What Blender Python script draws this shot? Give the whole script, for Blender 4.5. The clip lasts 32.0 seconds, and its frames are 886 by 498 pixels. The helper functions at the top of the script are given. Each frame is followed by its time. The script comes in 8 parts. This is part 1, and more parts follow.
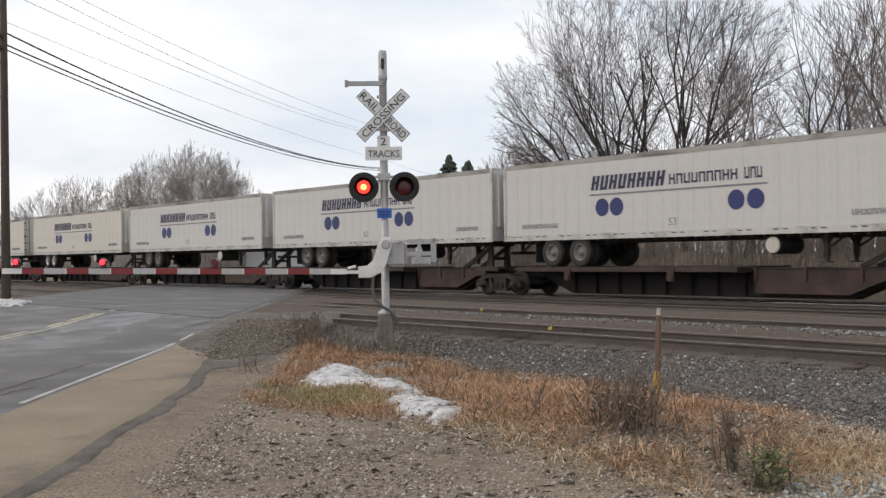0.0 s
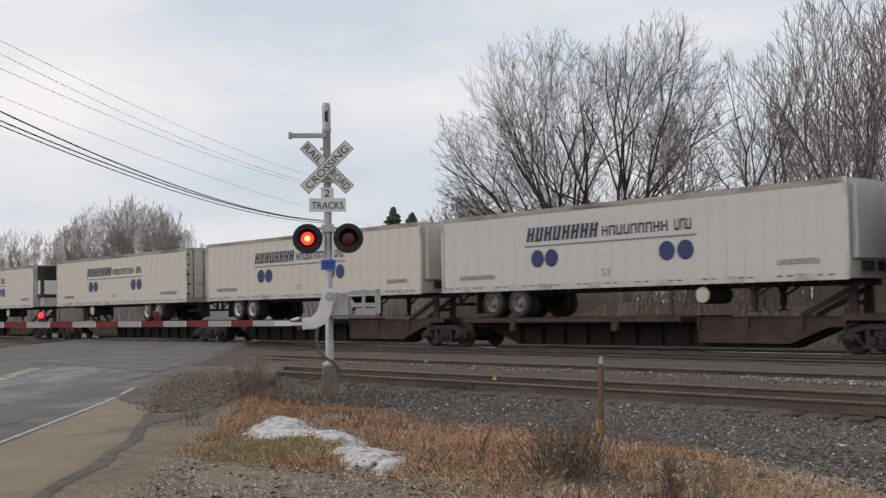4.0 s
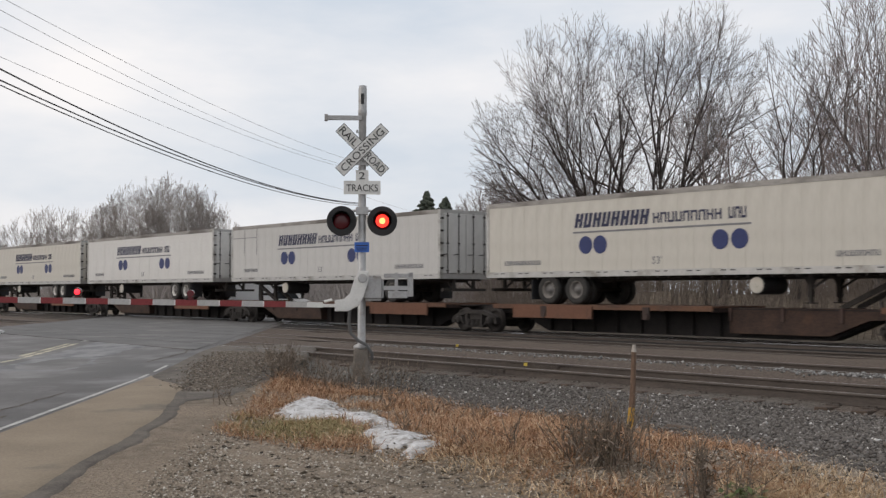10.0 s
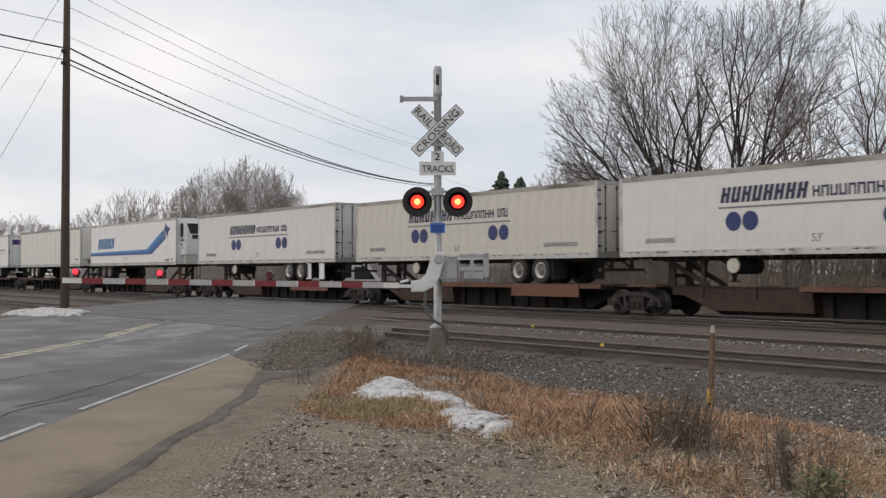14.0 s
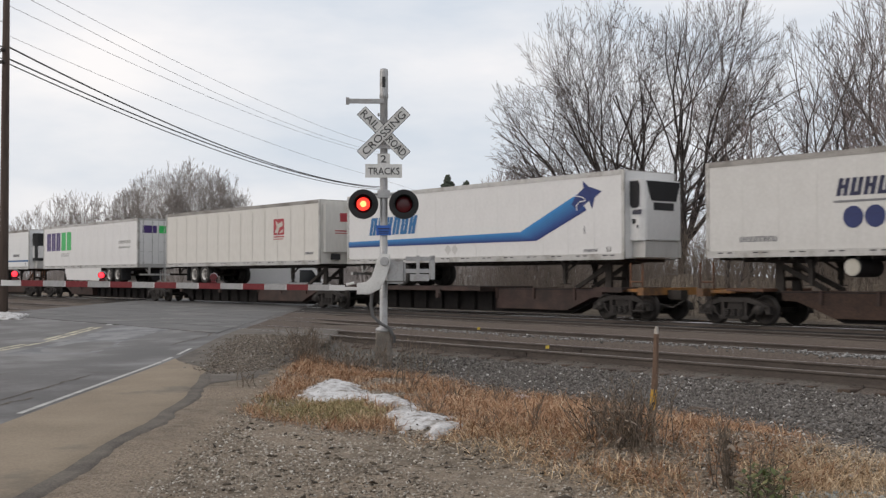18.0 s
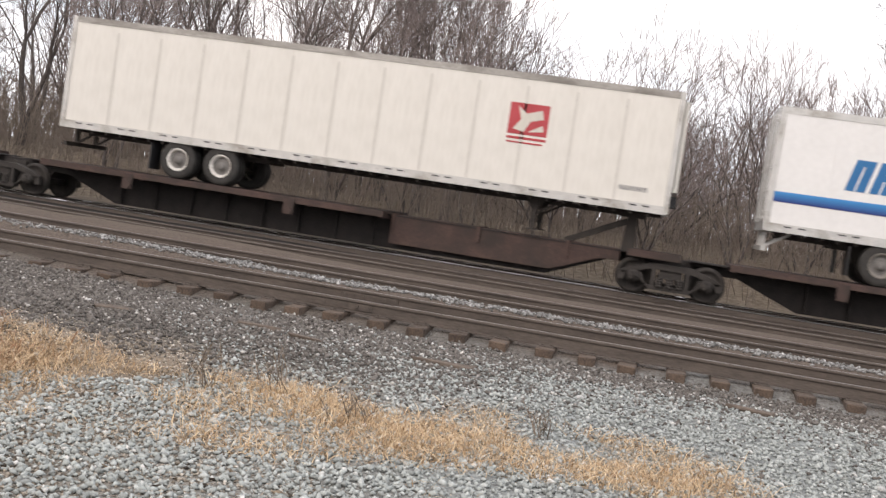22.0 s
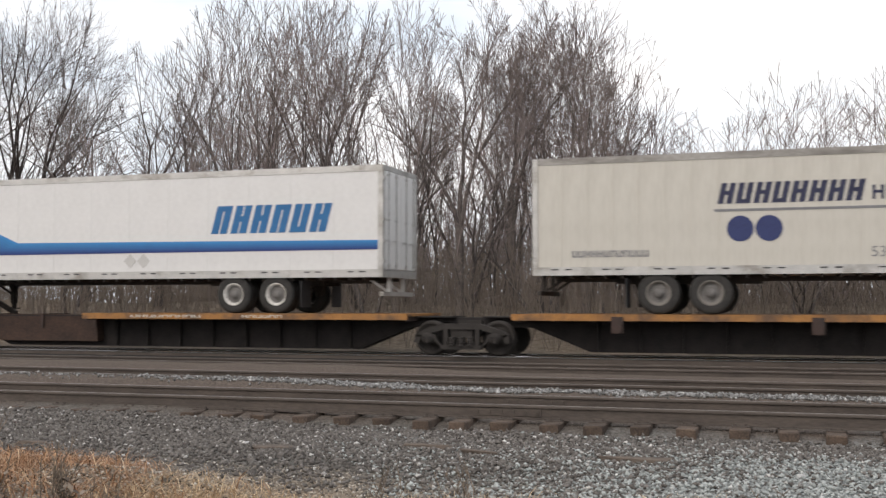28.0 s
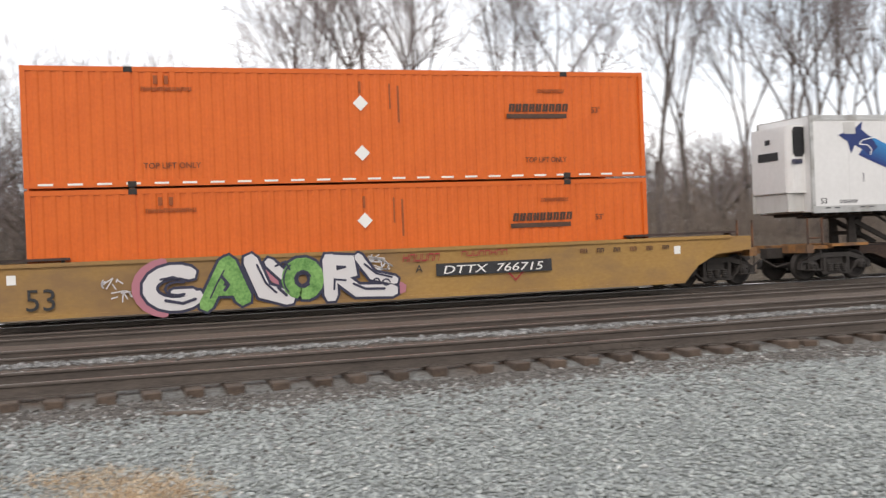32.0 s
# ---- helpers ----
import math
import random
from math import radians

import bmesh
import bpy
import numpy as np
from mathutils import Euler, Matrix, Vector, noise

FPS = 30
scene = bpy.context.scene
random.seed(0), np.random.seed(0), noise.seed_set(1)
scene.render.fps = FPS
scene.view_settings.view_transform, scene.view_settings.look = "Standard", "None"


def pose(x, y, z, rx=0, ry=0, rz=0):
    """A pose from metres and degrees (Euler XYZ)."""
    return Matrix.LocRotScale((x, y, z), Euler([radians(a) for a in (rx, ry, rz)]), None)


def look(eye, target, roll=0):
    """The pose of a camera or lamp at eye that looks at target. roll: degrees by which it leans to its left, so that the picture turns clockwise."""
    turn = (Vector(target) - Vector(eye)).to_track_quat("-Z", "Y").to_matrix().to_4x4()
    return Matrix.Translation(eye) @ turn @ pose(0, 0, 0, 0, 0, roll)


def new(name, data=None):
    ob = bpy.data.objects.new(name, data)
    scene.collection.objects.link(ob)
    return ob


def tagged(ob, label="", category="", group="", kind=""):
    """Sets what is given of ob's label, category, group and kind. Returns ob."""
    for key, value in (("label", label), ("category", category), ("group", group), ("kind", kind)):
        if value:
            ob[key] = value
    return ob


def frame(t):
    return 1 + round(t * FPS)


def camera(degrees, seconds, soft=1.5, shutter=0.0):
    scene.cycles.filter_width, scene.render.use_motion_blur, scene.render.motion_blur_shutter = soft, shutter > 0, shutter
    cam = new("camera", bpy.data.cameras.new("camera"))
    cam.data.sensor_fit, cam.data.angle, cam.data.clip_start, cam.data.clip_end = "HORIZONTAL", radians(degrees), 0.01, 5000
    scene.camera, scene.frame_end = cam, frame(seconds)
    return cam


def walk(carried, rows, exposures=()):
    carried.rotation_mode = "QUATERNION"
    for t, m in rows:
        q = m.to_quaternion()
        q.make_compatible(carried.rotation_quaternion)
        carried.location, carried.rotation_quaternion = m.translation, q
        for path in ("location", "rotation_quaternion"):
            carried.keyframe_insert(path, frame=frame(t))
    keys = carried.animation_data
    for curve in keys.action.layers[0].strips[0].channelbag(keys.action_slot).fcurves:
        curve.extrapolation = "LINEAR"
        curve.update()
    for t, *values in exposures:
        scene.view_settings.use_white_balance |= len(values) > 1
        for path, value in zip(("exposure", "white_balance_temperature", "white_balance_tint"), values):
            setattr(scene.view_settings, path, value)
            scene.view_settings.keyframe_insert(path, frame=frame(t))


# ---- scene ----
cam = camera(43.37, 32.0, soft=1.35, shutter=0.22)
PATH = [
    (0.0, pose(0.074, 0.103, 1.451, 90.408, 0.766, 51.389)),
    (0.5, pose(0.080, 0.102, 1.421, 91.575, 0.192, 51.311)),
    (1.0, pose(0.118, 0.098, 1.432, 92.009, 0.851, 48.899)),
    (1.5, pose(0.118, 0.083, 1.435, 92.301, 1.109, 48.140)),
    (2.0, pose(0.109, 0.115, 1.426, 92.483, 1.000, 47.713)),
    (2.5, pose(0.122, 0.090, 1.424, 92.628, 0.787, 47.849)),
    (3.0, pose(0.131, 0.081, 1.422, 92.844, 0.797, 47.677)),
    (3.5, pose(0.136, 0.074, 1.427, 93.035, 0.926, 47.919)),
    (4.0, pose(0.128, 0.065, 1.427, 93.043, 1.118, 48.536)),
    (4.5, pose(0.092, 0.098, 1.424, 92.894, 1.046, 50.261)),
    (6.5, pose(0.096, 0.057, 1.422, 91.901, 0.399, 49.706)),
    (7.0, pose(0.091, 0.058, 1.423, 91.888, 0.380, 49.615)),
    (7.5, pose(0.116, 0.077, 1.420, 92.106, 0.398, 49.022)),
    (8.0, pose(0.122, 0.100, 1.423, 92.318, 0.281, 48.045)),
    (8.5, pose(0.151, 0.100, 1.432, 92.493, -0.132, 47.846)),
    (9.0, pose(0.137, 0.090, 1.445, 92.567, -0.187, 48.455)),
    (9.5, pose(0.111, 0.094, 1.422, 92.530, -0.047, 49.378)),
    (10.0, pose(0.101, 0.064, 1.423, 92.272, -0.095, 50.154)),
    (10.5, pose(0.089, 0.065, 1.416, 91.947, -0.029, 51.937)),
    (11.0, pose(0.090, 0.065, 1.428, 91.558, -0.042, 52.827)),
    (11.5, pose(0.102, 0.043, 1.431, 91.314, -0.132, 53.367)),
    (12.0, pose(0.093, 0.070, 1.427, 91.250, -0.190, 53.724)),
    (12.5, pose(0.100, 0.081, 1.435, 91.220, -0.188, 53.947)),
    (13.0, pose(0.104, 0.052, 1.436, 91.256, 0.016, 53.980)),
    (13.5, pose(0.112, 0.040, 1.428, 91.271, 0.031, 54.002)),
    (15.5, pose(0.105, 0.059, 1.423, 91.051, -0.356, 53.722)),
    (16.0, pose(0.141, 0.096, 1.433, 91.037, -0.270, 51.577)),
    (16.5, pose(0.134, 0.032, 1.430, 91.100, -0.329, 50.019)),
    (17.0, pose(0.103, 0.047, 1.418, 91.239, -0.081, 50.253)),
    (17.5, pose(0.116, 0.091, 1.405, 91.329, -0.055, 50.596)),
    (18.0, pose(0.109, 0.039, 1.405, 91.443, -0.003, 51.230)),
    (18.5, pose(0.117, 0.059, 1.401, 91.436, -0.547, 51.404)),
    (19.0, pose(-0.014, 0.004, 1.397, 91.442, -1.912, 46.169)),
    (19.1, pose(-0.044, -0.004, 1.402, 90.812, -2.157, 43.732)),
    (19.2, pose(-0.075, -0.012, 1.407, 90.746, -2.403, 41.309)),
    (19.3, pose(-0.106, -0.020, 1.411, 89.713, -2.648, 39.786)),
    (19.4, pose(-0.137, -0.028, 1.416, 88.602, -2.893, 37.753)),
    (19.5, pose(-0.167, -0.036, 1.420, 89.159, -3.138, 35.105)),
    (19.6, pose(-0.155, -0.027, 1.428, 89.363, -3.279, 32.552)),
    (19.7, pose(-0.142, -0.017, 1.435, 89.512, -3.419, 30.791)),
    (19.8, pose(-0.129, -0.008, 1.443, 89.167, -3.559, 30.946)),
    (19.9, pose(-0.116, 0.001, 1.450, 88.712, -3.699, 30.941)),
    (20.0, pose(-0.103, 0.010, 1.458, 88.519, -3.839, 29.920)),
    (20.1, pose(-0.089, 0.041, 1.461, 88.642, -4.060, 27.521)),
    (20.2, pose(-0.075, 0.073, 1.465, 88.582, -4.281, 25.501)),
    (20.3, pose(-0.061, 0.104, 1.468, 88.536, -4.501, 23.307)),
    (20.4, pose(-0.047, 0.135, 1.472, 88.748, -4.722, 20.819)),
    (20.5, pose(-0.034, 0.166, 1.476, 88.923, -4.943, 17.935)),
    (20.6, pose(-0.080, 0.153, 1.482, 89.157, -5.486, 14.235)),
    (20.7, pose(-0.127, 0.139, 1.489, 89.418, -6.029, 10.828)),
    (20.8, pose(-0.173, 0.126, 1.496, 89.017, -6.571, 9.752)),
    (20.9, pose(-0.220, 0.113, 1.503, 88.834, -7.113, 10.108)),
    (21.0, pose(-0.266, 0.099, 1.510, 88.349, -7.653, 12.308)),
    (21.5, pose(-0.057, 0.092, 1.523, 86.931, -8.288, 15.382)),
    (22.0, pose(-0.093, 0.109, 1.511, 87.556, -8.610, 11.506)),
    (22.2, pose(-0.040, 0.144, 1.501, 88.070, -7.499, 13.866)),
    (22.5, pose(0.038, 0.196, 1.485, 88.050, -5.828, 17.411)),
    (22.7, pose(0.049, 0.215, 1.483, 87.434, -5.922, 15.772)),
    (23.0, pose(0.064, 0.243, 1.480, 87.478, -6.065, 11.535)),
    (23.2, pose(0.052, 0.285, 1.469, 87.544, -6.535, 9.037)),
    (23.5, pose(0.034, 0.349, 1.453, 87.518, -7.240, 7.483)),
    (23.7, pose(0.058, 0.441, 1.444, 87.198, -7.587, 10.363)),
    (24.0, pose(0.093, 0.579, 1.431, 88.397, -8.117, 15.300)),
    (24.5, pose(0.212, 0.638, 1.443, 88.505, -7.178, 18.792)),
    (25.0, pose(-0.070, 0.700, 1.428, 89.834, -3.405, 18.052)),
    (25.5, pose(-0.181, 0.847, 1.413, 91.340, -2.624, 19.762)),
    (26.0, pose(-0.332, 1.025, 1.368, 92.866, -2.228, 24.197)),
    (26.5, pose(-0.572, 0.925, 1.326, 92.212, -1.602, 20.833)),
    (28.5, pose(-0.624, 0.978, 1.276, 93.040, 1.262, 16.062)),
    (28.7, pose(-0.513, 0.980, 1.317, 92.287, 1.558, 14.679)),
    (29.0, pose(-0.430, 0.944, 1.380, 90.355, 1.819, 15.183)),
    (29.5, pose(-0.182, 0.852, 1.409, 89.736, -0.341, 17.786)),
    (30.0, pose(-0.007, 0.593, 1.428, 88.713, -0.565, 14.806)),
    (30.5, pose(0.095, 0.463, 1.432, 88.454, -0.440, 11.111)),
    (30.6, pose(0.096, 0.397, 1.443, 88.396, -0.332, 9.642)),
    (30.7, pose(0.096, 0.330, 1.454, 88.544, -0.223, 6.536)),
    (30.8, pose(0.097, 0.263, 1.465, 89.122, -0.115, 3.089)),
    (30.9, pose(0.098, 0.196, 1.476, 89.403, -0.006, 0.113)),
    (31.0, pose(0.098, 0.130, 1.487, 89.287, 0.102, -2.360)),
    (31.1, pose(0.076, 0.115, 1.491, 88.834, 0.339, -4.305)),
    (31.2, pose(0.054, 0.101, 1.495, 88.781, 0.576, -6.194)),
    (31.3, pose(0.032, 0.087, 1.500, 88.968, 0.813, -7.345)),
    (31.4, pose(0.010, 0.072, 1.504, 89.520, 1.050, -7.868)),
    (31.5, pose(-0.013, 0.058, 1.508, 89.738, 1.287, -8.590)),
    (31.6, pose(-0.039, 0.040, 1.514, 89.572, 1.496, -9.729)),
    (31.7, pose(-0.065, 0.022, 1.519, 89.507, 1.706, -11.150)),
    (31.8, pose(-0.091, 0.004, 1.525, 89.625, 1.916, -13.172)),
    (31.9, pose(-0.118, -0.014, 1.530, 89.677, 2.126, -16.027)),
    (32.0, pose(-0.144, -0.032, 1.536, 89.713, 2.335, -18.814)),
]
walk(cam, PATH, exposures=[
    (0, 0.34, 6950, 15), (1, 0.16, 6950, 15), (2, 0.12, 6950, 15), (4, 0.05, 6950, 15), (8, 0.14, 6950, 15), (13, 0.10, 6950, 15), (18, 0.15, 6950, 15), (19.2, 0.2, 7000, 15), (20, 0.64, 7050, 16),
    (20.5, 0.68, 7100, 17), (22, 0.94, 7150, 18), (23, 0.88, 7150, 18), (24, 0.88, 7100, 17), (25.5, 0.72, 7050, 16), (26.5, 0.63, 7000, 15), (28.5, 0.5, 7000, 15), (29, 0.46, 7000, 15), (30, 0.68, 7000, 15), (32, 0.73, 7000, 15)])

# ---- sky and sun: bright overcast, early winter ----
world = bpy.data.worlds.new("overcast_sky")
scene.world = world
world.use_nodes = True
wn, wl = world.node_tree.nodes, world.node_tree.links
wn.clear()
w_out = wn.new("ShaderNodeOutputWorld")
w_bg = wn.new("ShaderNodeBackground")
w_sky = wn.new("ShaderNodeTexSky")
w_sky.sky_type, w_sky.sun_disc = "NISHITA", False
w_sky.sun_elevation, w_sky.sun_rotation = radians(32), radians(200)
w_sky.air_density, w_sky.dust_density = 1.0, 4.0
w_co = wn.new("ShaderNodeTexCoord")
w_map = wn.new("ShaderNodeMapping")
w_map.inputs["Scale"].default_value = (1.0, 1.0, 3.2)
w_noise = wn.new("ShaderNodeTexNoise")
w_noise.inputs["Scale"].default_value = 2.2
w_noise.inputs["Detail"].default_value = 6.0
w_noise.inputs["Roughness"].default_value = 0.55
w_ramp = wn.new("ShaderNodeValToRGB")
w_ramp.color_ramp.elements[0].position, w_ramp.color_ramp.elements[1].position = 0.36, 0.66
w_ramp.color_ramp.elements[0].color = (0.60, 0.705, 0.81, 1)
w_ramp.color_ramp.elements[1].color = (0.92, 0.952, 0.975, 1)
w_scale = wn.new("ShaderNodeVectorMath")
w_scale.operation = "SCALE"
w_scale.inputs["Scale"].default_value = 10.1
w_mix = wn.new("ShaderNodeMixRGB")
w_mix.inputs["Fac"].default_value = 0.88
w_bg.inputs["Strength"].default_value = 0.1
wl.new(w_co.outputs["Generated"], w_map.inputs["Vector"])
wl.new(w_map.outputs["Vector"], w_noise.inputs["Vector"])
wl.new(w_noise.outputs["Fac"], w_ramp.inputs["Fac"])
wl.new(w_ramp.outputs["Color"], w_scale.inputs[0])
wl.new(w_sky.outputs["Color"], w_mix.inputs["Color1"])
wl.new(w_scale.outputs["Vector"], w_mix.inputs["Color2"])
wl.new(w_mix.outputs["Color"], w_bg.inputs["Color"])
wl.new(w_bg.outputs["Background"], w_out.inputs["Surface"])

sun = new("sun", bpy.data.lights.new("sun", "SUN"))
sun.data.energy, sun.data.angle, sun.data.color = 0.55, radians(25), (1.0, 0.96, 0.9)
sun.matrix_world = look((0, 0, 40), (9, 22, 22))

# ---- materials ----
def shader(name):
    m = bpy.data.materials.new(name)
    m.use_nodes = True
    nt = m.node_tree
    return m, nt.nodes, nt.links, nt.nodes["Principled BSDF"]


def mottled(name, c1, c2, rough=0.8, metal=0.0, scale=6.0, fine=60.0, bump=0.3, dist=0.01, stain=None, stain_scale=0.7, stain_at=0.62, stretch=(1, 1, 1), spec=0.4, vary=0.0):
    """A surface of two tones at two scales, with relief and, if asked, stains and a shade of its own for each piece."""
    m, n, l, b = shader(name)
    co = n.new("ShaderNodeTexCoord")
    mp = n.new("ShaderNodeMapping")
    mp.inputs["Scale"].default_value = stretch
    l.new(co.outputs["Object"], mp.inputs["Vector"])
    a = n.new("ShaderNodeTexNoise")
    a.inputs["Scale"].default_value, a.inputs["Detail"].default_value = scale, 5
    f = n.new("ShaderNodeTexNoise")
    f.inputs["Scale"].default_value, f.inputs["Detail"].default_value = fine, 4
    for t in (a, f):
        l.new(mp.outputs["Vector"], t.inputs["Vector"])
    mixf = n.new("ShaderNodeMath")
    mixf.operation = "MULTIPLY_ADD"
    mixf.inputs[1].default_value = 0.5
    l.new(f.outputs["Fac"], mixf.inputs[0])
    half = n.new("ShaderNodeMath")
    half.operation = "MULTIPLY"
    half.inputs[1].default_value = 0.5
    l.new(a.outputs["Fac"], half.inputs[0])
    l.new(half.outputs[0], mixf.inputs[2])
    r = n.new("ShaderNodeValToRGB")
    r.color_ramp.elements[0].position, r.color_ramp.elements[1].position = 0.34, 0.66
    r.color_ramp.elements[0].color, r.color_ramp.elements[1].color = (*c1, 1), (*c2, 1)
    l.new(mixf.outputs[0], r.inputs["Fac"])
    colour = r.outputs["Color"]
    if stain:
        s = n.new("ShaderNodeTexNoise")
        s.inputs["Scale"].default_value, s.inputs["Detail"].default_value = stain_scale, 7
        s.inputs["Roughness"].default_value = 0.65
        l.new(mp.outputs["Vector"], s.inputs["Vector"])
        sr = n.new("ShaderNodeValToRGB")
        sr.color_ramp.elements[0].position, sr.color_ramp.elements[1].position = stain_at - 0.08, stain_at + 0.1
        l.new(s.outputs["Fac"], sr.inputs["Fac"])
        mx = n.new("ShaderNodeMixRGB")
        mx.inputs["Color2"].default_value = (*stain, 1)
        l.new(sr.outputs["Color"], mx.inputs["Fac"])
        l.new(colour, mx.inputs["Color1"])
        colour = mx.outputs["Color"]
    if vary:
        oi = n.new("ShaderNodeObjectInfo")
        hv = n.new("ShaderNodeHueSaturation")
        ma = n.new("ShaderNodeMath")
        ma.operation = "MULTIPLY_ADD"
        ma.inputs[1].default_value, ma.inputs[2].default_value = vary, 1 - vary / 2
        l.new(oi.outputs["Random"], ma.inputs[0])
        l.new(ma.outputs[0], hv.inputs["Value"])
        l.new(colour, hv.inputs["Color"])
        colour = hv.outputs["Color"]
    l.new(colour, b.inputs["Base Color"])
    b.inputs["Roughness"].default_value, b.inputs["Metallic"].default_value = rough, metal
    b.inputs["Specular IOR Level"].default_value = spec
    bp = n.new("ShaderNodeBump")
    bp.inputs["Strength"].default_value, bp.inputs["Distance"].default_value = bump, dist
    l.new(mixf.outputs[0], bp.inputs["Height"])
    l.new(bp.outputs["Normal"], b.inputs["Normal"])
    return m


def plain(name, c, rough=0.5, metal=0.0, glow=0.0, glow_colour=None, spec=0.5):
    m, n, l, b = shader(name)
    b.inputs["Base Color"].default_value = (*c, 1)
    b.inputs["Roughness"].default_value, b.inputs["Metallic"].default_value = rough, metal
    b.inputs["Specular IOR Level"].default_value = spec
    if glow:
        b.inputs["Emission Color"].default_value = (*(glow_colour or c), 1)
        b.inputs["Emission Strength"].default_value = glow
    return m


ASPHALT = mottled("asphalt", (0.075, 0.077, 0.08), (0.15, 0.15, 0.155), 0.8, scale=0.7, fine=45, bump=0.4, dist=0.006, stain=(0.05, 0.05, 0.05), stain_scale=0.3, stain_at=0.62)
RAILSTEEL = mottled("rusty_rail_steel", (0.055, 0.04, 0.032), (0.11, 0.075, 0.055), 0.75, 0.2, scale=9, fine=70, bump=0.3)
RAILHEAD = plain("polished_rail_head", (0.68, 0.67, 0.67), 0.22, 1.0)
RAILDULL = mottled("dull_rail_head", (0.20, 0.175, 0.16), (0.33, 0.30, 0.285), 0.38, 0.7, scale=5, fine=40, bump=0.1, stretch=(0.2, 1, 1))
TIEWOOD = mottled("creosoted_wood", (0.04, 0.03, 0.025), (0.13, 0.092, 0.068), 0.9, scale=5, fine=40, bump=0.6, stretch=(1, 5, 1), vary=0.5)
WHITEPAINT = mottled("white_trailer_paint", (0.58, 0.57, 0.545), (0.67, 0.66, 0.635), 0.45, scale=1.2, fine=9, bump=0.03, stain=(0.55, 0.53, 0.48), stain_scale=0.5, stain_at=0.66)
RUSTINK = mottled("faded_brown_print", (0.26, 0.062, 0.016), (0.33, 0.08, 0.02), 0.6, scale=5, fine=30, bump=0.02)
INK = mottled("faded_dark_stencil", (0.055, 0.028, 0.018), (0.10, 0.05, 0.03), 0.6, scale=5, fine=30, bump=0.02)
ORANGE = mottled("orange_container_paint", (0.60, 0.107, 0.009), (0.69, 0.135, 0.014), 0.5, scale=1.0, fine=12, bump=0.05)
DARKSTEEL = mottled("grimy_dark_steel", (0.022, 0.0195, 0.018), (0.056, 0.046, 0.04), 0.75, 0.1, scale=4, fine=40, bump=0.3)
BARK = mottled("grey_brown_bark", (0.068, 0.058, 0.054), (0.155, 0.135, 0.125), 0.95, scale=4, fine=40, bump=0.5)

# ---- helpers for building ----
def part(name, bm, material, parent=None, label="", smooth=False):
    me = bpy.data.meshes.new(name)
    bm.to_mesh(me)
    bm.free()
    for mt in (material if isinstance(material, (list, tuple)) else (material,)):
        me.materials.append(mt)
    if smooth:
        me.polygons.foreach_set("use_smooth", [True] * len(me.polygons))
    ob = new(name, me)
    if parent:
        ob.parent = parent
    if label:
        ob["label"] = label
    return ob


def box(bm, x0, x1, y0, y1, z0, z1, m=None, mat=0):
    vs = [bm.verts.new((x, y, z)) for z in (z0, z1) for y in (y0, y1) for x in (x0, x1)]
    if m is not None:
        for v in vs:
            v.co = m @ v.co
    for q in ((0, 2, 3, 1), (4, 5, 7, 6), (0, 1, 5, 4), (2, 6, 7, 3), (0, 4, 6, 2), (1, 3, 7, 5)):
        fc = bm.faces.new([vs[i] for i in q])
        fc.material_index = mat
    return vs


TRACKS = (15.62, 19.55, 24.05, 28.70)
GAUGE = 0.752
R_DIR = Vector((-0.806, 0.592, 0))
R_NOR = Vector((0.592, 0.806, 0))


def smooth_step(a, b, v):
    t = min(1, max(0, (v - a) / (b - a)))
    return t * t * (3 - 2 * t)


def road_z(x, y):
    return -0.17 + 0.165 * smooth_step(8.5, 13.8, y) - 0.35 * smooth_step(31, 42, y)


def ground_z(x, y):
    """Height of the ground: verge, shallow swale, ballast bed, wooded bank, road level."""
    n1 = noise.noise(Vector((x * 0.25, y * 0.25, 0)))
    n2 = noise.noise(Vector((x * 1.1, y * 1.1, 3)))
    verge = -0.18 - 0.10 * smooth_step(3, 8, y) + 0.05 * n1 + 0.02 * n2
    verge += 0.22 * smooth_step(-4.2, -6.2, x) * smooth_step(-13, -8, x) * smooth_step(5.6, 7.4, y) * (1 - smooth_step(8.6, 10.5, y))
    bed = -0.303 + 0.02 * n2 + 0.085 * (1 - smooth_step(-10, -5.5, x)) * smooth_step(12.8, 14.2, y)
    z = verge + (bed - verge) * smooth_step(10.5, 13.2, y)
    z += 0.09 * smooth_step(14.55, 14.95, y)
    # stone heaped between the tracks
    z += 0.16 * smooth_step(16.75, 17.3, y) * (1 - smooth_step(18.1, 18.6, y)) + 0.15 * smooth_step(20.7, 21.6, y) * (1 - smooth_step(22.4, 23.1, y))
    z += (1.45 + 0.3 * n1) * smooth_step(33, 42, y) * smooth_step(-44, -34, x)
    z -= 0.3 * smooth_step(33, 40, y) * (1 - smooth_step(-44, -34, x))
    d = x * R_NOR.x + y * R_NOR.y
    k = smooth_step(-0.9, -2.2, d) * (1 - smooth_step(-15.5, -19, d)) if d > -30 else 0.0
    z += (road_z(x, y) - 0.014 - z) * k
    return z


def zone(nodes, links, pos, axis, a, b):
    """0 before a, 1 past b along one axis of the place."""
    sep = nodes.new("ShaderNodeSeparateXYZ")
    links.new(pos, sep.inputs[0])
    mr = nodes.new("ShaderNodeMapRange")
    mr.inputs["From Min"].default_value, mr.inputs["From Max"].default_value = a, b
    links.new(sep.outputs[axis], mr.inputs["Value"])
    return mr.outputs["Result"]


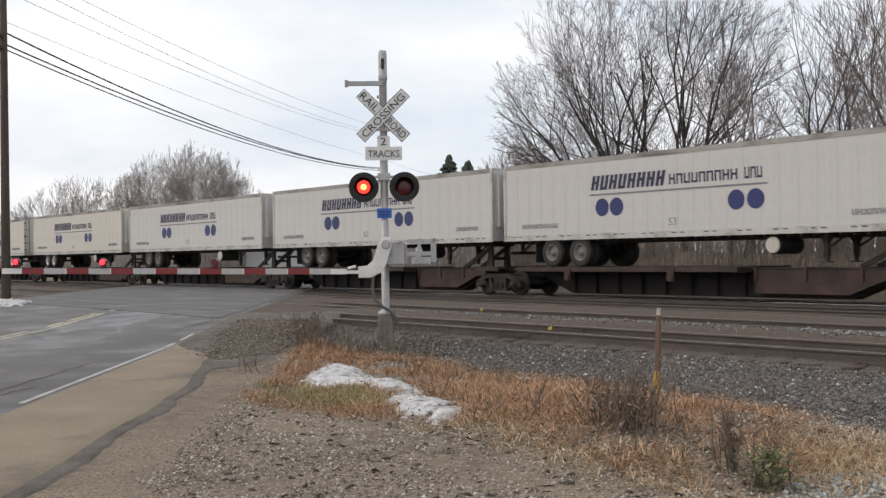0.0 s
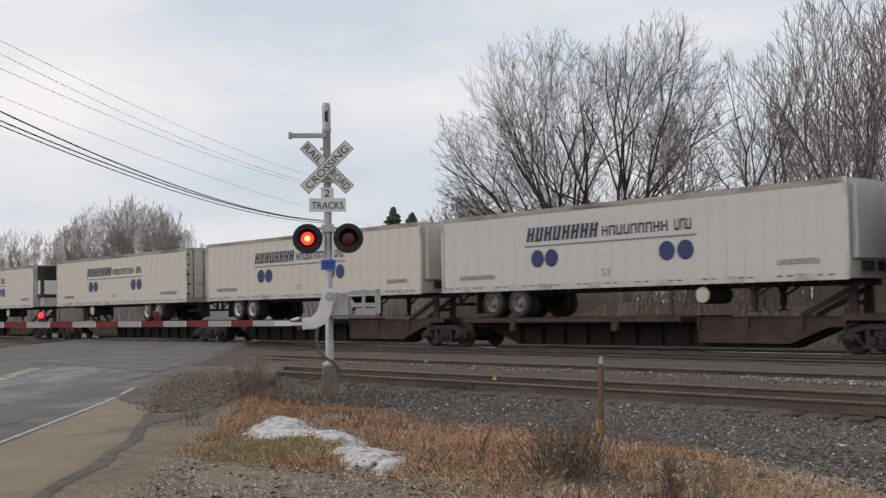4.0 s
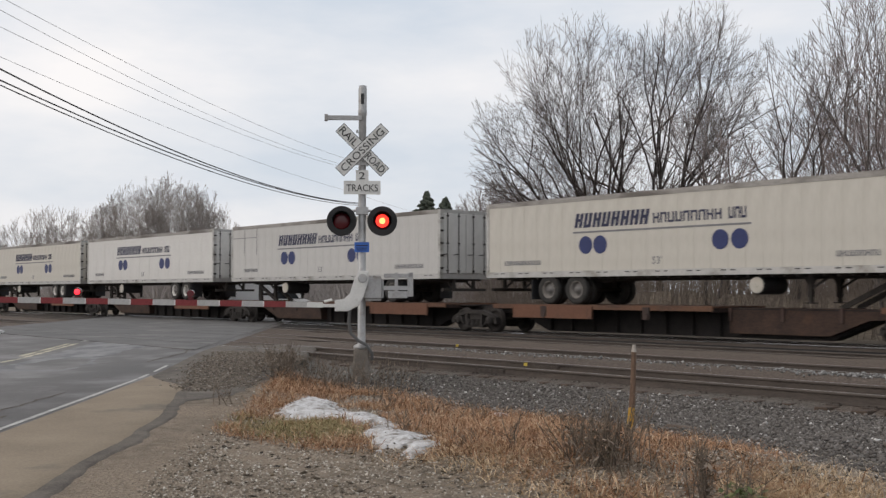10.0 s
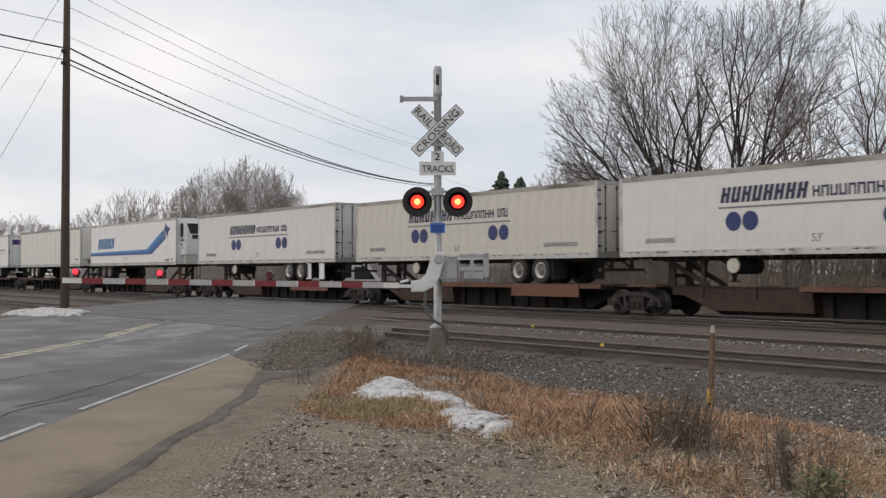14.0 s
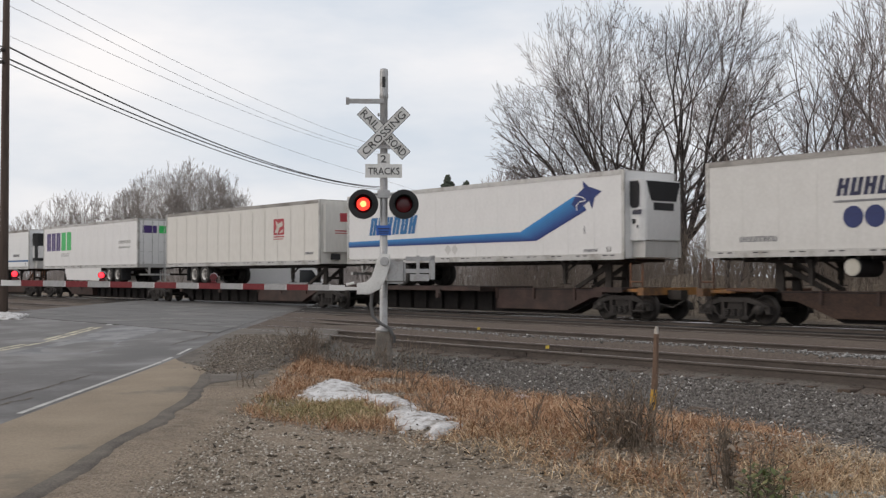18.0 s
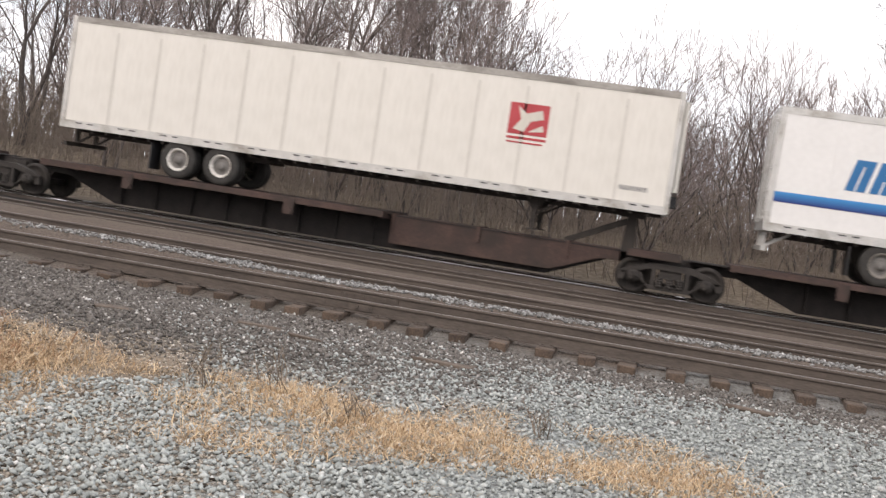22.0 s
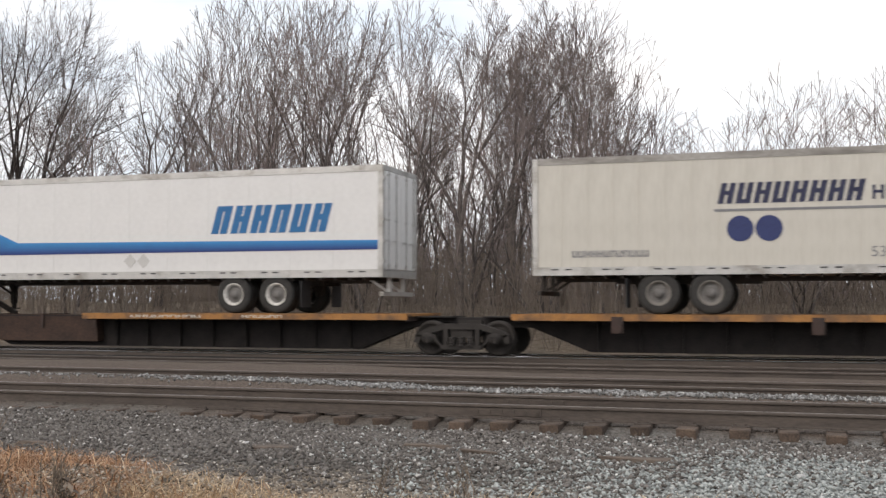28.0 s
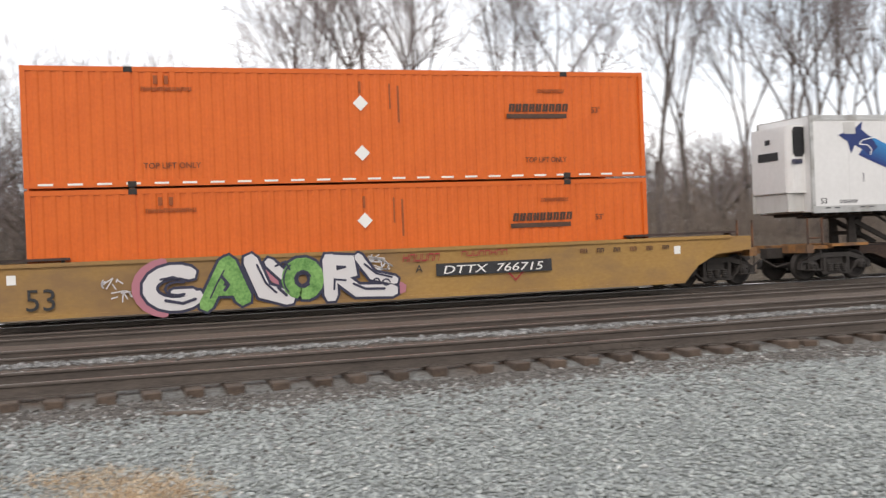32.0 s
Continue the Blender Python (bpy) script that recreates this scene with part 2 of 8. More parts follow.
def ground_material():
    """Brown gravel lot, grey-blue crushed stone by the tracks, leaf litter under the woods."""
    m, n, l, b = shader("gravel_and_litter")
    co = n.new("ShaderNodeTexCoord")
    wob = n.new("ShaderNodeTexNoise")
    wob.inputs["Scale"].default_value, wob.inputs["Detail"].default_value = 0.7, 4
    l.new(co.outputs["Object"], wob.inputs["Vector"])
    vm = n.new("ShaderNodeVectorMath")
    vm.operation = "MULTIPLY_ADD"
    vm.inputs[1].default_value, vm.inputs[2].default_value = (3.4, 3.4, 0), (-1.7, -1.7, 0)
    l.new(wob.outputs["Color"], vm.inputs[0])
    add = n.new("ShaderNodeVectorMath")
    l.new(co.outputs["Object"], add.inputs[0])
    l.new(vm.outputs[0], add.inputs[1])
    pos = add.outputs[0]

    def stones(scale, lo, hi, width=0.5):
        v = n.new("ShaderNodeTexVoronoi")
        v.inputs["Scale"].default_value = scale
        l.new(co.outputs["Object"], v.inputs["Vector"])
        bw = n.new("ShaderNodeRGBToBW")
        l.new(v.outputs["Color"], bw.inputs[0])
        r = n.new("ShaderNodeValToRGB")
        r.color_ramp.elements[0].position, r.color_ramp.elements[1].position = 0.1, 0.9
        r.color_ramp.elements[0].color, r.color_ramp.elements[1].color = (*lo, 1), (*hi, 1)
        l.new(bw.outputs[0], r.inputs["Fac"])
        return v, r.outputs["Color"]

    def blend(fac, a, c):
        x = n.new("ShaderNodeMixRGB")
        l.new(fac, x.inputs["Fac"])
        l.new(a, x.inputs["Color1"])
        l.new(c, x.inputs["Color2"])
        return x.outputs["Color"]

    v1, lot = stones(60, (0.155, 0.119, 0.087), (0.35, 0.282, 0.213))
    v2, ballast = stones(26, (0.14, 0.148, 0.143), (0.35, 0.368, 0.357))
    fine = n.new("ShaderNodeTexNoise")
    fine.inputs["Scale"].default_value, fine.inputs["Detail"].default_value = 5.0, 8
    l.new(co.outputs["Object"], fine.inputs["Vector"])
    soil = n.new("ShaderNodeValToRGB")
    soil.color_ramp.elements[0].position, soil.color_ramp.elements[1].position = 0.3, 0.7
    soil.color_ramp.elements[0].color, soil.color_ramp.elements[1].color = (0.12, 0.094, 0.07, 1), (0.27, 0.22, 0.168, 1)
    l.new(fine.outputs["Fac"], soil.inputs["Fac"])
    # bare soil in patches over the lot
    patch = n.new("ShaderNodeTexNoise")
    patch.inputs["Scale"].default_value, patch.inputs["Detail"].default_value = 0.55, 6
    l.new(co.outputs["Object"], patch.inputs["Vector"])
    pr = n.new("ShaderNodeValToRGB")
    pr.color_ramp.elements[0].position, pr.color_ramp.elements[1].position = 0.42, 0.6
    l.new(patch.outputs["Fac"], pr.inputs["Fac"])
    near = blend(pr.outputs["Color"], lot, soil.outputs["Color"])
    # crushed stone east of the signal and along the tracks
    zx = zone(n, l, pos, "X", -4.2, -0.8)
    zy = zone(n, l, pos, "Y", 9.6, 11.2)
    dull = n.new("ShaderNodeMixRGB")
    dull.blend_type = "MULTIPLY"
    dull.inputs["Fac"].default_value, dull.inputs["Color2"].default_value = 1.0, (0.53, 0.475, 0.435, 1)
    l.new(ballast, dull.inputs["Color1"])
    near = blend(zy, near, dull.outputs["Color"])
    col = blend(zx, near, ballast)
    # oily dark stone between the rails
    oil = n.new("ShaderNodeValToRGB")
    oil.color_ramp.elements[0].color, oil.color_ramp.elements[1].color = (0.068, 0.051, 0.041, 1), (0.172, 0.136, 0.112, 1)
    l.new(v2.outputs["Distance"], oil.inputs["Fac"])
    col = blend(zone(n, l, pos, "Y", 13.6, 15.2), col, oil.outputs["Color"])
    # shade along the busy track, painted black into the ground colour
    train_shade = n.new("ShaderNodeRGB")
    train_shade.outputs[0].default_value = (0.035, 0.032, 0.03, 1)
    col = blend(zone(n, l, co.outputs["Object"], "Y", 23.6, 24.4), col, train_shade.outputs[0])
    col = blend(zone(n, l, pos, "Y", 31.5, 34.0), col, soil.outputs["Color"])
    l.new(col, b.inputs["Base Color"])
    b.inputs["Roughness"].default_value = 0.92
    b.inputs["Specular IOR Level"].default_value = 0.25
    bp = n.new("ShaderNodeBump")
    bp.inputs["Strength"].default_value, bp.inputs["Distance"].default_value = 0.9, 0.03
    l.new(v2.outputs["Distance"], bp.inputs["Height"])
    bp2 = n.new("ShaderNodeBump")
    bp2.inputs["Strength"].default_value, bp2.inputs["Distance"].default_value = 0.6, 0.02
    l.new(v1.outputs["Distance"], bp2.inputs["Height"])
    l.new(bp.outputs["Normal"], bp2.inputs["Normal"])
    l.new(bp2.outputs["Normal"], b.inputs["Normal"])
    return m


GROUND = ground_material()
gx = [-3000, -900, -400, -220, -150, -120, -100] + [-90 + 2.0 * i for i in range(31)] + [-28 + 0.45 * i for i in range(105)] + [20 + 1.5 * i for i in range(20)] + [52, 60, 80, 120, 200, 600, 3000]
gy = [-3000, -400, -60, -20, -8, -4] + [-2 + 0.4 * i for i in range(65)] + [24 + 1.0 * i for i in range(38)] + [64, 75, 90, 120, 200, 600, 3000]
gv, gf = [], []
for x in gx:
    for y in gy:
        gv.append((x, y, ground_z(x, y)))
for i in range(len(gx) - 1):
    for j in range(len(gy) - 1):
        a = i * len(gy) + j
        gf.append((a, a + len(gy), a + len(gy) + 1, a + 1))
gm = bpy.data.meshes.new("ground")
gm.from_pydata(gv, [], gf)
gm.polygons.foreach_set("use_smooth", [True] * len(gm.polygons))
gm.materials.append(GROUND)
ground = tagged(new("ground", gm), "gravel lot, crushed stone and leaf litter ground", "ground", kind="structure")

# ---- the road over the crossing ----
ROADMAT = mottled("worn_asphalt", (0.052, 0.046, 0.042), (0.108, 0.098, 0.09), 0.6, scale=0.45, fine=38, bump=0.35, dist=0.006, stain=(0.175, 0.168, 0.162), stain_scale=0.45, stain_at=0.55, spec=0.5)
SHOULDER = mottled("sandy_shoulder_asphalt", (0.176, 0.136, 0.094), (0.265, 0.21, 0.149), 0.85, scale=1.0, fine=40, bump=0.4, dist=0.006, stain=(0.10, 0.085, 0.07), stain_scale=0.6, stain_at=0.64)
EDGEMAT = mottled("broken_asphalt_edge", (0.06, 0.05, 0.042), (0.15, 0.128, 0.105), 0.95, scale=3, fine=40, bump=0.6)
LINEPAINT = mottled("worn_white_road_paint", (0.30, 0.29, 0.275), (0.52, 0.51, 0.485), 0.7, scale=2.5, fine=30, bump=0.1, stain=(0.16, 0.155, 0.15), stain_scale=3.0, stain_at=0.58)
YELLOWPAINT = mottled("worn_yellow_road_paint", (0.48, 0.43, 0.30), (0.62, 0.56, 0.42), 0.7, scale=2.5, fine=30, bump=0.1, stain=(0.17, 0.155, 0.13), stain_scale=2.5, stain_at=0.52)


def road_point(u, d, lift=0.0):
    p = R_DIR * u + R_NOR * d
    return Vector((p.x, p.y, road_z(p.x, p.y) + lift))


def road_strip(name, us, left, right, mat, lift, label, wob=0.0, cross=6):
    """A strip along the road between the offsets left(u) and right(u)."""
    bm = bmesh.new()
    rows = []
    for u in us:
        a, c = left(u), right(u)
        c += wob * noise.noise(Vector((u * 0.7, 7.3, 0))) + wob * 0.5 * noise.noise(Vector((u * 2.9, 1.3, 0)))
        row = [bm.verts.new(road_point(u, a + (c - a) * k / cross, lift)) for k in range(cross + 1)]
        if cross > 1:
            # the outer edge runs down into the ground
            row.append(bm.verts.new(road_point(u, c + 0.07, lift - 0.05)))
        rows.append(row)
    for r, s in zip(rows, rows[1:]):
        for k in range(len(r) - 1):
            bm.faces.new((r[k], r[k + 1], s[k + 1], s[k]))
    bmesh.ops.recalc_face_normals(bm, faces=bm.faces)
    if bm.faces[:] and bm.faces[:][0].normal.z < 0:
        bmesh.ops.reverse_faces(bm, faces=bm.faces)
    return tagged(part(name, bm, mat, None, "", True), label, "road", kind="structure")


def edge_right(u):
    return -2.62 - 0.42 * smooth_step(13.5, 19, u) - 1.1 * smooth_step(18.6, 21.8, u)


US = [-30 + 0.2 * i for i in range(480)] + [66 + 4 * i for i in range(30)]
road_strip("road", US, lambda u: -15.2, lambda u: -4.1, ROADMAT, 0.0, "worn grey asphalt road crossing the tracks")
road_strip("road_shoulder", [u for u in US if u < 21.7], lambda u: -4.11, edge_right, SHOULDER, 0.004, "sandy worn asphalt shoulder", 0.05)
road_strip("road_edge", [u for u in US if u < 21.0], lambda u: edge_right(u) - 0.05, lambda u: edge_right(u) + 0.17, EDGEMAT, 0.0005, "broken dark asphalt edge", 0.10)
DIRT = mottled("packed_brown_dirt", (0.085, 0.072, 0.06), (0.17, 0.148, 0.125), 0.95, scale=1.6, fine=34, bump=0.6, dist=0.02, stain=(0.075, 0.064, 0.054), stain_scale=1.1, stain_at=0.57)
road_strip("dirt_apron", [u for u in US if 16.5 < u < 31], lambda u: -4.115 + (0.0 if u > 19.5 else 0.9 * smooth_step(19.5, 16.5, u)), lambda u: -2.0 - 0.8 * smooth_step(18, 16.5, u) + 0.5 * smooth_step(20, 26, u), DIRT, -0.003, "packed brown dirt beside the crossing", 0.25)
for u0, u1 in ((-30, 11.9), (12.9, 21.9), (22.3, 23.9)):
    road_strip("road_marking", [u for u in US if u0 < u < u1], lambda u: -4.262, lambda u: -4.185, LINEPAINT, 0.006, "worn white edge line", 0.0, 1)
for off in (-8.33, -8.57):
    road_strip("road_marking", [u for u in US if u < 32.5], lambda u: off - 0.075, lambda u: off + 0.075, YELLOWPAINT, 0.006, "worn yellow centre line", 0.0, 1)
road_strip("road_marking", [u for u in US if 33.4 < u < 35.6], lambda u: -8.5, lambda u: -8.3, LINEPAINT, 0.006, "worn white mark before the crossing", 0.0, 1)


def tar_seams():
    """Sealed cracks and utility cuts across the lanes."""
    rng = random.Random(8)
    bm = bmesh.new()
    for _ in range(26):
        u, d = rng.uniform(4, 36), rng.uniform(-14.5, -4.6)
        du, dd = rng.choice(((1, 0.1), (0.15, 1))) 
        prev = None
        for k in range(rng.randint(8, 16)):
            u += du * rng.uniform(0.15, 0.5) + rng.uniform(-0.08, 0.08)
            d += dd * rng.uniform(0.15, 0.4) + rng.uniform(-0.08, 0.08)
            if not -14.9 < d < -4.4:
                break
            w = rng.uniform(0.012, 0.035)
            a, c = bm.verts.new(road_point(u, d - w, 0.005)), bm.verts.new(road_point(u + (0 if dd < 0.5 else w), d + w, 0.005))
            if prev:
                bm.faces.new((prev[0], prev[1], c, a))
            prev = (a, c)
    return bm


tagged(part("road_seams", tar_seams(), EDGEMAT), "dark tar-sealed cracks in the asphalt", "road", kind="structure")
LIGHTPATCH = mottled("pale_dried_road_film", (0.185, 0.182, 0.18), (0.26, 0.256, 0.252), 0.7, scale=0.8, fine=30, bump=0.2, stain=(0.12, 0.12, 0.125), stain_scale=1.2, stain_at=0.5)
road_strip("road_patch", [23 + 0.5 * i for i in range(24)], lambda u: -7.9, lambda u: -6.3, LIGHTPATCH, 0.003, "pale dried patch on the road", 0.7)
road_strip("road_patch", [10 + 0.5 * i for i in range(30)], lambda u: -12.4, lambda u: -10.9, LIGHTPATCH, 0.003, "pale dried patch on the road", 0.7)

# ---- tracks ----
RUSTWEB = mottled("brown_rail_side", (0.05, 0.04, 0.034), (0.105, 0.084, 0.07), 0.7, 0.0, scale=6, fine=60, bump=0.25, stretch=(0.2, 1, 1))


def make_rail(bm, x0, x1, y, worn=(7,)):
    prof = [(-0.07, -0.178), (0.07, -0.178), (0.07, -0.163), (0.012, -0.145), (0.010, -0.045), (0.036, -0.036), (0.037, -0.015), (0.024, 0.0), (-0.024, 0.0), (-0.037, -0.015), (-0.036, -0.036), (-0.010, -0.045), (-0.012, -0.145), (-0.07, -0.163)]
    a = [bm.verts.new((x0, y + p, z)) for p, z in prof]
    b = [bm.verts.new((x1, y + p, z)) for p, z in prof]
    for i in range(len(prof)):
        j = (i + 1) % len(prof)
        f = bm.faces.new((a[i], b[i], b[j], a[j]))
        f.material_index = 1 if i in worn else 0
    bm.faces.new(a)
    bm.faces.new(b)
    bmesh.ops.recalc_face_normals(bm, faces=bm.faces)


TRACK_OBS = []
for k, ty in enumerate(TRACKS):
    tr = tagged(new("railway_track"), "rusty steel railway track on dark wooden ties", "track", kind="structure")
    TRACK_OBS.append(tr)
    head = RAILHEAD if k == 3 else RAILDULL
    for sgn in (-1, 1):
        bm = bmesh.new()
        make_rail(bm, -420, 320, ty + sgn * GAUGE, (6, 7, 8, 9) if k == 3 else (7,))
        part("rail", bm, (RUSTWEB, head), tr, "steel rail, head worn by wheels")
    # rail joint bars on the near track
    if k == 0:
        for x in (-16.2, -4.3, 7.6):
            for sgn in (-1, 1):
                bm = bmesh.new()
                yy = ty + sgn * GAUGE
                box(bm, x - 0.45, x + 0.45, yy - 0.03, yy - 0.012, -0.14, -0.05)
                for q in range(6):
                    box(bm, x - 0.4 + q * 0.16 - 0.02, x - 0.4 + q * 0.16 + 0.02, yy - 0.045, yy - 0.028, -0.11, -0.07)
                part("joint_bar", bm, RUSTWEB, tr, "bolted joint bar")

# wooden ties
def tie_mesh(seed):
    rng = random.Random(seed)
    bm = bmesh.new()
    vs = box(bm, -0.115, 0.115, -1.21, 1.19, -0.40, -0.182)
    for v in vs:
        v.co += Vector((rng.uniform(-0.012, 0.012), rng.uniform(-0.03, 0.03), rng.uniform(-0.012, 0.006)))
    bmesh.ops.bevel(bm, geom=bm.edges[:], offset=0.014, segments=1, affect="EDGES")
    me = bpy.data.meshes.new("tie")
    bm.to_mesh(me)
    bm.free()
    me.materials.append(TIEWOOD)
    return me


def plate_mesh():
    bm = bmesh.new()
    box(bm, -0.10, 0.10, -0.17, 0.17, -0.184, -0.166)
    for sx in (-1, 1):
        for sy in (-1, 1):
            box(bm, sx * 0.06 - 0.014, sx * 0.06 + 0.014, sy * 0.10 - 0.014, sy * 0.10 + 0.014, -0.17, -0.145)
    me = bpy.data.meshes.new("tie_plate")
    bm.to_mesh(me)
    bm.free()
    me.materials.append(RUSTWEB)
    return me


TIES = [tie_mesh(i) for i in range(6)]
TIE_PLATE = plate_mesh()
tie_rng = random.Random(31)


def on_road(x, y):
    return -15.4 < x * R_NOR.x + y * R_NOR.y < -4.2


for k, ty in enumerate(TRACKS):
    far = bmesh.new()
    for i in range(330):
        x = -100 + 0.56 * i + tie_rng.uniform(-0.05, 0.05)
        y, turn, drop = ty + tie_rng.gauss(0, 0.05), tie_rng.gauss(0, 0.022), tie_rng.uniform(-0.012, 0.006)
        m = Matrix.Translation((x, y, drop)) @ Matrix.Rotation(turn, 4, "Z")
        if on_road(x, ty):
            continue
        if k == 0 and -27 < x < 22:
            t = new("tie", TIES[tie_rng.randrange(6)])
            t.parent, t.matrix_basis = TRACK_OBS[0], m
            for sgn in (-1, 1):
                pl = new("tie_plate", TIE_PLATE)
                pl.parent, pl.matrix_basis = t, Matrix.Translation((0, sgn * GAUGE + ty - y, 0))
        else:
            box(far, -0.115, 0.115, -1.17, 1.17, -0.40, -0.182, m)
    ob = part("tie_row", far, TIEWOOD, TRACK_OBS[k], "dark wooden ties")
    ob["kind"] = "stuff"

# timber mats and flangeways where the road passes over the rails
PANEL = mottled("crossing_asphalt", (0.07, 0.068, 0.066), (0.14, 0.135, 0.13), 0.75, scale=0.8, fine=36, bump=0.4, stain=(0.19, 0.18, 0.17), stain_scale=0.5, stain_at=0.6)


def crossing_panel(y0, y1):
    bm = bmesh.new()
    vs = []
    for y in (y0, (y0 + y1) / 2, y1):
        # the road's edges at this distance from the camera line
        xr = (-4.35 - y * R_NOR.y) / R_NOR.x
        xl = (-15.3 - y * R_NOR.y) / R_NOR.x
        vs.append([(xl + (xr - xl) * i / 8, y) for i in range(9)])
    top = [[bm.verts.new((x, y, 0.005)) for x, y in row] for row in vs]
    for r, s in zip(top, top[1:]):
        for i in range(8):
            bm.faces.new((r[i], r[i + 1], s[i + 1], s[i]))
    low = [bm.verts.new((v.co.x, v.co.y, -0.2)) for v in top[0]]
    for i in range(8):
        bm.faces.new((low[i], low[i + 1], top[0][i + 1], top[0][i]))
    return bm


cz = tagged(new("crossing_surface"), "asphalt infill between the rails of the crossing", "road", kind="structure")
for k, ty in enumerate(TRACKS):
    part("infill_panel", crossing_panel(ty - GAUGE + 0.05, ty + GAUGE - 0.05), PANEL, cz)
    nxt = TRACKS[k + 1] - GAUGE - 0.03 if k < 3 else 31.0
    part("infill_panel", crossing_panel(ty + GAUGE + 0.03, nxt), PANEL, cz)
part("infill_panel", crossing_panel(13.2, TRACKS[0] - GAUGE - 0.03), PANEL, cz)

# ---- the train: trailers on articulated spine cars, a double stack in a well car ----
TRAIN_Y = 28.70
DECK_Z = 1.05
L53 = 16.15
MOVERS = []
MESHES = {}


def cached(key, make, mats, smooth=False):
    """One mesh for all alike pieces."""
    if key not in MESHES:
        bm = bmesh.new()
        make(bm)
        me = bpy.data.meshes.new(key.split("|")[0])
        bm.to_mesh(me)
        bm.free()
        for mt in (mats if isinstance(mats, (list, tuple)) else (mats,)):
            me.materials.append(mt)
        if smooth:
            me.polygons.foreach_set("use_smooth", [True] * len(me.polygons))
        MESHES[key] = me
    return MESHES[key]


def put(name, me, parent, m=None, label=""):
    ob = new(name, me)
    if parent:
        ob.parent = parent
    if m is not None:
        ob.matrix_basis = m
    if label:
        ob["label"] = label
    if name in ("small_type", "code_type", "small_word", "fine_print", "end_marks", "stencils", "plate_print"):
        ob["kind"] = "stuff"
    return ob


def shift(x=0, y=0, z=0):
    return Matrix.Translation((x, y, z))


def lathe(bm, profile, axis="y", seg=20, m=None, mat=0, caps=True):
    """A body of revolution from (radius, height) pairs."""
    rings = []
    for r, h in profile:
        ring = []
        for i in range(seg):
            a = 2 * math.pi * i / seg
            c, s = r * math.cos(a), r * math.sin(a)
            p = Vector((c, h, s)) if axis == "y" else Vector((c, s, h)) if axis == "z" else Vector((h, c, s))
            ring.append(bm.verts.new(m @ p if m is not None else p))
        rings.append(ring)
    for a, b in zip(rings, rings[1:]):
        for i in range(seg):
            f = bm.faces.new((a[i], a[(i + 1) % seg], b[(i + 1) % seg], b[i]))
            f.material_index = mat
    for ring in (rings[0], rings[-1]) if caps else ():
        if max((v.co - ring[0].co).length for v in ring) > 1e-4:
            bm.faces.new(ring).material_index = mat
    bmesh.ops.recalc_face_normals(bm, faces=bm.faces)


def rod(bm, a, b, r, seg=8, r2=None, mat=0):
    """A round bar from a to b."""
    a, b = Vector(a), Vector(b)
    m = Matrix.Translation(a) @ (b - a).to_track_quat("Z", "Y").to_matrix().to_4x4()
    ends = []
    for rr, h in ((r, 0), (r if r2 is None else r2, (b - a).length)):
        ends.append([bm.verts.new(m @ Vector((rr * math.cos(2 * math.pi * i / seg), rr * math.sin(2 * math.pi * i / seg), h))) for i in range(seg)])
    for i in range(seg):
        f = bm.faces.new((ends[0][i], ends[0][(i + 1) % seg], ends[1][(i + 1) % seg], ends[1][i]))
        f.material_index = mat
    bm.faces.new(ends[0][::-1]).material_index = mat
    bm.faces.new(ends[1]).material_index = mat


def bar(bm, a, b, w, h, mat=0):
    """A square bar from a to b, w wide across and h deep."""
    a, b = Vector(a), Vector(b)
    d = (b - a).normalized()
    side = d.cross(Vector((0, 0, 1)))
    side = side.normalized() if side.length > 1e-3 else Vector((0, 1, 0))
    up = side.cross(d)
    vs = [bm.verts.new(p + side * w / 2 * i + up * h / 2 * j) for p in (a, b) for i, j in ((-1, -1), (1, -1), (1, 1), (-1, 1))]
    for q in ((3, 2, 1, 0), (4, 5, 6, 7), (0, 1, 5, 4), (1, 2, 6, 5), (2, 3, 7, 6), (3, 0, 4, 7)):
        bm.faces.new([vs[i] for i in q]).material_index = mat


def slab(bm, pts, y0, y1, mat=0):
    """A plate with the outline pts (x, z), from y0 to y1."""
    a = [bm.verts.new((x, y0, z)) for x, z in pts]
    b = [bm.verts.new((x, y1, z)) for x, z in pts]
    n = len(pts)
    bm.faces.new(a).material_index = mat
    bm.faces.new(b[::-1]).material_index = mat
    for i in range(n):
        bm.faces.new((a[(i + 1) % n], a[i], b[i], b[(i + 1) % n])).material_index = mat
    bmesh.ops.recalc_face_normals(bm, faces=bm.faces)


def lettering(name, text, size, material, parent, m, label="", shear=0.0, width=0.0):
    """Raised lettering in the built-in font, facing -y, its lower left corner at m."""
    cu = bpy.data.curves.new(name, "FONT")
    cu.body, cu.size, cu.extrude, cu.shear, cu.resolution_u = text, size, 0.003, shear, 3
    tmp = bpy.data.objects.new(name, cu)
    scene.collection.objects.link(tmp)
    me = bpy.data.meshes.new_from_object(tmp.evaluated_get(bpy.context.evaluated_depsgraph_get()))
    bpy.data.objects.remove(tmp)
    xs = [v.co.x for v in me.vertices]
    k = width / (max(xs) - min(xs)) if width else 1.0
    me.transform(Matrix.Diagonal((k, 1, 1, 1)) @ Matrix.Translation((-min(xs), 0, 0)))
    me.materials.clear()
    me.materials.append(material)
    me.name = name
    ob = put(name, me, parent, m @ pose(0, 0, 0, 90), label)
    return ob


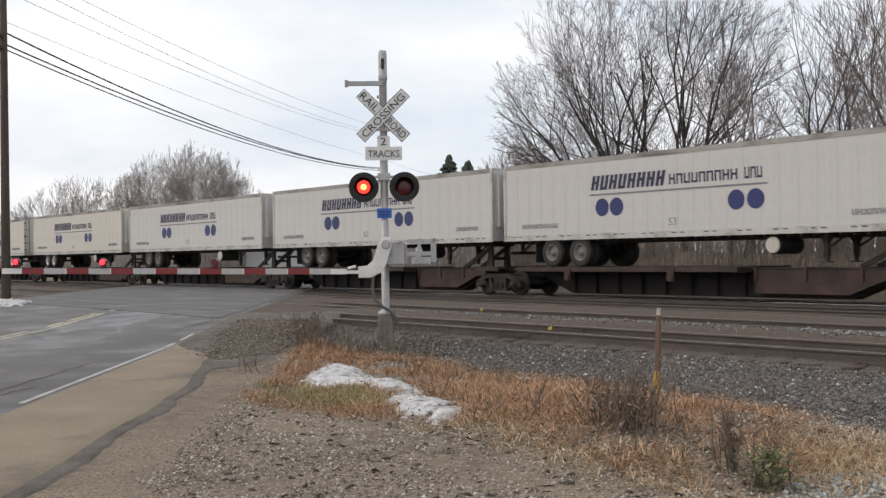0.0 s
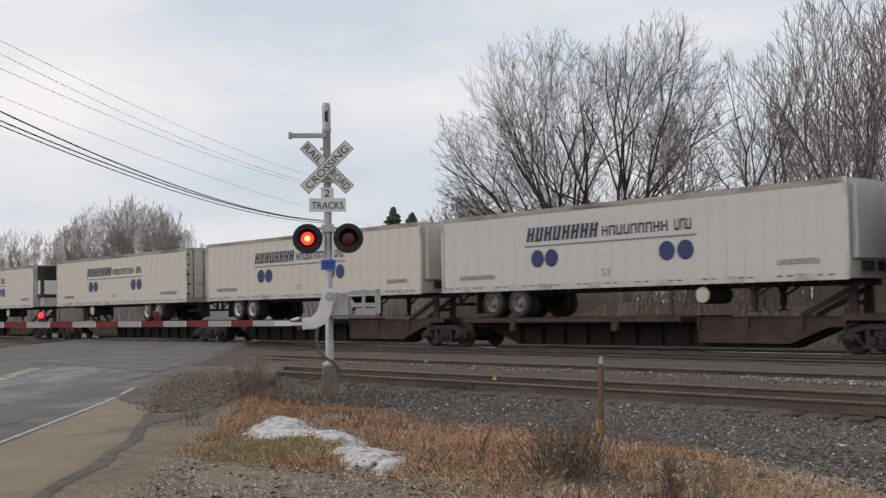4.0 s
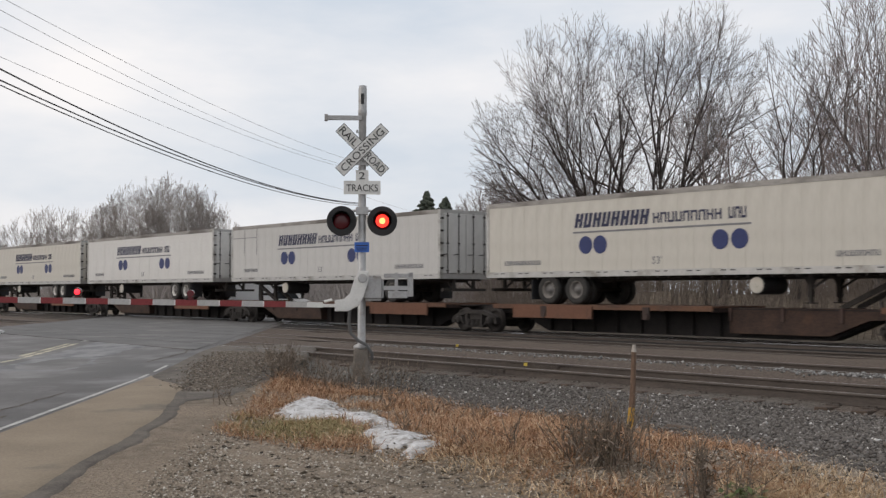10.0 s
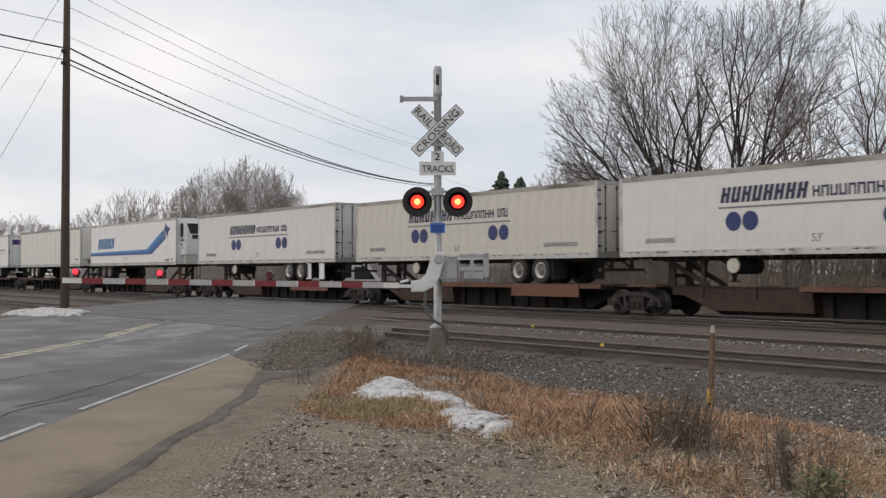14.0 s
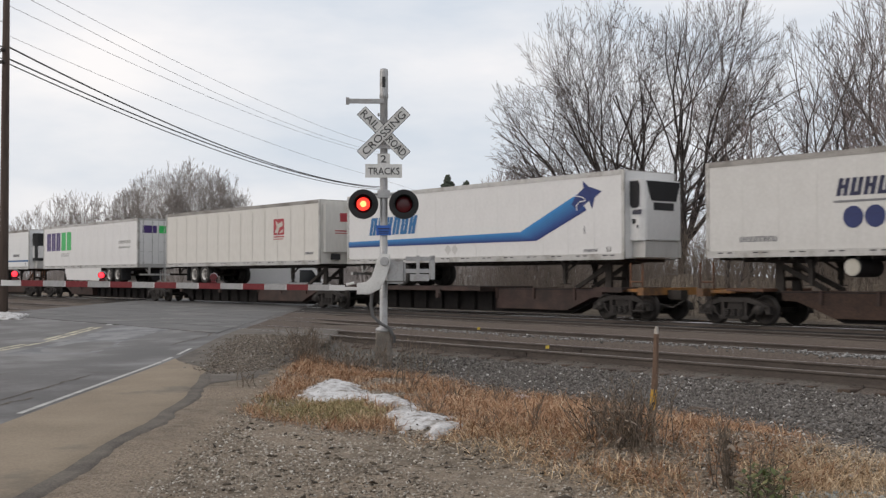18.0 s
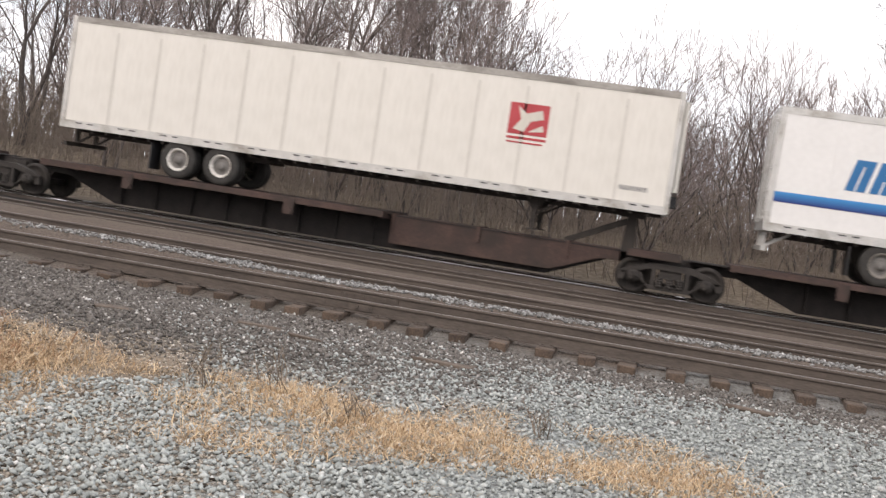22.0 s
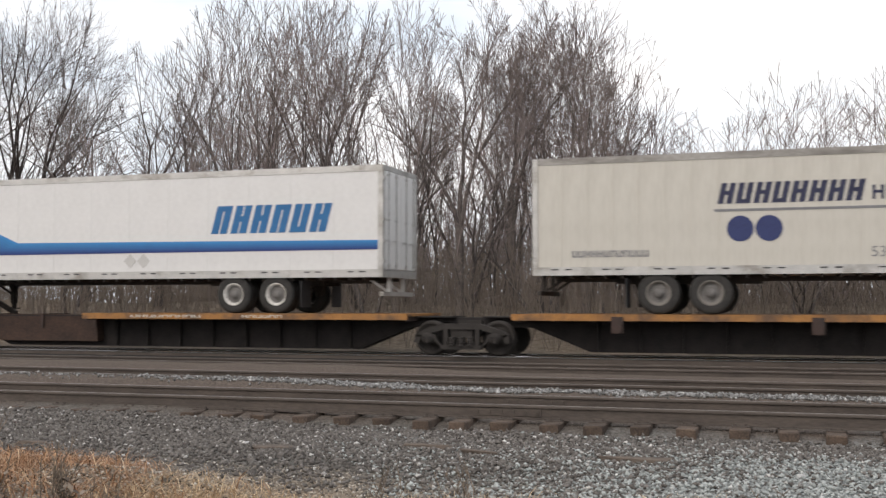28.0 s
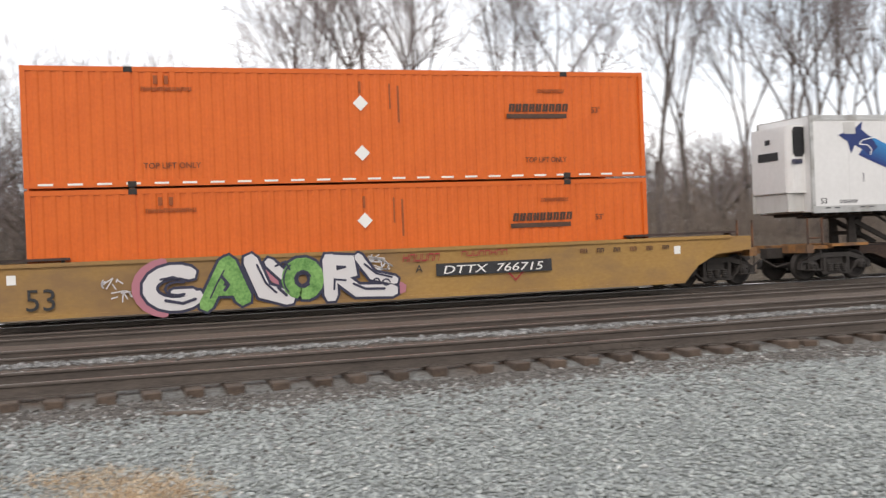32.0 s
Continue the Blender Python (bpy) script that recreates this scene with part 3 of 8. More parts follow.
def sign_outline(rng, a, e, z0, z1, slant, tw):
    """One plain sign: an arch, a cup or a crossed pair of uprights, as one outline."""
    h = z1 - z0
    b = h * 0.2
    k = rng.choice((0, 1, 2))
    if k == 0:
        p = [(a, 0), (a + tw, 0), (a + tw, h - b), (e - tw, h - b), (e - tw, 0), (e, 0), (e, h), (a, h)]
    elif k == 1:
        p = [(a, 0), (e, 0), (e, h), (e - tw, h), (e - tw, b), (a + tw, b), (a + tw, h), (a, h)]
    else:
        c = h * 0.42
        p = [(a, 0), (a + tw, 0), (a + tw, c), (e - tw, c), (e - tw, 0), (e, 0), (e, h), (e - tw, h), (e - tw, c + b), (a + tw, c + b), (a + tw, h), (a, h)]
    return [(x + slant * z, z0 + z) for x, z in p]


def strokes(bm, x0, x1, z0, z1, count, slant=0.0, ink=0.55, y=-0.004, rng=None, bars=True, mat=0):
    """A line of plain signs in one mesh, for small type."""
    rng = rng or random.Random(count)
    w = (x1 - x0) / count
    for i in range(count):
        slab(bm, sign_outline(rng, x0 + i * w + w * 0.06, x0 + (i + 1) * w - w * 0.12, z0, z1, slant, w * ink / 2), y, 0.002, mat)


def signs(key, x0, x1, z0, z1, count, slant, ink, mat, parent, m, label, seed=5, y=-0.004):
    """A wordmark whose plain signs are parts of their own."""
    rng = random.Random(seed)
    w = (x1 - x0) / count
    for i in range(count):
        out = sign_outline(rng, x0 + i * w + w * 0.06, x0 + (i + 1) * w - w * 0.12, z0, z1, slant, w * ink / 2)
        put("wordmark_sign", cached("%s|%d" % (key, i), lambda b: slab(b, out, y, 0.002), mat), parent, m, label)


ALU = mottled("dull_aluminium", (0.42, 0.42, 0.41), (0.58, 0.57, 0.55), 0.45, 0.6, scale=3, fine=30, bump=0.08, stain=(0.26, 0.24, 0.21), stain_scale=1.3, stain_at=0.6)
CREAM = mottled("weathered_cream_white_paint", (0.50, 0.475, 0.42), (0.60, 0.575, 0.515), 0.5, scale=1.5, fine=9, bump=0.03, stain=(0.46, 0.42, 0.34), stain_scale=0.6, stain_at=0.62, stretch=(1, 1, 0.25))
CLEANWHITE = mottled("clean_white_paint", (0.66, 0.655, 0.645), (0.73, 0.725, 0.715), 0.35, scale=1.0, fine=7, bump=0.02, stain=(0.56, 0.55, 0.52), stain_scale=0.5, stain_at=0.68)
GREYWHITE = mottled("sooty_white_paint", (0.48, 0.475, 0.455), (0.58, 0.57, 0.55), 0.5, scale=1.2, fine=8, bump=0.03, stain=(0.45, 0.44, 0.42), stain_scale=0.7, stain_at=0.6, stretch=(1, 1, 0.3))
NAVY = mottled("faded_navy_vinyl", (0.018, 0.02, 0.05), (0.03, 0.035, 0.08), 0.5, scale=3, fine=20, bump=0.02)
BLUE = mottled("blue_vinyl", (0.019, 0.029, 0.105), (0.028, 0.043, 0.145), 0.45, scale=3, fine=20, bump=0.02)
CYAN = mottled("bright_blue_vinyl", (0.02, 0.15, 0.38), (0.03, 0.20, 0.46), 0.4, scale=2, fine=20, bump=0.02)
PURPLE = mottled("purple_vinyl", (0.05, 0.025, 0.13), (0.065, 0.035, 0.16), 0.4, scale=3, fine=20, bump=0.02)
GREEN = mottled("green_vinyl", (0.02, 0.42, 0.10), (0.03, 0.50, 0.13), 0.4, scale=3, fine=20, bump=0.02)
RED = mottled("faded_red_vinyl", (0.36, 0.04, 0.05), (0.46, 0.06, 0.07), 0.5, scale=3, fine=20, bump=0.02)
GREYINK = mottled("grey_lettering", (0.16, 0.16, 0.17), (0.24, 0.24, 0.25), 0.6, scale=6, fine=40, bump=0.02)
BLACK = mottled("black_paint", (0.018, 0.018, 0.02), (0.04, 0.04, 0.042), 0.6, scale=4, fine=30, bump=0.06)
RUBBER = mottled("worn_tyre_rubber", (0.022, 0.021, 0.02), (0.05, 0.047, 0.044), 0.85, scale=6, fine=50, bump=0.3)
RIMWHITE = mottled("dusty_wheel_rim", (0.55, 0.53, 0.50), (0.72, 0.70, 0.66), 0.45, 0.2, scale=6, fine=40, bump=0.1, stain=(0.2, 0.17, 0.14), stain_scale=4, stain_at=0.55)
TRUCKSTEEL = mottled("dusty_cast_steel", (0.018, 0.016, 0.0145), (0.047, 0.040, 0.036), 0.8, 0.0, scale=5, fine=40, bump=0.4)
CARRUST = mottled("rusty_orange_car_paint", (0.13, 0.058, 0.032), (0.215, 0.097, 0.048), 0.78, 0.0, scale=2, fine=20, bump=0.2, stain=(0.045, 0.03, 0.025), stain_scale=1.1, stain_at=0.5)
CARBROWN = mottled("rust_brown_car_paint", (0.048, 0.031, 0.028), (0.088, 0.054, 0.045), 0.85, 0.0, scale=2, fine=25, bump=0.25, stain=(0.04, 0.03, 0.026), stain_scale=0.9, stain_at=0.52)
CARORANGE = mottled("worn_yellow_orange_car_paint", (0.27, 0.122, 0.038), (0.41, 0.195, 0.06), 0.7, 0.0, scale=2.5, fine=25, bump=0.2, stain=(0.13, 0.075, 0.045), stain_scale=1.4, stain_at=0.52)
WELLYELLOW = mottled("dirty_ochre_car_paint", (0.31, 0.175, 0.05), (0.41, 0.24, 0.075), 0.65, 0.0, scale=1.2, fine=14, bump=0.12, stain=(0.24, 0.14, 0.06), stain_scale=0.6, stain_at=0.52, stretch=(0.5, 1, 1))
# near-black colour stands in for the shade below the wheel platforms
BEAMSHADE = mottled("sooty_black_beam", (0.013, 0.0115, 0.0115), (0.033, 0.0275, 0.026), 0.85, 0.0, scale=3, fine=30, bump=0.2)
BEAMRUST = mottled("dark_rust_beam", (0.030, 0.020, 0.0165), (0.075, 0.043, 0.031), 0.85, 0.0, scale=2, fine=20, bump=0.2, stain=(0.11, 0.055, 0.033), stain_scale=0.9, stain_at=0.66)
TOPRAIL = mottled("soiled_top_rail", (0.27, 0.255, 0.235), (0.40, 0.385, 0.36), 0.6, 0.2, scale=2, fine=20, bump=0.08, stain=(0.15, 0.135, 0.12), stain_scale=1.1, stain_at=0.55, stretch=(0.4, 1, 1))
GRILLE = plain("black_grille", (0.012, 0.012, 0.014), 0.6)
REFLECTOR = plain("white_reflective_tape", (0.78, 0.77, 0.74), 0.35)
REDTAPE = plain("red_reflective_tape", (0.33, 0.03, 0.03), 0.4)

# -- pieces that all trailers share
TYRE = cached("tyre", lambda b: lathe(b, [(0.30, -0.13), (0.40, -0.145), (0.475, -0.13), (0.5, -0.09), (0.5, 0.09), (0.475, 0.13), (0.40, 0.145), (0.30, 0.13)], seg=28, caps=False), RUBBER, True)
HUBGREY = mottled("greasy_grey_hub", (0.10, 0.095, 0.09), (0.22, 0.21, 0.20), 0.6, 0.2, scale=6, fine=40, bump=0.1)


def make_rim(b):
    """A bright outer ring, a dished disc and the hub cap."""
    lathe(b, [(0.305, -0.12), (0.29, -0.135), (0.262, -0.12), (0.225, -0.035)], seg=24, caps=False)
    lathe(b, [(0.225, -0.035), (0.17, -0.02), (0.15, -0.04)], seg=24, caps=False, mat=1)
    lathe(b, [(0.15, -0.04), (0.105, -0.045), (0.10, -0.10), (0.05, -0.115), (0.0001, -0.115)], seg=24, caps=False, mat=1)


RIM = cached("rim", make_rim, (RIMWHITE, HUBGREY), True)


def make_axle(b):
    rod(b, (0, -1.05, 0.5), (0, 1.05, 0.5), 0.07)
    box(b, -0.16, 0.16, -0.62, -0.42, 0.56, 0.80)
    box(b, -0.16, 0.16, 0.42, 0.62, 0.56, 0.80)


def make_slider(b):
    for y in (-0.5, 0.5):
        box(b, -1.7, 1.7, y - 0.07, y + 0.07, 0.74, 0.96)
    for x in (-1.6, -0.7, 0.0, 0.7, 1.6):
        box(b, x - 0.05, x + 0.05, -0.5, 0.5, 0.78, 0.9)
    for x in (-1.15, 0.15):
        slab(b, [(x - 0.12, 0.78), (x + 0.22, 0.78), (x + 0.12, 0.46), (x, 0.46)], -0.6, -0.46)


def make_leg(b):
    box(b, -0.07, 0.07, -0.07, 0.07, 0.28, 1.0)
    box(b, -0.05, 0.05, -0.05, 0.05, 0.12, 0.3)
    box(b, -0.14, 0.14, -0.12, 0.12, 0.1, 0.13)
    bar(b, (0.0, 0, 0.5), (0.75, 0, 0.95), 0.06, 0.06)
    slab(b, [(-0.3, 0.98), (0.3, 0.98), (0.08, 0.62), (-0.08, 0.62)], -0.02, 0.02)


def make_crossmember(b):
    box(b, -0.03, 0.03, -1.25, 1.25, 0.86, 0.99)


def make_bumper(b):
    for y in (-0.5, 0.5):
        box(b, 0.05, 0.14, y - 0.06, y + 0.06, 0.5, 0.97)
        bar(b, (0.12, y, 0.55), (0.7, y, 0.93), 0.06, 0.06)
    box(b, 0.02, 0.14, -1.1, 1.1, 0.45, 0.56)


def make_flap(b):
    box(b, -0.012, 0.012, -0.32, 0.32, 0.16, 0.85)


def make_tank(b):
    lathe(b, [(0.0001, -0.62), (0.20, -0.62), (0.26, -0.58), (0.27, -0.5), (0.27, 0.5), (0.26, 0.58), (0.0001, 0.62)], seg=24)


def make_tank_cap(b):
    lathe(b, [(0.0001, -0.645), (0.06, -0.645), (0.07, -0.63), (0.2, -0.628), (0.235, -0.615), (0.24, -0.59)], seg=24)


def rounded_body(b, x0, x1, y0, y1, z0, z1, r=0.05):
    box(b, x0, x1, y0, y1, z0, z1)
    bmesh.ops.bevel(b, geom=[e for e in b.edges if abs((e.verts[0].co - e.verts[1].co).z) > 1], offset=r, segments=3, affect="EDGES")


def make_door(b, y0, y1, z0, z1):
    box(b, -0.03, 0.0, y0 + 0.01, y1 - 0.01, z0 + 0.02, z1 - 0.02)
    bmesh.ops.bevel(b, geom=b.edges[:], offset=0.012, segments=1, affect="EDGES")


def make_lock_rods(b, z0, z1):
    for y in (-0.95, -0.38, 0.38, 0.95):
        rod(b, (-0.055, y, z0 - 0.02), (-0.055, y, z1 + 0.02), 0.017, 6)
        for z in (z0 + 0.1, (z0 + z1) / 2, z1 - 0.1):
            box(b, -0.08, -0.03, y - 0.05, y + 0.05, z - 0.025, z + 0.025)
        bar(b, (-0.07, y, z0 + 0.75), (-0.07, y + 0.3, z0 + 0.72), 0.02, 0.03)
    for y in (-1.22, 1.22):
        for k in range(5):
            z = z0 + 0.2 + k * (z1 - z0 - 0.4) / 4
            box(b, -0.05, 0.03, y - 0.07, y + 0.07, z - 0.04, z + 0.04)


def make_reefer(b):
    pts = [(-0.0, -1.02), (0.0, 1.02), (0.40, 1.02), (0.56, 0.86), (0.56, -0.86), (0.40, -1.02)]
    lo = [b.verts.new((x, y, 1.55)) for x, y in pts]
    mid = [b.verts.new((x, y, 2.75)) for x, y in pts]
    hi = [b.verts.new((x * (0.96 if x > 0 else 1), y, 3.55)) for x, y in pts]
    for a, c in ((lo, mid), (mid, hi)):
        for i in range(6):
            b.faces.new((a[i], a[(i + 1) % 6], c[(i + 1) % 6], c[i]))
    b.faces.new(lo)
    b.faces.new(hi)
    bmesh.ops.recalc_face_normals(b, faces=b.faces)
    bmesh.ops.bevel(b, geom=[e for e in b.edges if abs(e.verts[0].co.x - e.verts[1].co.x) < 0.05 and e.verts[0].co.x > 0.3], offset=0.03, segments=2, affect="EDGES")


def make_reefer_grille(b):
    slab(b, [(0.05, 2.78), (0.42, 2.78), (0.42, 3.5), (-0.02, 3.5), (-0.02, 3.25)], -1.045, -1.025)
    box(b, 0.55, 0.575, -0.84, 0.84, 2.78, 3.5)
    for k in range(9):
        z = 2.84 + k * 0.07
        box(b, 0.57, 0.59, -0.82, 0.82, z, z + 0.022)
        box(b, 0.08, 0.40, -1.06, -1.04, z, z + 0.022)


def make_side_grille(b, d):
    """Dark slatted recess on one flank of a white unit."""
    y = 1.025 * d
    slab(b, [(0.10, 2.62), (0.34, 2.62), (0.40, 2.72), (0.42, 3.38), (0.36, 3.5), (0.02, 3.5), (0.02, 2.74)], min(y, y + 0.02 * d), max(y, y + 0.02 * d))
    for k in range(9):
        z = 2.76 + k * 0.075
        box(b, 0.05, 0.39, min(y + 0.018 * d, y + 0.035 * d), max(y + 0.018 * d, y + 0.035 * d), z, z + 0.025)


def make_front_grille(b):
    """Dark tapered screen on the upper front of a white unit."""
    lo, hi = 2.86, 3.5
    vs = [b.verts.new((x, y, z)) for x in (0.545, 0.578) for y, z in ((-0.62, lo), (0.62, lo), (0.84, hi), (-0.84, hi))]
    for q in ((0, 1, 2, 3), (7, 6, 5, 4), (0, 4, 5, 1), (1, 5, 6, 2), (2, 6, 7, 3), (3, 7, 4, 0)):
        b.faces.new([vs[k] for k in q])
    bmesh.ops.recalc_face_normals(b, faces=b.faces)


def make_reefer_base(b):
    box(b, 0.0, 0.5, -0.9, 0.9, 1.0, 1.54)
    box(b, 0.5, 0.54, -0.9, -0.8, 1.0, 1.54)
    box(b, 0.5, 0.54, 0.8, 0.9, 1.0, 1.54)


def make_panel(b, w, z0, z1):
    box(b, 0.006, w - 0.006, -0.007, 0.0, z0, z1)
    b.verts.ensure_lookup_table()
    for v in b.verts:
        if v.co.y < -0.003:
            v.co.x += 0.004 if v.co.x < w / 2 else -0.004


DULLRIM = cached("dull_rim", make_rim, (mottled("grimy_wheel_rim", (0.13, 0.12, 0.105), (0.24, 0.22, 0.20), 0.7, 0.1, scale=6, fine=40, bump=0.1), HUBGREY), True)


def semi_trailer(s0, label, paint=WHITEPAINT, top=4.75, front=1, reefer=None, tank=False, panels=13, wheels=(3.1, 4.4), skirt=False, group="trailers on the train", rail_mat=None, fade=None, steps=True, rim=None):
    """A 53-foot trailer that rests on its tandem and a hitch; front=1 points to +x."""
    t = tagged(new("semi_trailer"), label, "trailer", group)
    t.matrix_basis = shift(s0, TRAIN_Y, DECK_Z)
    M = Matrix.Identity(4) if front > 0 else shift(L53, 0, 0) @ Matrix.Rotation(math.pi, 4, "Z")
    zt = top - DECK_Z
    rail_mat = rail_mat or ALU
    key = "%.2f" % zt
    put("body", cached("body|" + key + paint.name, lambda b: rounded_body(b, 0.03, L53 - 0.0, -1.285, 1.285, 0.97, zt - 0.03), paint), t, M)
    put("roof", cached("roof|" + key, lambda b: box(b, 0.05, L53 - 0.05, -1.27, 1.27, zt - 0.032, zt + 0.006), TOPRAIL), t, M)
    for side in (-1, 1):
        put("top_rail", cached("top_rail|%s%d%s%d" % (key, side, rail_mat.name, paint is CLEANWHITE), lambda b: box(b, 0.04, L53 - 0.04, side * 1.292 - 0.012, side * 1.292 + 0.012, zt - 0.16, zt), TOPRAIL if rail_mat is ALU and paint is not CLEANWHITE else rail_mat), t, M)
        put("bottom_rail", cached("bottom_rail|%d%s" % (side, rail_mat.name), lambda b: (box(b, 0.04, L53 - 0.04, side * 1.294 - 0.014, side * 1.294 + 0.014, 0.93, 1.1), box(b, 0.04, L53 - 0.04, side * 1.3 - 0.012, side * 1.3 + 0.012, 1.10, 1.13)), rail_mat), t, M)
        for x in (0.05, L53 - 0.05):
            put("corner_post", cached("corner_post|%s%d" % (key, side), lambda b: box(b, -0.06, 0.06, side * 1.294 - 0.02, side * 1.294 + 0.012, 0.95, zt), ALU), t, M @ shift(x))
    # side panels with seams, the near side only
    w = (L53 - 0.22) / panels
    pm = cached("side_panel|%s%d%s" % (key, panels, paint.name), lambda b: make_panel(b, w, 1.135, zt - 0.145), paint)
    for i in range(panels):
        put("side_panel", pm, t, shift(0.11 + i * w, -1.285, 0))
    # slots along the lower rail
    sl = cached("rail_slot", lambda b: box(b, -0.085, 0.085, -1.3165, -1.306, 1.055, 1.085), BLACK)
    for i in range(13):
        for d in (-0.16, 0.16):
            put("rail_slot", sl, t, shift(0.7 + i * 1.23 + d))
    # rear end
    put("rear_frame", cached("rear_frame|" + key, lambda b: (box(b, -0.02, 0.05, -1.30, -1.16, 0.93, zt + 0.004), box(b, -0.02, 0.05, 1.16, 1.30, 0.93, zt + 0.004), box(b, -0.02, 0.05, -1.16, 1.16, 0.93, 1.12), box(b, -0.02, 0.05, -1.16, 1.16, zt - 0.12, zt + 0.004)), ALU), t, M)
    for y0, y1 in ((-1.16, -0.005), (0.005, 1.16)):
        put("rear_door", cached("rear_door|%s%.1f%s" % (key, y0, paint.name), lambda b: make_door(b, y0, y1, 1.12, zt - 0.12), paint), t, M)
    put("locking_gear", cached("lock_rods|%s%d" % (key, paint is CLEANWHITE), lambda b: make_lock_rods(b, 1.14, zt - 0.14), ALU if paint is CLEANWHITE else DARKSTEEL), t, M)
    put("bumper", cached("bumper|%d" % (paint is CLEANWHITE), make_bumper, ALU if paint is CLEANWHITE else DARKSTEEL), t, M)
    # below the floor
    for i in range(38):
        put("crossmember", cached("crossmember", make_crossmember, DARKSTEEL), t, M @ shift(0.5 + i * 0.41))
    for y in (-0.45, 0.45):
        put("floor_rail", cached("floor_rail", lambda b: box(b, 0.4, 15.4, -0.04, 0.04, 0.80, 0.9), DARKSTEEL), t, M @ shift(0, y))
    put("slider_frame", cached("slider_frame", make_slider, DARKSTEEL), t, M @ shift(sum(wheels) / 2))
    for x in wheels:
        put("axle", cached("axle", make_axle, DARKSTEEL), t, M @ shift(x))
        for y, turn in ((-1.12, 0), (-0.80, 0), (0.80, math.pi), (1.12, math.pi)):
            ty = put("tyre", TYRE, t, M @ shift(x, y, 0.5))
            if abs(y) > 1:
                put("rim", rim or RIM, ty, Matrix.Rotation(turn, 4, "Z"))
    for y in (-1.0, 1.0):
        put("mud_flap", cached("mud_flap", make_flap, BLACK), t, M @ shift(wheels[0] - 0.75, y))
    for y in (-0.75, 0.75):
        put("landing_leg", cached("landing_leg", make_leg, DARKSTEEL), t, M @ shift(12.9, y))
    put("kingpin_plate", cached("kingpin_plate", lambda b: box(b, 14.6, 16.0, -0.6, 0.6, 0.86, 0.95), DARKSTEEL), t, M)
    if tank:
        tk = put("fuel_tank", cached("fuel_tank", make_tank, BLACK), t, M @ shift(11.4, -0.55 * front, 0.62), "black cylindrical fuel tank")
        put("tank_cap", cached("tank_cap", make_tank_cap, CREAM), tk, Matrix.Rotation(0 if front > 0 else math.pi, 4, "Z"), "pale round tank end")
    if skirt:
        put("side_skirt", cached("side_skirt", lambda b: (slab(b, [(5.6, 0.95), (11.9, 0.95), (11.9, 0.75), (11.55, 0.18), (5.75, 0.12), (5.6, 0.3)], -1.30, -1.28), slab(b, [(5.6, 0.95), (11.9, 0.95), (11.9, 0.75), (11.55, 0.18), (5.75, 0.12), (5.6, 0.3)], 1.28, 1.30)), CLEANWHITE), t, M, "white aerodynamic side skirt")
        for x in (2.55, 1.85):
            put("mud_flap", cached("white_flap", lambda b: box(b, -0.25, 0.0, -1.24, -1.2, 0.1, 0.9), CLEANWHITE), t, M @ shift(x), "white mud flap")
    if reefer:
        housing = CLEANWHITE if reefer == "white" else BLACK
        rf = put("cooling_unit", cached("cooling_unit|" + reefer, make_reefer, housing), t, M @ shift(L53, 0, 0), "refrigeration unit on the nose")
        if reefer == "split":
            put("grille", cached("grille", make_reefer_grille, GRILLE), rf, None, "black slatted grille")
        else:
            for d in (-1, 1):
                put("grille", cached("side_grille|%d" % d, lambda b: make_side_grille(b, d), GRILLE), rf, None, "black slatted side grille")
            if front > 0:
                put("front_screen", cached("front_screen", make_front_grille, GRILLE), rf, None, "black tapered front screen")
        if reefer == "white":
            put("front_print", cached("front_print", lambda b: (box(b, 0.56, 0.572, -0.5, 0.5, 2.55, 2.8), box(b, 0.56, 0.572, -0.12, 0.12, 3.05, 3.2)), BLACK), rf, None, "dark lettering block on the unit front")
        put("unit_base", cached("unit_base", make_reefer_base, GREYWHITE), rf)
        if reefer == "split":
            put("door_panel", cached("door_panel_a", lambda b: (box(b, 0.57, 0.60, -0.83, -0.02, 1.75, 2.62), box(b, 0.57, 0.60, 0.02, 0.83, 1.75, 2.62), box(b, 0.06, 0.40, -1.05, -1.02, 1.75, 2.62)), CLEANWHITE), rf, None, "white service door")
        else:
            put("latch", cached("latch", lambda b: (box(b, 0.1, 0.24, -1.035, -1.02, 2.1, 2.25), box(b, 0.3, 0.36, -1.035, -1.02, 1.95, 2.05)), BLACK), rf, None, "black latch")
    elif steps:
        put("nose_fairing", cached("nose_fairing|%s%s" % (key, paint.name), lambda b: rounded_body(b, L53 - 0.005, L53 + 0.14, -1.15, 1.15, 1.5, zt - 0.2, 0.06), paint), t, M)
        for y0, y1 in ((-0.7, -0.3), (0.2, 0.8)):
            put("air_connector", cached("air_connector|%.1f" % y0, lambda b: box(b, L53, L53 + 0.17, y0, y1, 1.15, 1.42), BLACK), t, M)
    MOVERS.append(t)
    return t, zt


FACE = -1.297


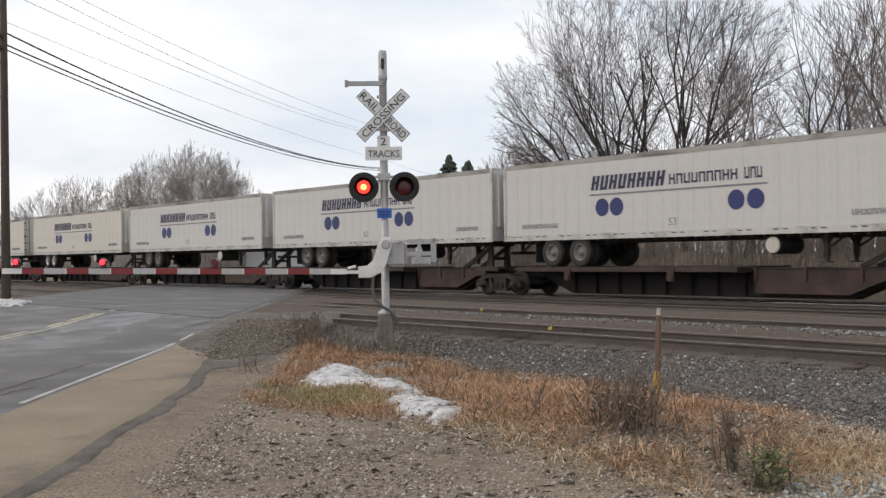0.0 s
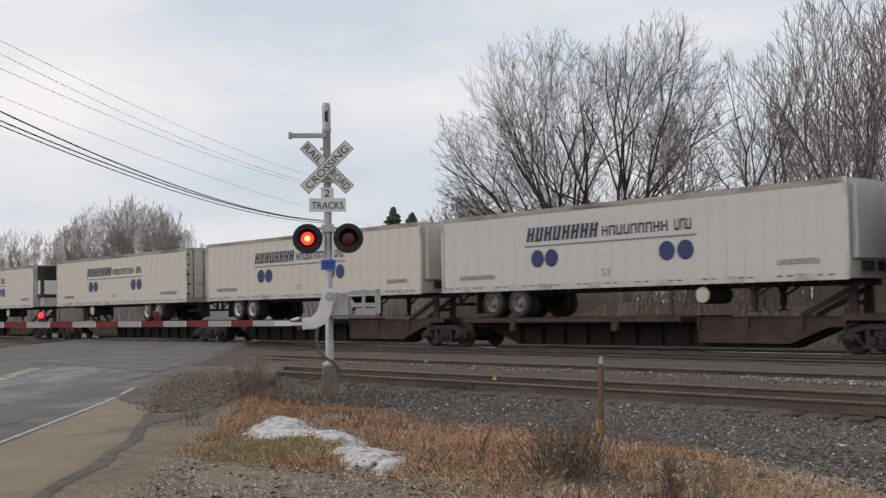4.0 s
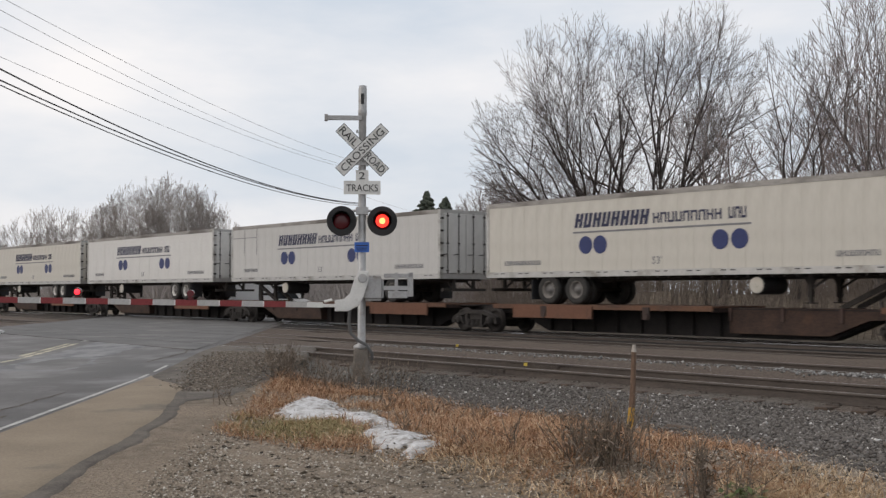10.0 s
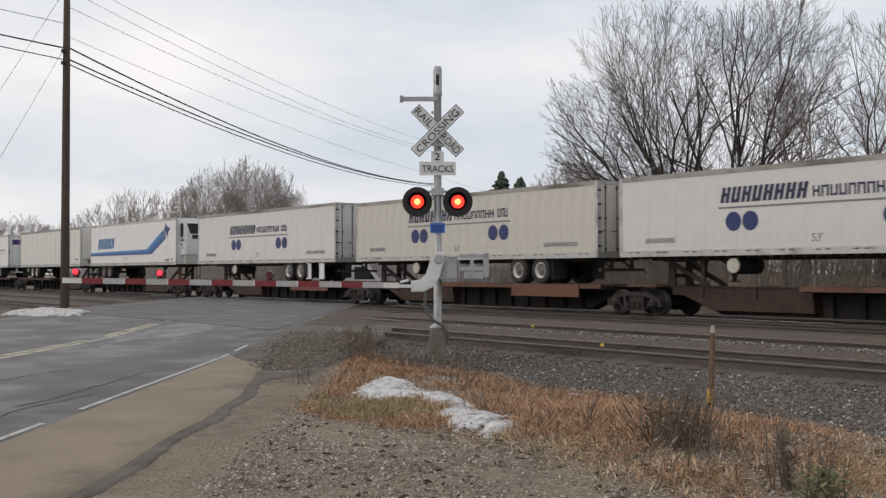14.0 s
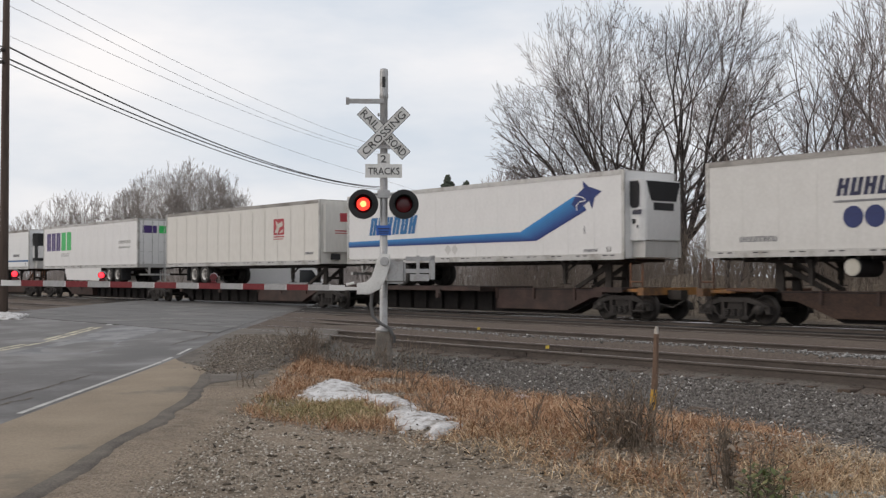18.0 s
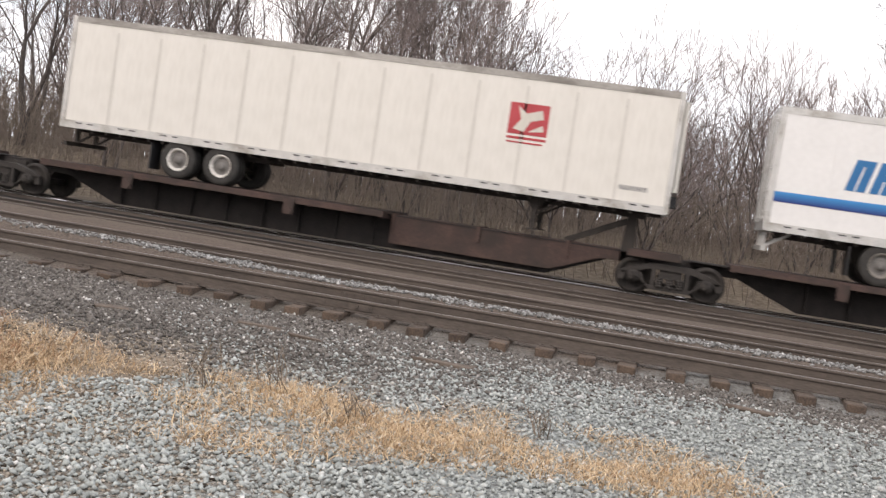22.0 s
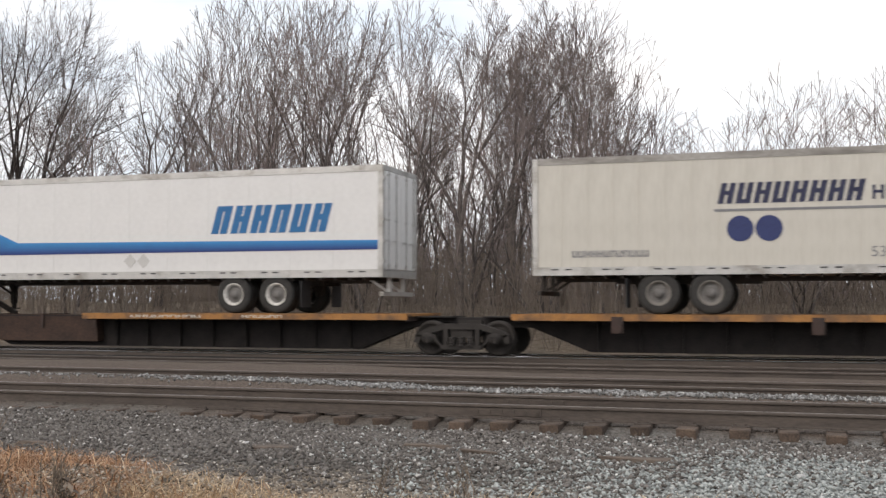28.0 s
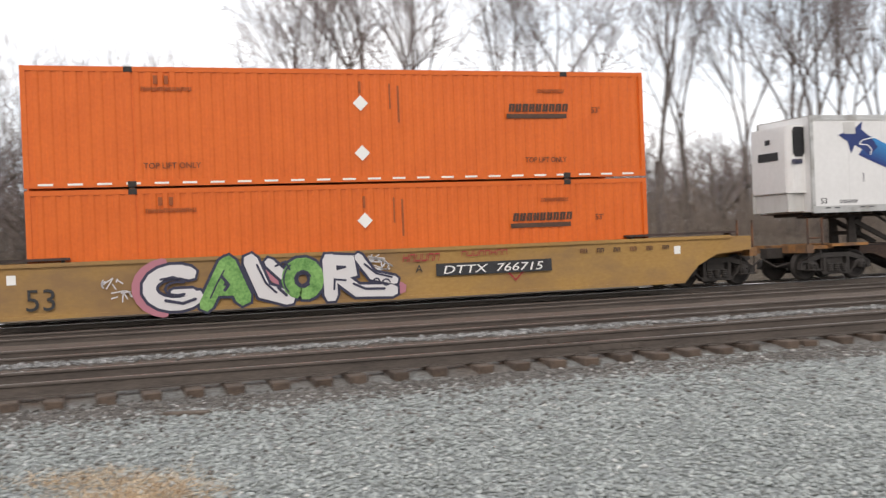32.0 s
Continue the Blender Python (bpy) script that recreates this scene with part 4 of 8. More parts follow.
def shipper_marks(t, web_left, label_len=53):
    """Dark slanted wordmark over a grey rule, two pairs of blue discs, small lines of type."""
    at = shift(0, FACE, 0)
    signs("wa", 4.35, 7.55, 2.56, 3.04, 8, 0.22, 0.66, NAVY, t, at, "bold navy sign", 5)
    signs("wb", 7.72, 10.35, 2.58, 2.90, 9, 0.0, 0.42, NAVY, t, at, "thin navy sign", 6)
    signs("wc", 10.55, 11.2, 2.58, 2.92, 3, 0.0, 0.42, NAVY, t, at, "thin navy sign", 7)
    put("rule", cached("rule_a", lambda b: slab(b, [(4.3, 2.38), (11.35, 2.38), (11.35, 2.44), (4.3, 2.44)], -0.004, 0.002), GREYINK), t, shift(0, FACE, 0), "thin dark rule")
    disc = cached("disc", lambda b: lathe(b, [(0.30, -0.004), (0.30, 0.002)], seg=28), BLUE)
    for x in (4.88, 5.52, 10.26, 10.94):
        put("disc", disc, t, shift(x, FACE, 1.98), "solid blue disc")
    lettering("length_mark", "53'", 0.34, GREYINK, t, shift(7.7, FACE, 1.30), "small dark length figures")
    small = cached("small_type", lambda b: strokes(b, 0, 1.85, 0, 0.16, 12, 0.0, 0.5, bars=True), GREYINK)
    code = cached("code_type", lambda b: strokes(b, 0, 1.3, 0, 0.16, 9, 0.0, 0.5, bars=True), GREYINK)
    put("small_type", small, t, shift(0.95 if web_left else 13.3, FACE, 1.36), "line of small grey type")
    put("code_type", code, t, shift(14.0 if web_left else 1.2, FACE, 1.38), "small grey code")


def seam_frame(t):
    """A darker repaired patch outline near the end of one trailer."""
    put("repair_seam", cached("repair_seam", lambda b: (box(b, 0.1, 2.4, -0.004, 0.002, 3.02, 3.05), box(b, 1.22, 1.25, -0.005, 0.002, 2.2, 3.55), box(b, 2.37, 2.40, -0.005, 0.002, 2.2, 3.55)), GREYINK), t, shift(0, FACE, 0), "grey repair seam")


A_LABEL = "white box trailer with a navy wordmark and four blue discs"
for s0, top, front, reefer, tank, paint, axles in (
        (119.45, 4.72, 1, None, True, GREYWHITE, (2.42, 3.77)),
        (102.65, 4.72, 1, None, True, GREYWHITE, (2.95, 4.22)),
        (85.42, 4.70, 1, None, True, GREYWHITE, (2.6, 3.9)),
        (68.1, 4.73, 1, None, True, CREAM, (2.8, 4.05)),
        (49.95, 4.70, -1, None, True, CREAM, (3.1, 4.4)),
        (30.15, 4.66, 1, "split", True, CREAM, (3.1, 4.4)),
        (11.3, 4.66, -1, None, True, GREYWHITE, (3.1, 4.4)),
        (-6.75, 4.68, -1, None, True, WHITEPAINT, (3.1, 4.4)),
        (-24.0, 4.70, -1, None, True, CREAM, (3.1, 4.4)),
        (-42.05, 4.86, -1, None, True, WHITEPAINT, (3.58, 4.85)),
        (-137.8, 4.82, 1, "white", True, CREAM, (3.0, 4.2))):
    extra = "white refrigerated trailer with a navy wordmark and blue discs" if reefer else "white trailer, doors leading, navy wordmark and blue discs" if front < 0 else A_LABEL
    t, zt = semi_trailer(s0, extra, paint, top, front, reefer, tank, panels=26 if paint is not WHITEPAINT else 13, wheels=axles, rim=DULLRIM if paint is GREYWHITE or s0 < -100 or reefer else RIM)
    shipper_marks(t, front > 0)
    if s0 == 11.3:
        seam_frame(t)
    if s0 == -42.05:
        for x in (2.85, 1.55):
            put("mud_flap", cached("wide_flap", lambda b: box(b, -0.25, 0.22, -1.24, -1.2, 0.1, 0.9), CLEANWHITE), t, Matrix.Translation((L53 - x + 0.13, 0, 0)), "white mud flap")


def stripe_trailer(s0, front, label):
    """White refrigerated trailer with a blue band that bends up into a fish-like arrow."""
    t, zt = semi_trailer(s0, label, CLEANWHITE, 4.93 if front > 0 else 4.86, front, "white", False, 13, (2.75, 3.95) if front > 0 else (3.0, 4.25), rim=DULLRIM if front > 0 else RIM)
    # the band is drawn for a nose at +x and mirrored for the other way
    def fx(x):
        return x if front > 0 else L53 - x

    for k in range(8):
        a, c = 1.64 + 0.03 * k, 1.67 + 0.03 * k
        u, v = k / 8, (k + 1) / 8
        low = [(0.06, a), (12.0 - 0.85 * u, a + 0.10 * u), (14.45 - 0.45 * u, a + 0.98 + 0.32 * u)]
        up = [(0.06, c), (12.0 - 0.85 * v, c + 0.10 * v), (14.45 - 0.45 * v, c + 0.98 + 0.32 * v)]
        pts = [(fx(x), z) for x, z in low] + [(fx(x), z) for x, z in up[::-1]]
        put("band", cached("band|%d%d" % (front, k), lambda b: slab(b, pts, -0.004, 0.002), BANDS[k]), t, shift(0, FACE, 0), "blue band bending upward")

    def arrow(b):
        pts = [(13.75, 2.85), (13.95, 3.12), (14.32, 3.38), (14.28, 3.62), (14.55, 3.42), (15.15, 3.22), (14.82, 3.02), (14.72, 2.66), (14.58, 2.92), (14.3, 2.78), (14.05, 2.6)]
        slab(b, [(fx(x), z) for x, z in pts], -0.008, 0.002)
    put("arrowhead", cached("arrowhead|%d" % front, arrow, NAVY2), t, shift(0, FACE, 0), "dark blue swallow-tailed arrowhead")

    def edge(b):
        line = [(13.72, 3.14), (14.0, 3.12), (14.3, 3.06), (14.42, 2.94), (14.12, 2.92), (13.98, 2.78), (14.02, 2.62)]
        for (x0, z0), (x1, z1) in zip(line, line[1:]):
            bar(b, (fx(x0), -0.006, z0), (fx(x1), -0.006, z1), 0.012, 0.03)
    put("arrow_outline", cached("arrow_outline|%d" % front, edge, REFLECTOR), t, shift(0, FACE, 0), "thin white outline")
    w0 = 1.62 if front > 0 else 10.75
    signs("wm%d" % front, w0 + (0.45 if front < 0 else 0), w0 + (3.9 if front < 0 else 3.3), 2.12, 2.86, 6, 0.26, 0.74, CYAN2, t, shift(0, FACE, 0), "bold blue slanted sign", 3)
    lettering("length_mark", "53", 0.24, BLACK, t, shift(15.35 if front > 0 else 0.3, FACE, 1.2), "small black length figures")
    put("code_type", cached("code_b", lambda b: strokes(b, 0, 0.65, 0, 0.1, 7, 0.2, 0.5), GREYINK), t, shift(14.3 if front > 0 else 0.95, FACE, 1.2))
    put("door_mark", cached("door_mark", lambda b: box(b, -0.02, 0.02, -0.004, 0.002, 1.82, 2.08), GREYINK), t, shift(14.35 if front > 0 else 1.85, FACE, 0))
    dm = cached("placard", lambda b: slab(b, [(0, -0.2), (0.2, 0), (0, 0.2), (-0.2, 0)], -0.006, 0.002), GREYWHITE)
    for x in (7.0, 7.42):
        put("placard", dm, t, shift(fx(x), FACE, 1.42), "grey diamond placard")
    put("unit_wordmark", cached("unit_wordmark|%d" % front, lambda b: strokes(b, 0.12, 0.5, 2.4, 2.55, 6, 0.2, 0.6, y=-0.004), NAVY), t, (shift(L53, -1.04, 0) if front > 0 else shift(-0.62, -1.04, 0)), "small dark wordmark")
    if front < 0:
        put("vent_door", cached("vent_door", lambda b: (box(b, 0, 0.4, -0.02, 0.002, 3.25, 3.6), box(b, 0.05, 0.35, -0.03, -0.015, 3.38, 3.42)), GREYWHITE), t, shift(1.2, FACE, 0), "grey square vent door")
    return t


NAVY2 = mottled("deep_blue_vinyl", (0.01, 0.025, 0.12), (0.018, 0.04, 0.17), 0.4, scale=3, fine=20, bump=0.02)
CYAN2 = mottled("mid_blue_vinyl", (0.010, 0.11, 0.28), (0.016, 0.15, 0.35), 0.4, scale=3, fine=20, bump=0.02)
BANDS = [mottled("blue_band_%s" % tone, tuple(p + (q - p) * k / 7 for p, q in zip((0.010, 0.028, 0.15), (0.022, 0.20, 0.46))), tuple(1.15 * (p + (q - p) * k / 7) for p, q in zip((0.010, 0.028, 0.15), (0.022, 0.20, 0.46))), 0.4, scale=3, fine=20, bump=0.02)
         for k, tone in enumerate(("darkest", "darker", "dark", "deep", "mid", "clear", "light", "lightest"))]
stripe_trailer(-61.5, 1, "white refrigerated trailer with rising blue stripe and arrow")
stripe_trailer(-157.9, -1, "white refrigerated trailer with mirrored blue stripe and arrow")

# cream plate trailer with a red square badge
PLATEWHITE = mottled("warm_white_plate_paint", (0.60, 0.58, 0.535), (0.70, 0.68, 0.635), 0.45, scale=1.2, fine=9, bump=0.03, stain=(0.50, 0.46, 0.39), stain_scale=0.5, stain_at=0.62, stretch=(1, 1, 0.25))
SEAMGREY = mottled("soiled_seam", (0.50, 0.48, 0.44), (0.60, 0.58, 0.54), 0.6, scale=3, fine=20, bump=0.05)
t, zt = semi_trailer(-79.9, "cream plate-sided box trailer with a square red badge", PLATEWHITE, 4.95, 1, None, False, 13, (3.45, 4.66))
for i in range(1, 13):
    put("side_seam", cached("side_seam", lambda b: box(b, -0.035, 0.035, -0.004, 0.002, 1.14, 3.58), SEAMGREY), t, shift(0.11 + i * (L53 - 0.22) / 13, FACE, 0), "grey riveted side seam")
put("badge", cached("badge", lambda b: (box(b, 0, 0.98, -0.004, 0.002, 2.38, 3.15), box(b, 0, 0.98, -0.004, 0.002, 2.26, 2.32), box(b, 0.0, 0.9, -0.004, 0.002, 2.16, 2.20)), RED), t, shift(12.0, FACE, 0), "square red badge")
put("badge_figure", cached("badge_figure", lambda b: (slab(b, [(0.12, 2.5), (0.3, 2.75), (0.2, 3.08), (0.42, 2.9), (0.8, 3.02), (0.86, 2.8), (0.55, 2.72), (0.4, 2.45)], -0.008, 0.0), slab(b, [(0.5, 2.45), (0.85, 2.65), (0.9, 2.5)], -0.008, 0.0)), CREAM), t, shift(12.0, FACE, 0), "pale abstract figure")
put("code_type", cached("code_c", lambda b: strokes(b, 0, 0.7, 0, 0.11, 8, 0.0, 0.5), GREYINK), t, shift(14.9, FACE, 1.4))
put("nose_badge", cached("nose_badge", lambda b: (box(b, -0.002, 0.006, -0.3, 0.1, 2.9, 3.3), box(b, -0.002, 0.006, -0.55, 0.35, 2.45, 2.5), box(b, -0.002, 0.006, -0.55, 0.3, 2.35, 2.39)), (RED,)), t, shift(L53 + 0.141, 0, 0), "faded red nose badge")

# white trailer with a big purple and green block mark
t, zt = semi_trailer(-100.02, "clean white box trailer with purple and green block mark", CLEANWHITE, 4.92, -1, None, False, 13, (3.1, 4.37), True)


signs("wp", 0.66, 3.42, 2.15, 3.38, 3, 0.0, 0.78, PURPLE, t, shift(0, FACE, 0), "bold purple block sign", 2)
signs("wg", 3.46, 5.45, 2.15, 3.38, 2, 0.0, 0.8, GREEN, t, shift(0, FACE, 0), "bold green block sign", 8)
put("small_word", cached("small_word", lambda b: strokes(b, 3.45, 4.95, 1.74, 1.98, 6, 0.0, 0.3), ALU), t, shift(0, FACE, 0), "grey word strokes")
put("small_type", cached("small_type_f", lambda b: (strokes(b, 13.3, 15.2, 2.4, 2.6, 11, 0.0, 0.4), strokes(b, 13.3, 15.1, 2.12, 2.24, 13, 0.0, 0.4)), ALU), t, shift(0, FACE, 0), "two lines of faint grey type")
put("rear_mark", cached("rear_mark", lambda b: (box(b, -0.004, 0.004, -1.0, -0.1, 3.0, 3.45),), PURPLE), t, shift(L53 + 0.036, 0, 0), "dark block on the rear door")
put("rear_mark", cached("rear_mark_g", lambda b: (box(b, -0.004, 0.004, 0.05, 0.8, 3.0, 3.45),), GREEN), t, shift(L53 + 0.036, 0, 0), "green block on the rear door")

# white trailer with a red word, a ship sketch and blue rules
RULEBLUE = mottled("teal_blue_vinyl", (0.012, 0.075, 0.21), (0.02, 0.12, 0.29), 0.45, scale=3, fine=20, bump=0.02)
CLIPW = mottled("ribbed_white_paint", (0.68, 0.69, 0.69), (0.78, 0.78, 0.77), 0.45, scale=2.0, fine=14, bump=0.15, dist=0.004, stain=(0.5, 0.48, 0.44), stain_scale=0.8, stain_at=0.64, stretch=(0.15, 1, 9))
t, zt = semi_trailer(-119.25, "white ribbed refrigerated trailer with red wordmark and blue rules", CLIPW, 4.88, 1, "split", False, 9, (3.3, 4.6), rim=DULLRIM)
signs("wr", 0.85, 4.0, 2.72, 3.36, 7, 0.24, 0.56, RED, t, shift(0, FACE, 0), "red slanted sign", 9)
put("rule", cached("rule_c", lambda b: (box(b, 0.8, 3.2, -0.004, 0.002, 2.36, 2.52),), BLUE), t, shift(0, FACE, 0), "navy rule")
put("rule", cached("rule_long", lambda b: box(b, 0.06, L53 - 0.1, -0.004, 0.002, 1.485, 1.60), RULEBLUE), t, shift(0, FACE, 0), "long teal-blue rule")
put("rule", cached("rule_d", lambda b: box(b, 3.2, 5.25, -0.004, 0.002, 2.36, 2.52), GREYINK), t, shift(0, FACE, 0), "grey rule")
def ship_sketch(b):
    for a, c in (((4.2, 2.75), (5.2, 2.6)), ((5.2, 2.6), (5.28, 2.85)), ((4.25, 2.85), (5.1, 2.72)), ((4.4, 2.95), (4.75, 3.4)), ((4.75, 3.4), (5.15, 3.5)), ((5.15, 3.5), (5.2, 3.1)), ((4.6, 3.0), (5.1, 3.15)), ((4.85, 2.9), (5.0, 3.45)), ((4.35, 2.9), (4.9, 3.05)), ((4.5, 3.15), (5.2, 3.3))):
        bar(b, (a[0], -0.002, a[1]), (c[0], -0.002, c[1]), 0.008, 0.035)
put("ship_sketch", cached("ship_sketch", ship_sketch, RED), t, shift(0, FACE, 0), "red line sketch of a sailing ship")["kind"] = "stuff"
put("code_type", cached("code_d", lambda b: strokes(b, 12.6, 14.0, 1.86, 2.04, 10, 0.1, 0.5), GREYINK), t, shift(0, FACE, 0))
put("small_type", cached("small_d", lambda b: strokes(b, 0.5, 2.6, 1.78, 1.88, 16, 0.0, 0.4), ALU), t, shift(0, FACE, 0))
lettering("length_mark", "53'", 0.24, BLACK, t, shift(15.3, FACE, 1.2), "small black length figures")


# -- railway trucks
def make_wheel(b, m):
    lathe(b, [(0.10, -0.10), (0.16, -0.09), (0.17, -0.03), (0.34, -0.02), (0.36, -0.07), (0.42, -0.07), (0.425, 0.03), (0.455, 0.045), (0.455, 0.07), (0.36, 0.07), (0.34, 0.03), (0.1, 0.04)], seg=26, m=m)


WHEEL_R = 0.43
WHEELSETS = []


def make_wheelset(b):
    """An axle with two flanged wheels and its bolted bearing caps."""
    make_wheel(b, shift(0, -0.76, 0))
    make_wheel(b, shift(0, 0.76, 0) @ Matrix.Rotation(math.pi, 4, "Z"))
    rod(b, (0, -1.0, 0), (0, 1.0, 0), 0.085, 10)
    for side in (-1, 1):
        m = shift(0, side, 0) @ Matrix.Rotation(0 if side < 0 else math.pi, 4, "Z")
        lathe(b, [(0.15, -0.16), (0.15, 0.0), (0.12, 0.02)], seg=14, m=m)
        for k in range(3):
            a = 2.094 * k
            box(b, -0.025, 0.025, -0.19, -0.15, -0.025, 0.025, m @ shift(0.09 * math.cos(a), 0, 0.09 * math.sin(a)))


def make_sideframe(b):
    """A cast frame: top chord, spring seat, two columns, two raked legs and the pedestals."""
    slab(b, [(-1.20, 0.54), (-0.95, 0.66), (-0.5, 0.80), (0.5, 0.80), (0.95, 0.66), (1.20, 0.54), (1.16, 0.46), (0.9, 0.54), (0.46, 0.66), (-0.46, 0.66), (-0.9, 0.54), (-1.16, 0.46)], -0.09, 0.09)
    slab(b, [(-0.5, 0.16), (0.5, 0.16), (0.56, 0.26), (-0.56, 0.26)], -0.12, 0.12)
    for k in (-1, 1):
        box(b, min(k * 0.36, k * 0.46), max(k * 0.36, k * 0.46), -0.10, 0.10, 0.24, 0.68)
        slab(b, [(k * 0.46, 0.17), (k * 0.58, 0.26), (k * 0.96, 0.56), (k * 0.80, 0.57)][::k], -0.085, 0.085)
        slab(b, [(k * 1.04, 0.52), (k * 1.22, 0.53), (k * 1.26, 0.33), (k * 1.12, 0.31)][::k], -0.09, 0.09)
        slab(b, [(k * 0.68, 0.52), (k * 0.78, 0.56), (k * 0.70, 0.36), (k * 0.62, 0.33)][::k], -0.088, 0.088)


def make_springs(b):
    for x in (-0.24, 0.0, 0.24):
        lathe(b, [(0.09, 0.24), (0.10, 0.27), (0.085, 0.30), (0.10, 0.33), (0.085, 0.36), (0.10, 0.39), (0.085, 0.42), (0.1, 0.45), (0.09, 0.47)], axis="z", seg=10, m=shift(x, -0.1, 0))


def make_bolster(b):
    box(b, -0.28, 0.28, -1.05, 1.05, 0.46, 0.74)
    box(b, -0.32, 0.32, -0.35, 0.35, 0.74, 0.88)


def railway_truck(parent, x):
    """A two-axle truck, a part of its car."""
    tr = put("truck", cached("truck", make_bolster, TRUCKSTEEL), parent, shift(x, 0, 0), "two-axle freight truck")
    for ax in (-0.88, 0.88):
        WHEELSETS.append(put("wheelset", cached("wheelset", make_wheelset, TRUCKSTEEL, True), tr, shift(ax, 0, WHEEL_R), "pair of steel wheels on an axle"))
    for side in (-1, 1):
        put("side_frame", cached("side_frame", make_sideframe, TRUCKSTEEL), tr, shift(0, side * 1.02, 0))
        put("spring_set", cached("spring_set", make_springs, TRUCKSTEEL), tr, shift(0, side * 1.02 + (0.0 if side < 0 else 0.2), 0))
    return tr


def make_spine(b, n):
    """The centre beam between two trucks, cambered down in the middle."""
    pts = [(0.0, 0.95), (n, 0.95), (n, 0.72), (n - 1.6, 0.70), (n - 3.1, 0.10), (3.1, 0.10), (1.6, 0.70), (0.0, 0.72)]
    slab(b, pts, -0.26, 0.26)
    slab(b, [(0.4, 0.95), (n - 0.4, 0.95), (n - 0.4, 0.98), (0.4, 0.98)], -0.60, 0.60)


def make_open_beam(b, n, w):
    """The boxed-out beam between the platform and the hitch."""
    slab(b, [(w, 1.0), (n - 1.3, 1.0), (n - 1.3, 0.72), (n - 1.8, 0.70), (n - 3.0, 0.24), (w, 0.24)], -0.58, 0.58)


def make_stiffener(b):
    slab(b, [(-0.02, 0.94), (0.02, 0.94), (0.02, 0.13), (-0.02, 0.13)], -0.40, 0.40)


def make_platform(b, w):
    box(b, 0, w, -1.30, 1.30, 0.985, 1.045)


def make_side_box(b):
    """A long steel box hung on the platform's side, with a lip along its foot."""
    box(b, -1.88, 1.88, -0.012, 0.012, 0.64, 1.02)
    box(b, -1.88, 1.88, -0.03, 0.03, 0.58, 0.64)
    for x in (-1.86, 1.86):
        box(b, x - 0.02, x + 0.02, -0.025, 0.025, 0.64, 1.02)


def make_rib(b):
    slab(b, [(-0.04, 0.98), (0.04, 0.98), (0.04, 0.86), (-0.04, 0.86)], -1.30, 1.30)


def make_bracket(b):
    box(b, -0.14, 0.14, -1.40, -1.36, 0.60, 0.99)
    rod(b, (0, -1.44, 0.70), (0, -1.38, 0.70), 0.11, 12)



def hitch_stand(c, m):
    """Two raked posts with braces under a trailer's kingpin."""
    h = put("hitch", cached("hitch_plate", lambda b: box(b, -0.3, 0.35, -0.5, 0.5, 1.82, 1.915), DARKSTEEL), c, m, "braced trailer hitch stand")
    for y in (-0.42, 0.42):
        put("hitch_post", cached("hitch_post", lambda b: slab(b, [(-0.16, 0.95), (0.16, 0.95), (0.13, 1.84), (-0.09, 1.84)], -0.05, 0.05), DARKSTEEL), h, shift(0, y))
        put("brace", cached("hitch_brace", lambda b: bar(b, (-0.1, 0, 1.72), (-1.55, 0, 1.02), 0.1, 0.14), DARKSTEEL), h, shift(0, y))
    put("crossbar", cached("hitch_bar", lambda b: box(b, -0.06, 0.06, -0.38, 0.38, 1.3, 1.42), DARKSTEEL), h)


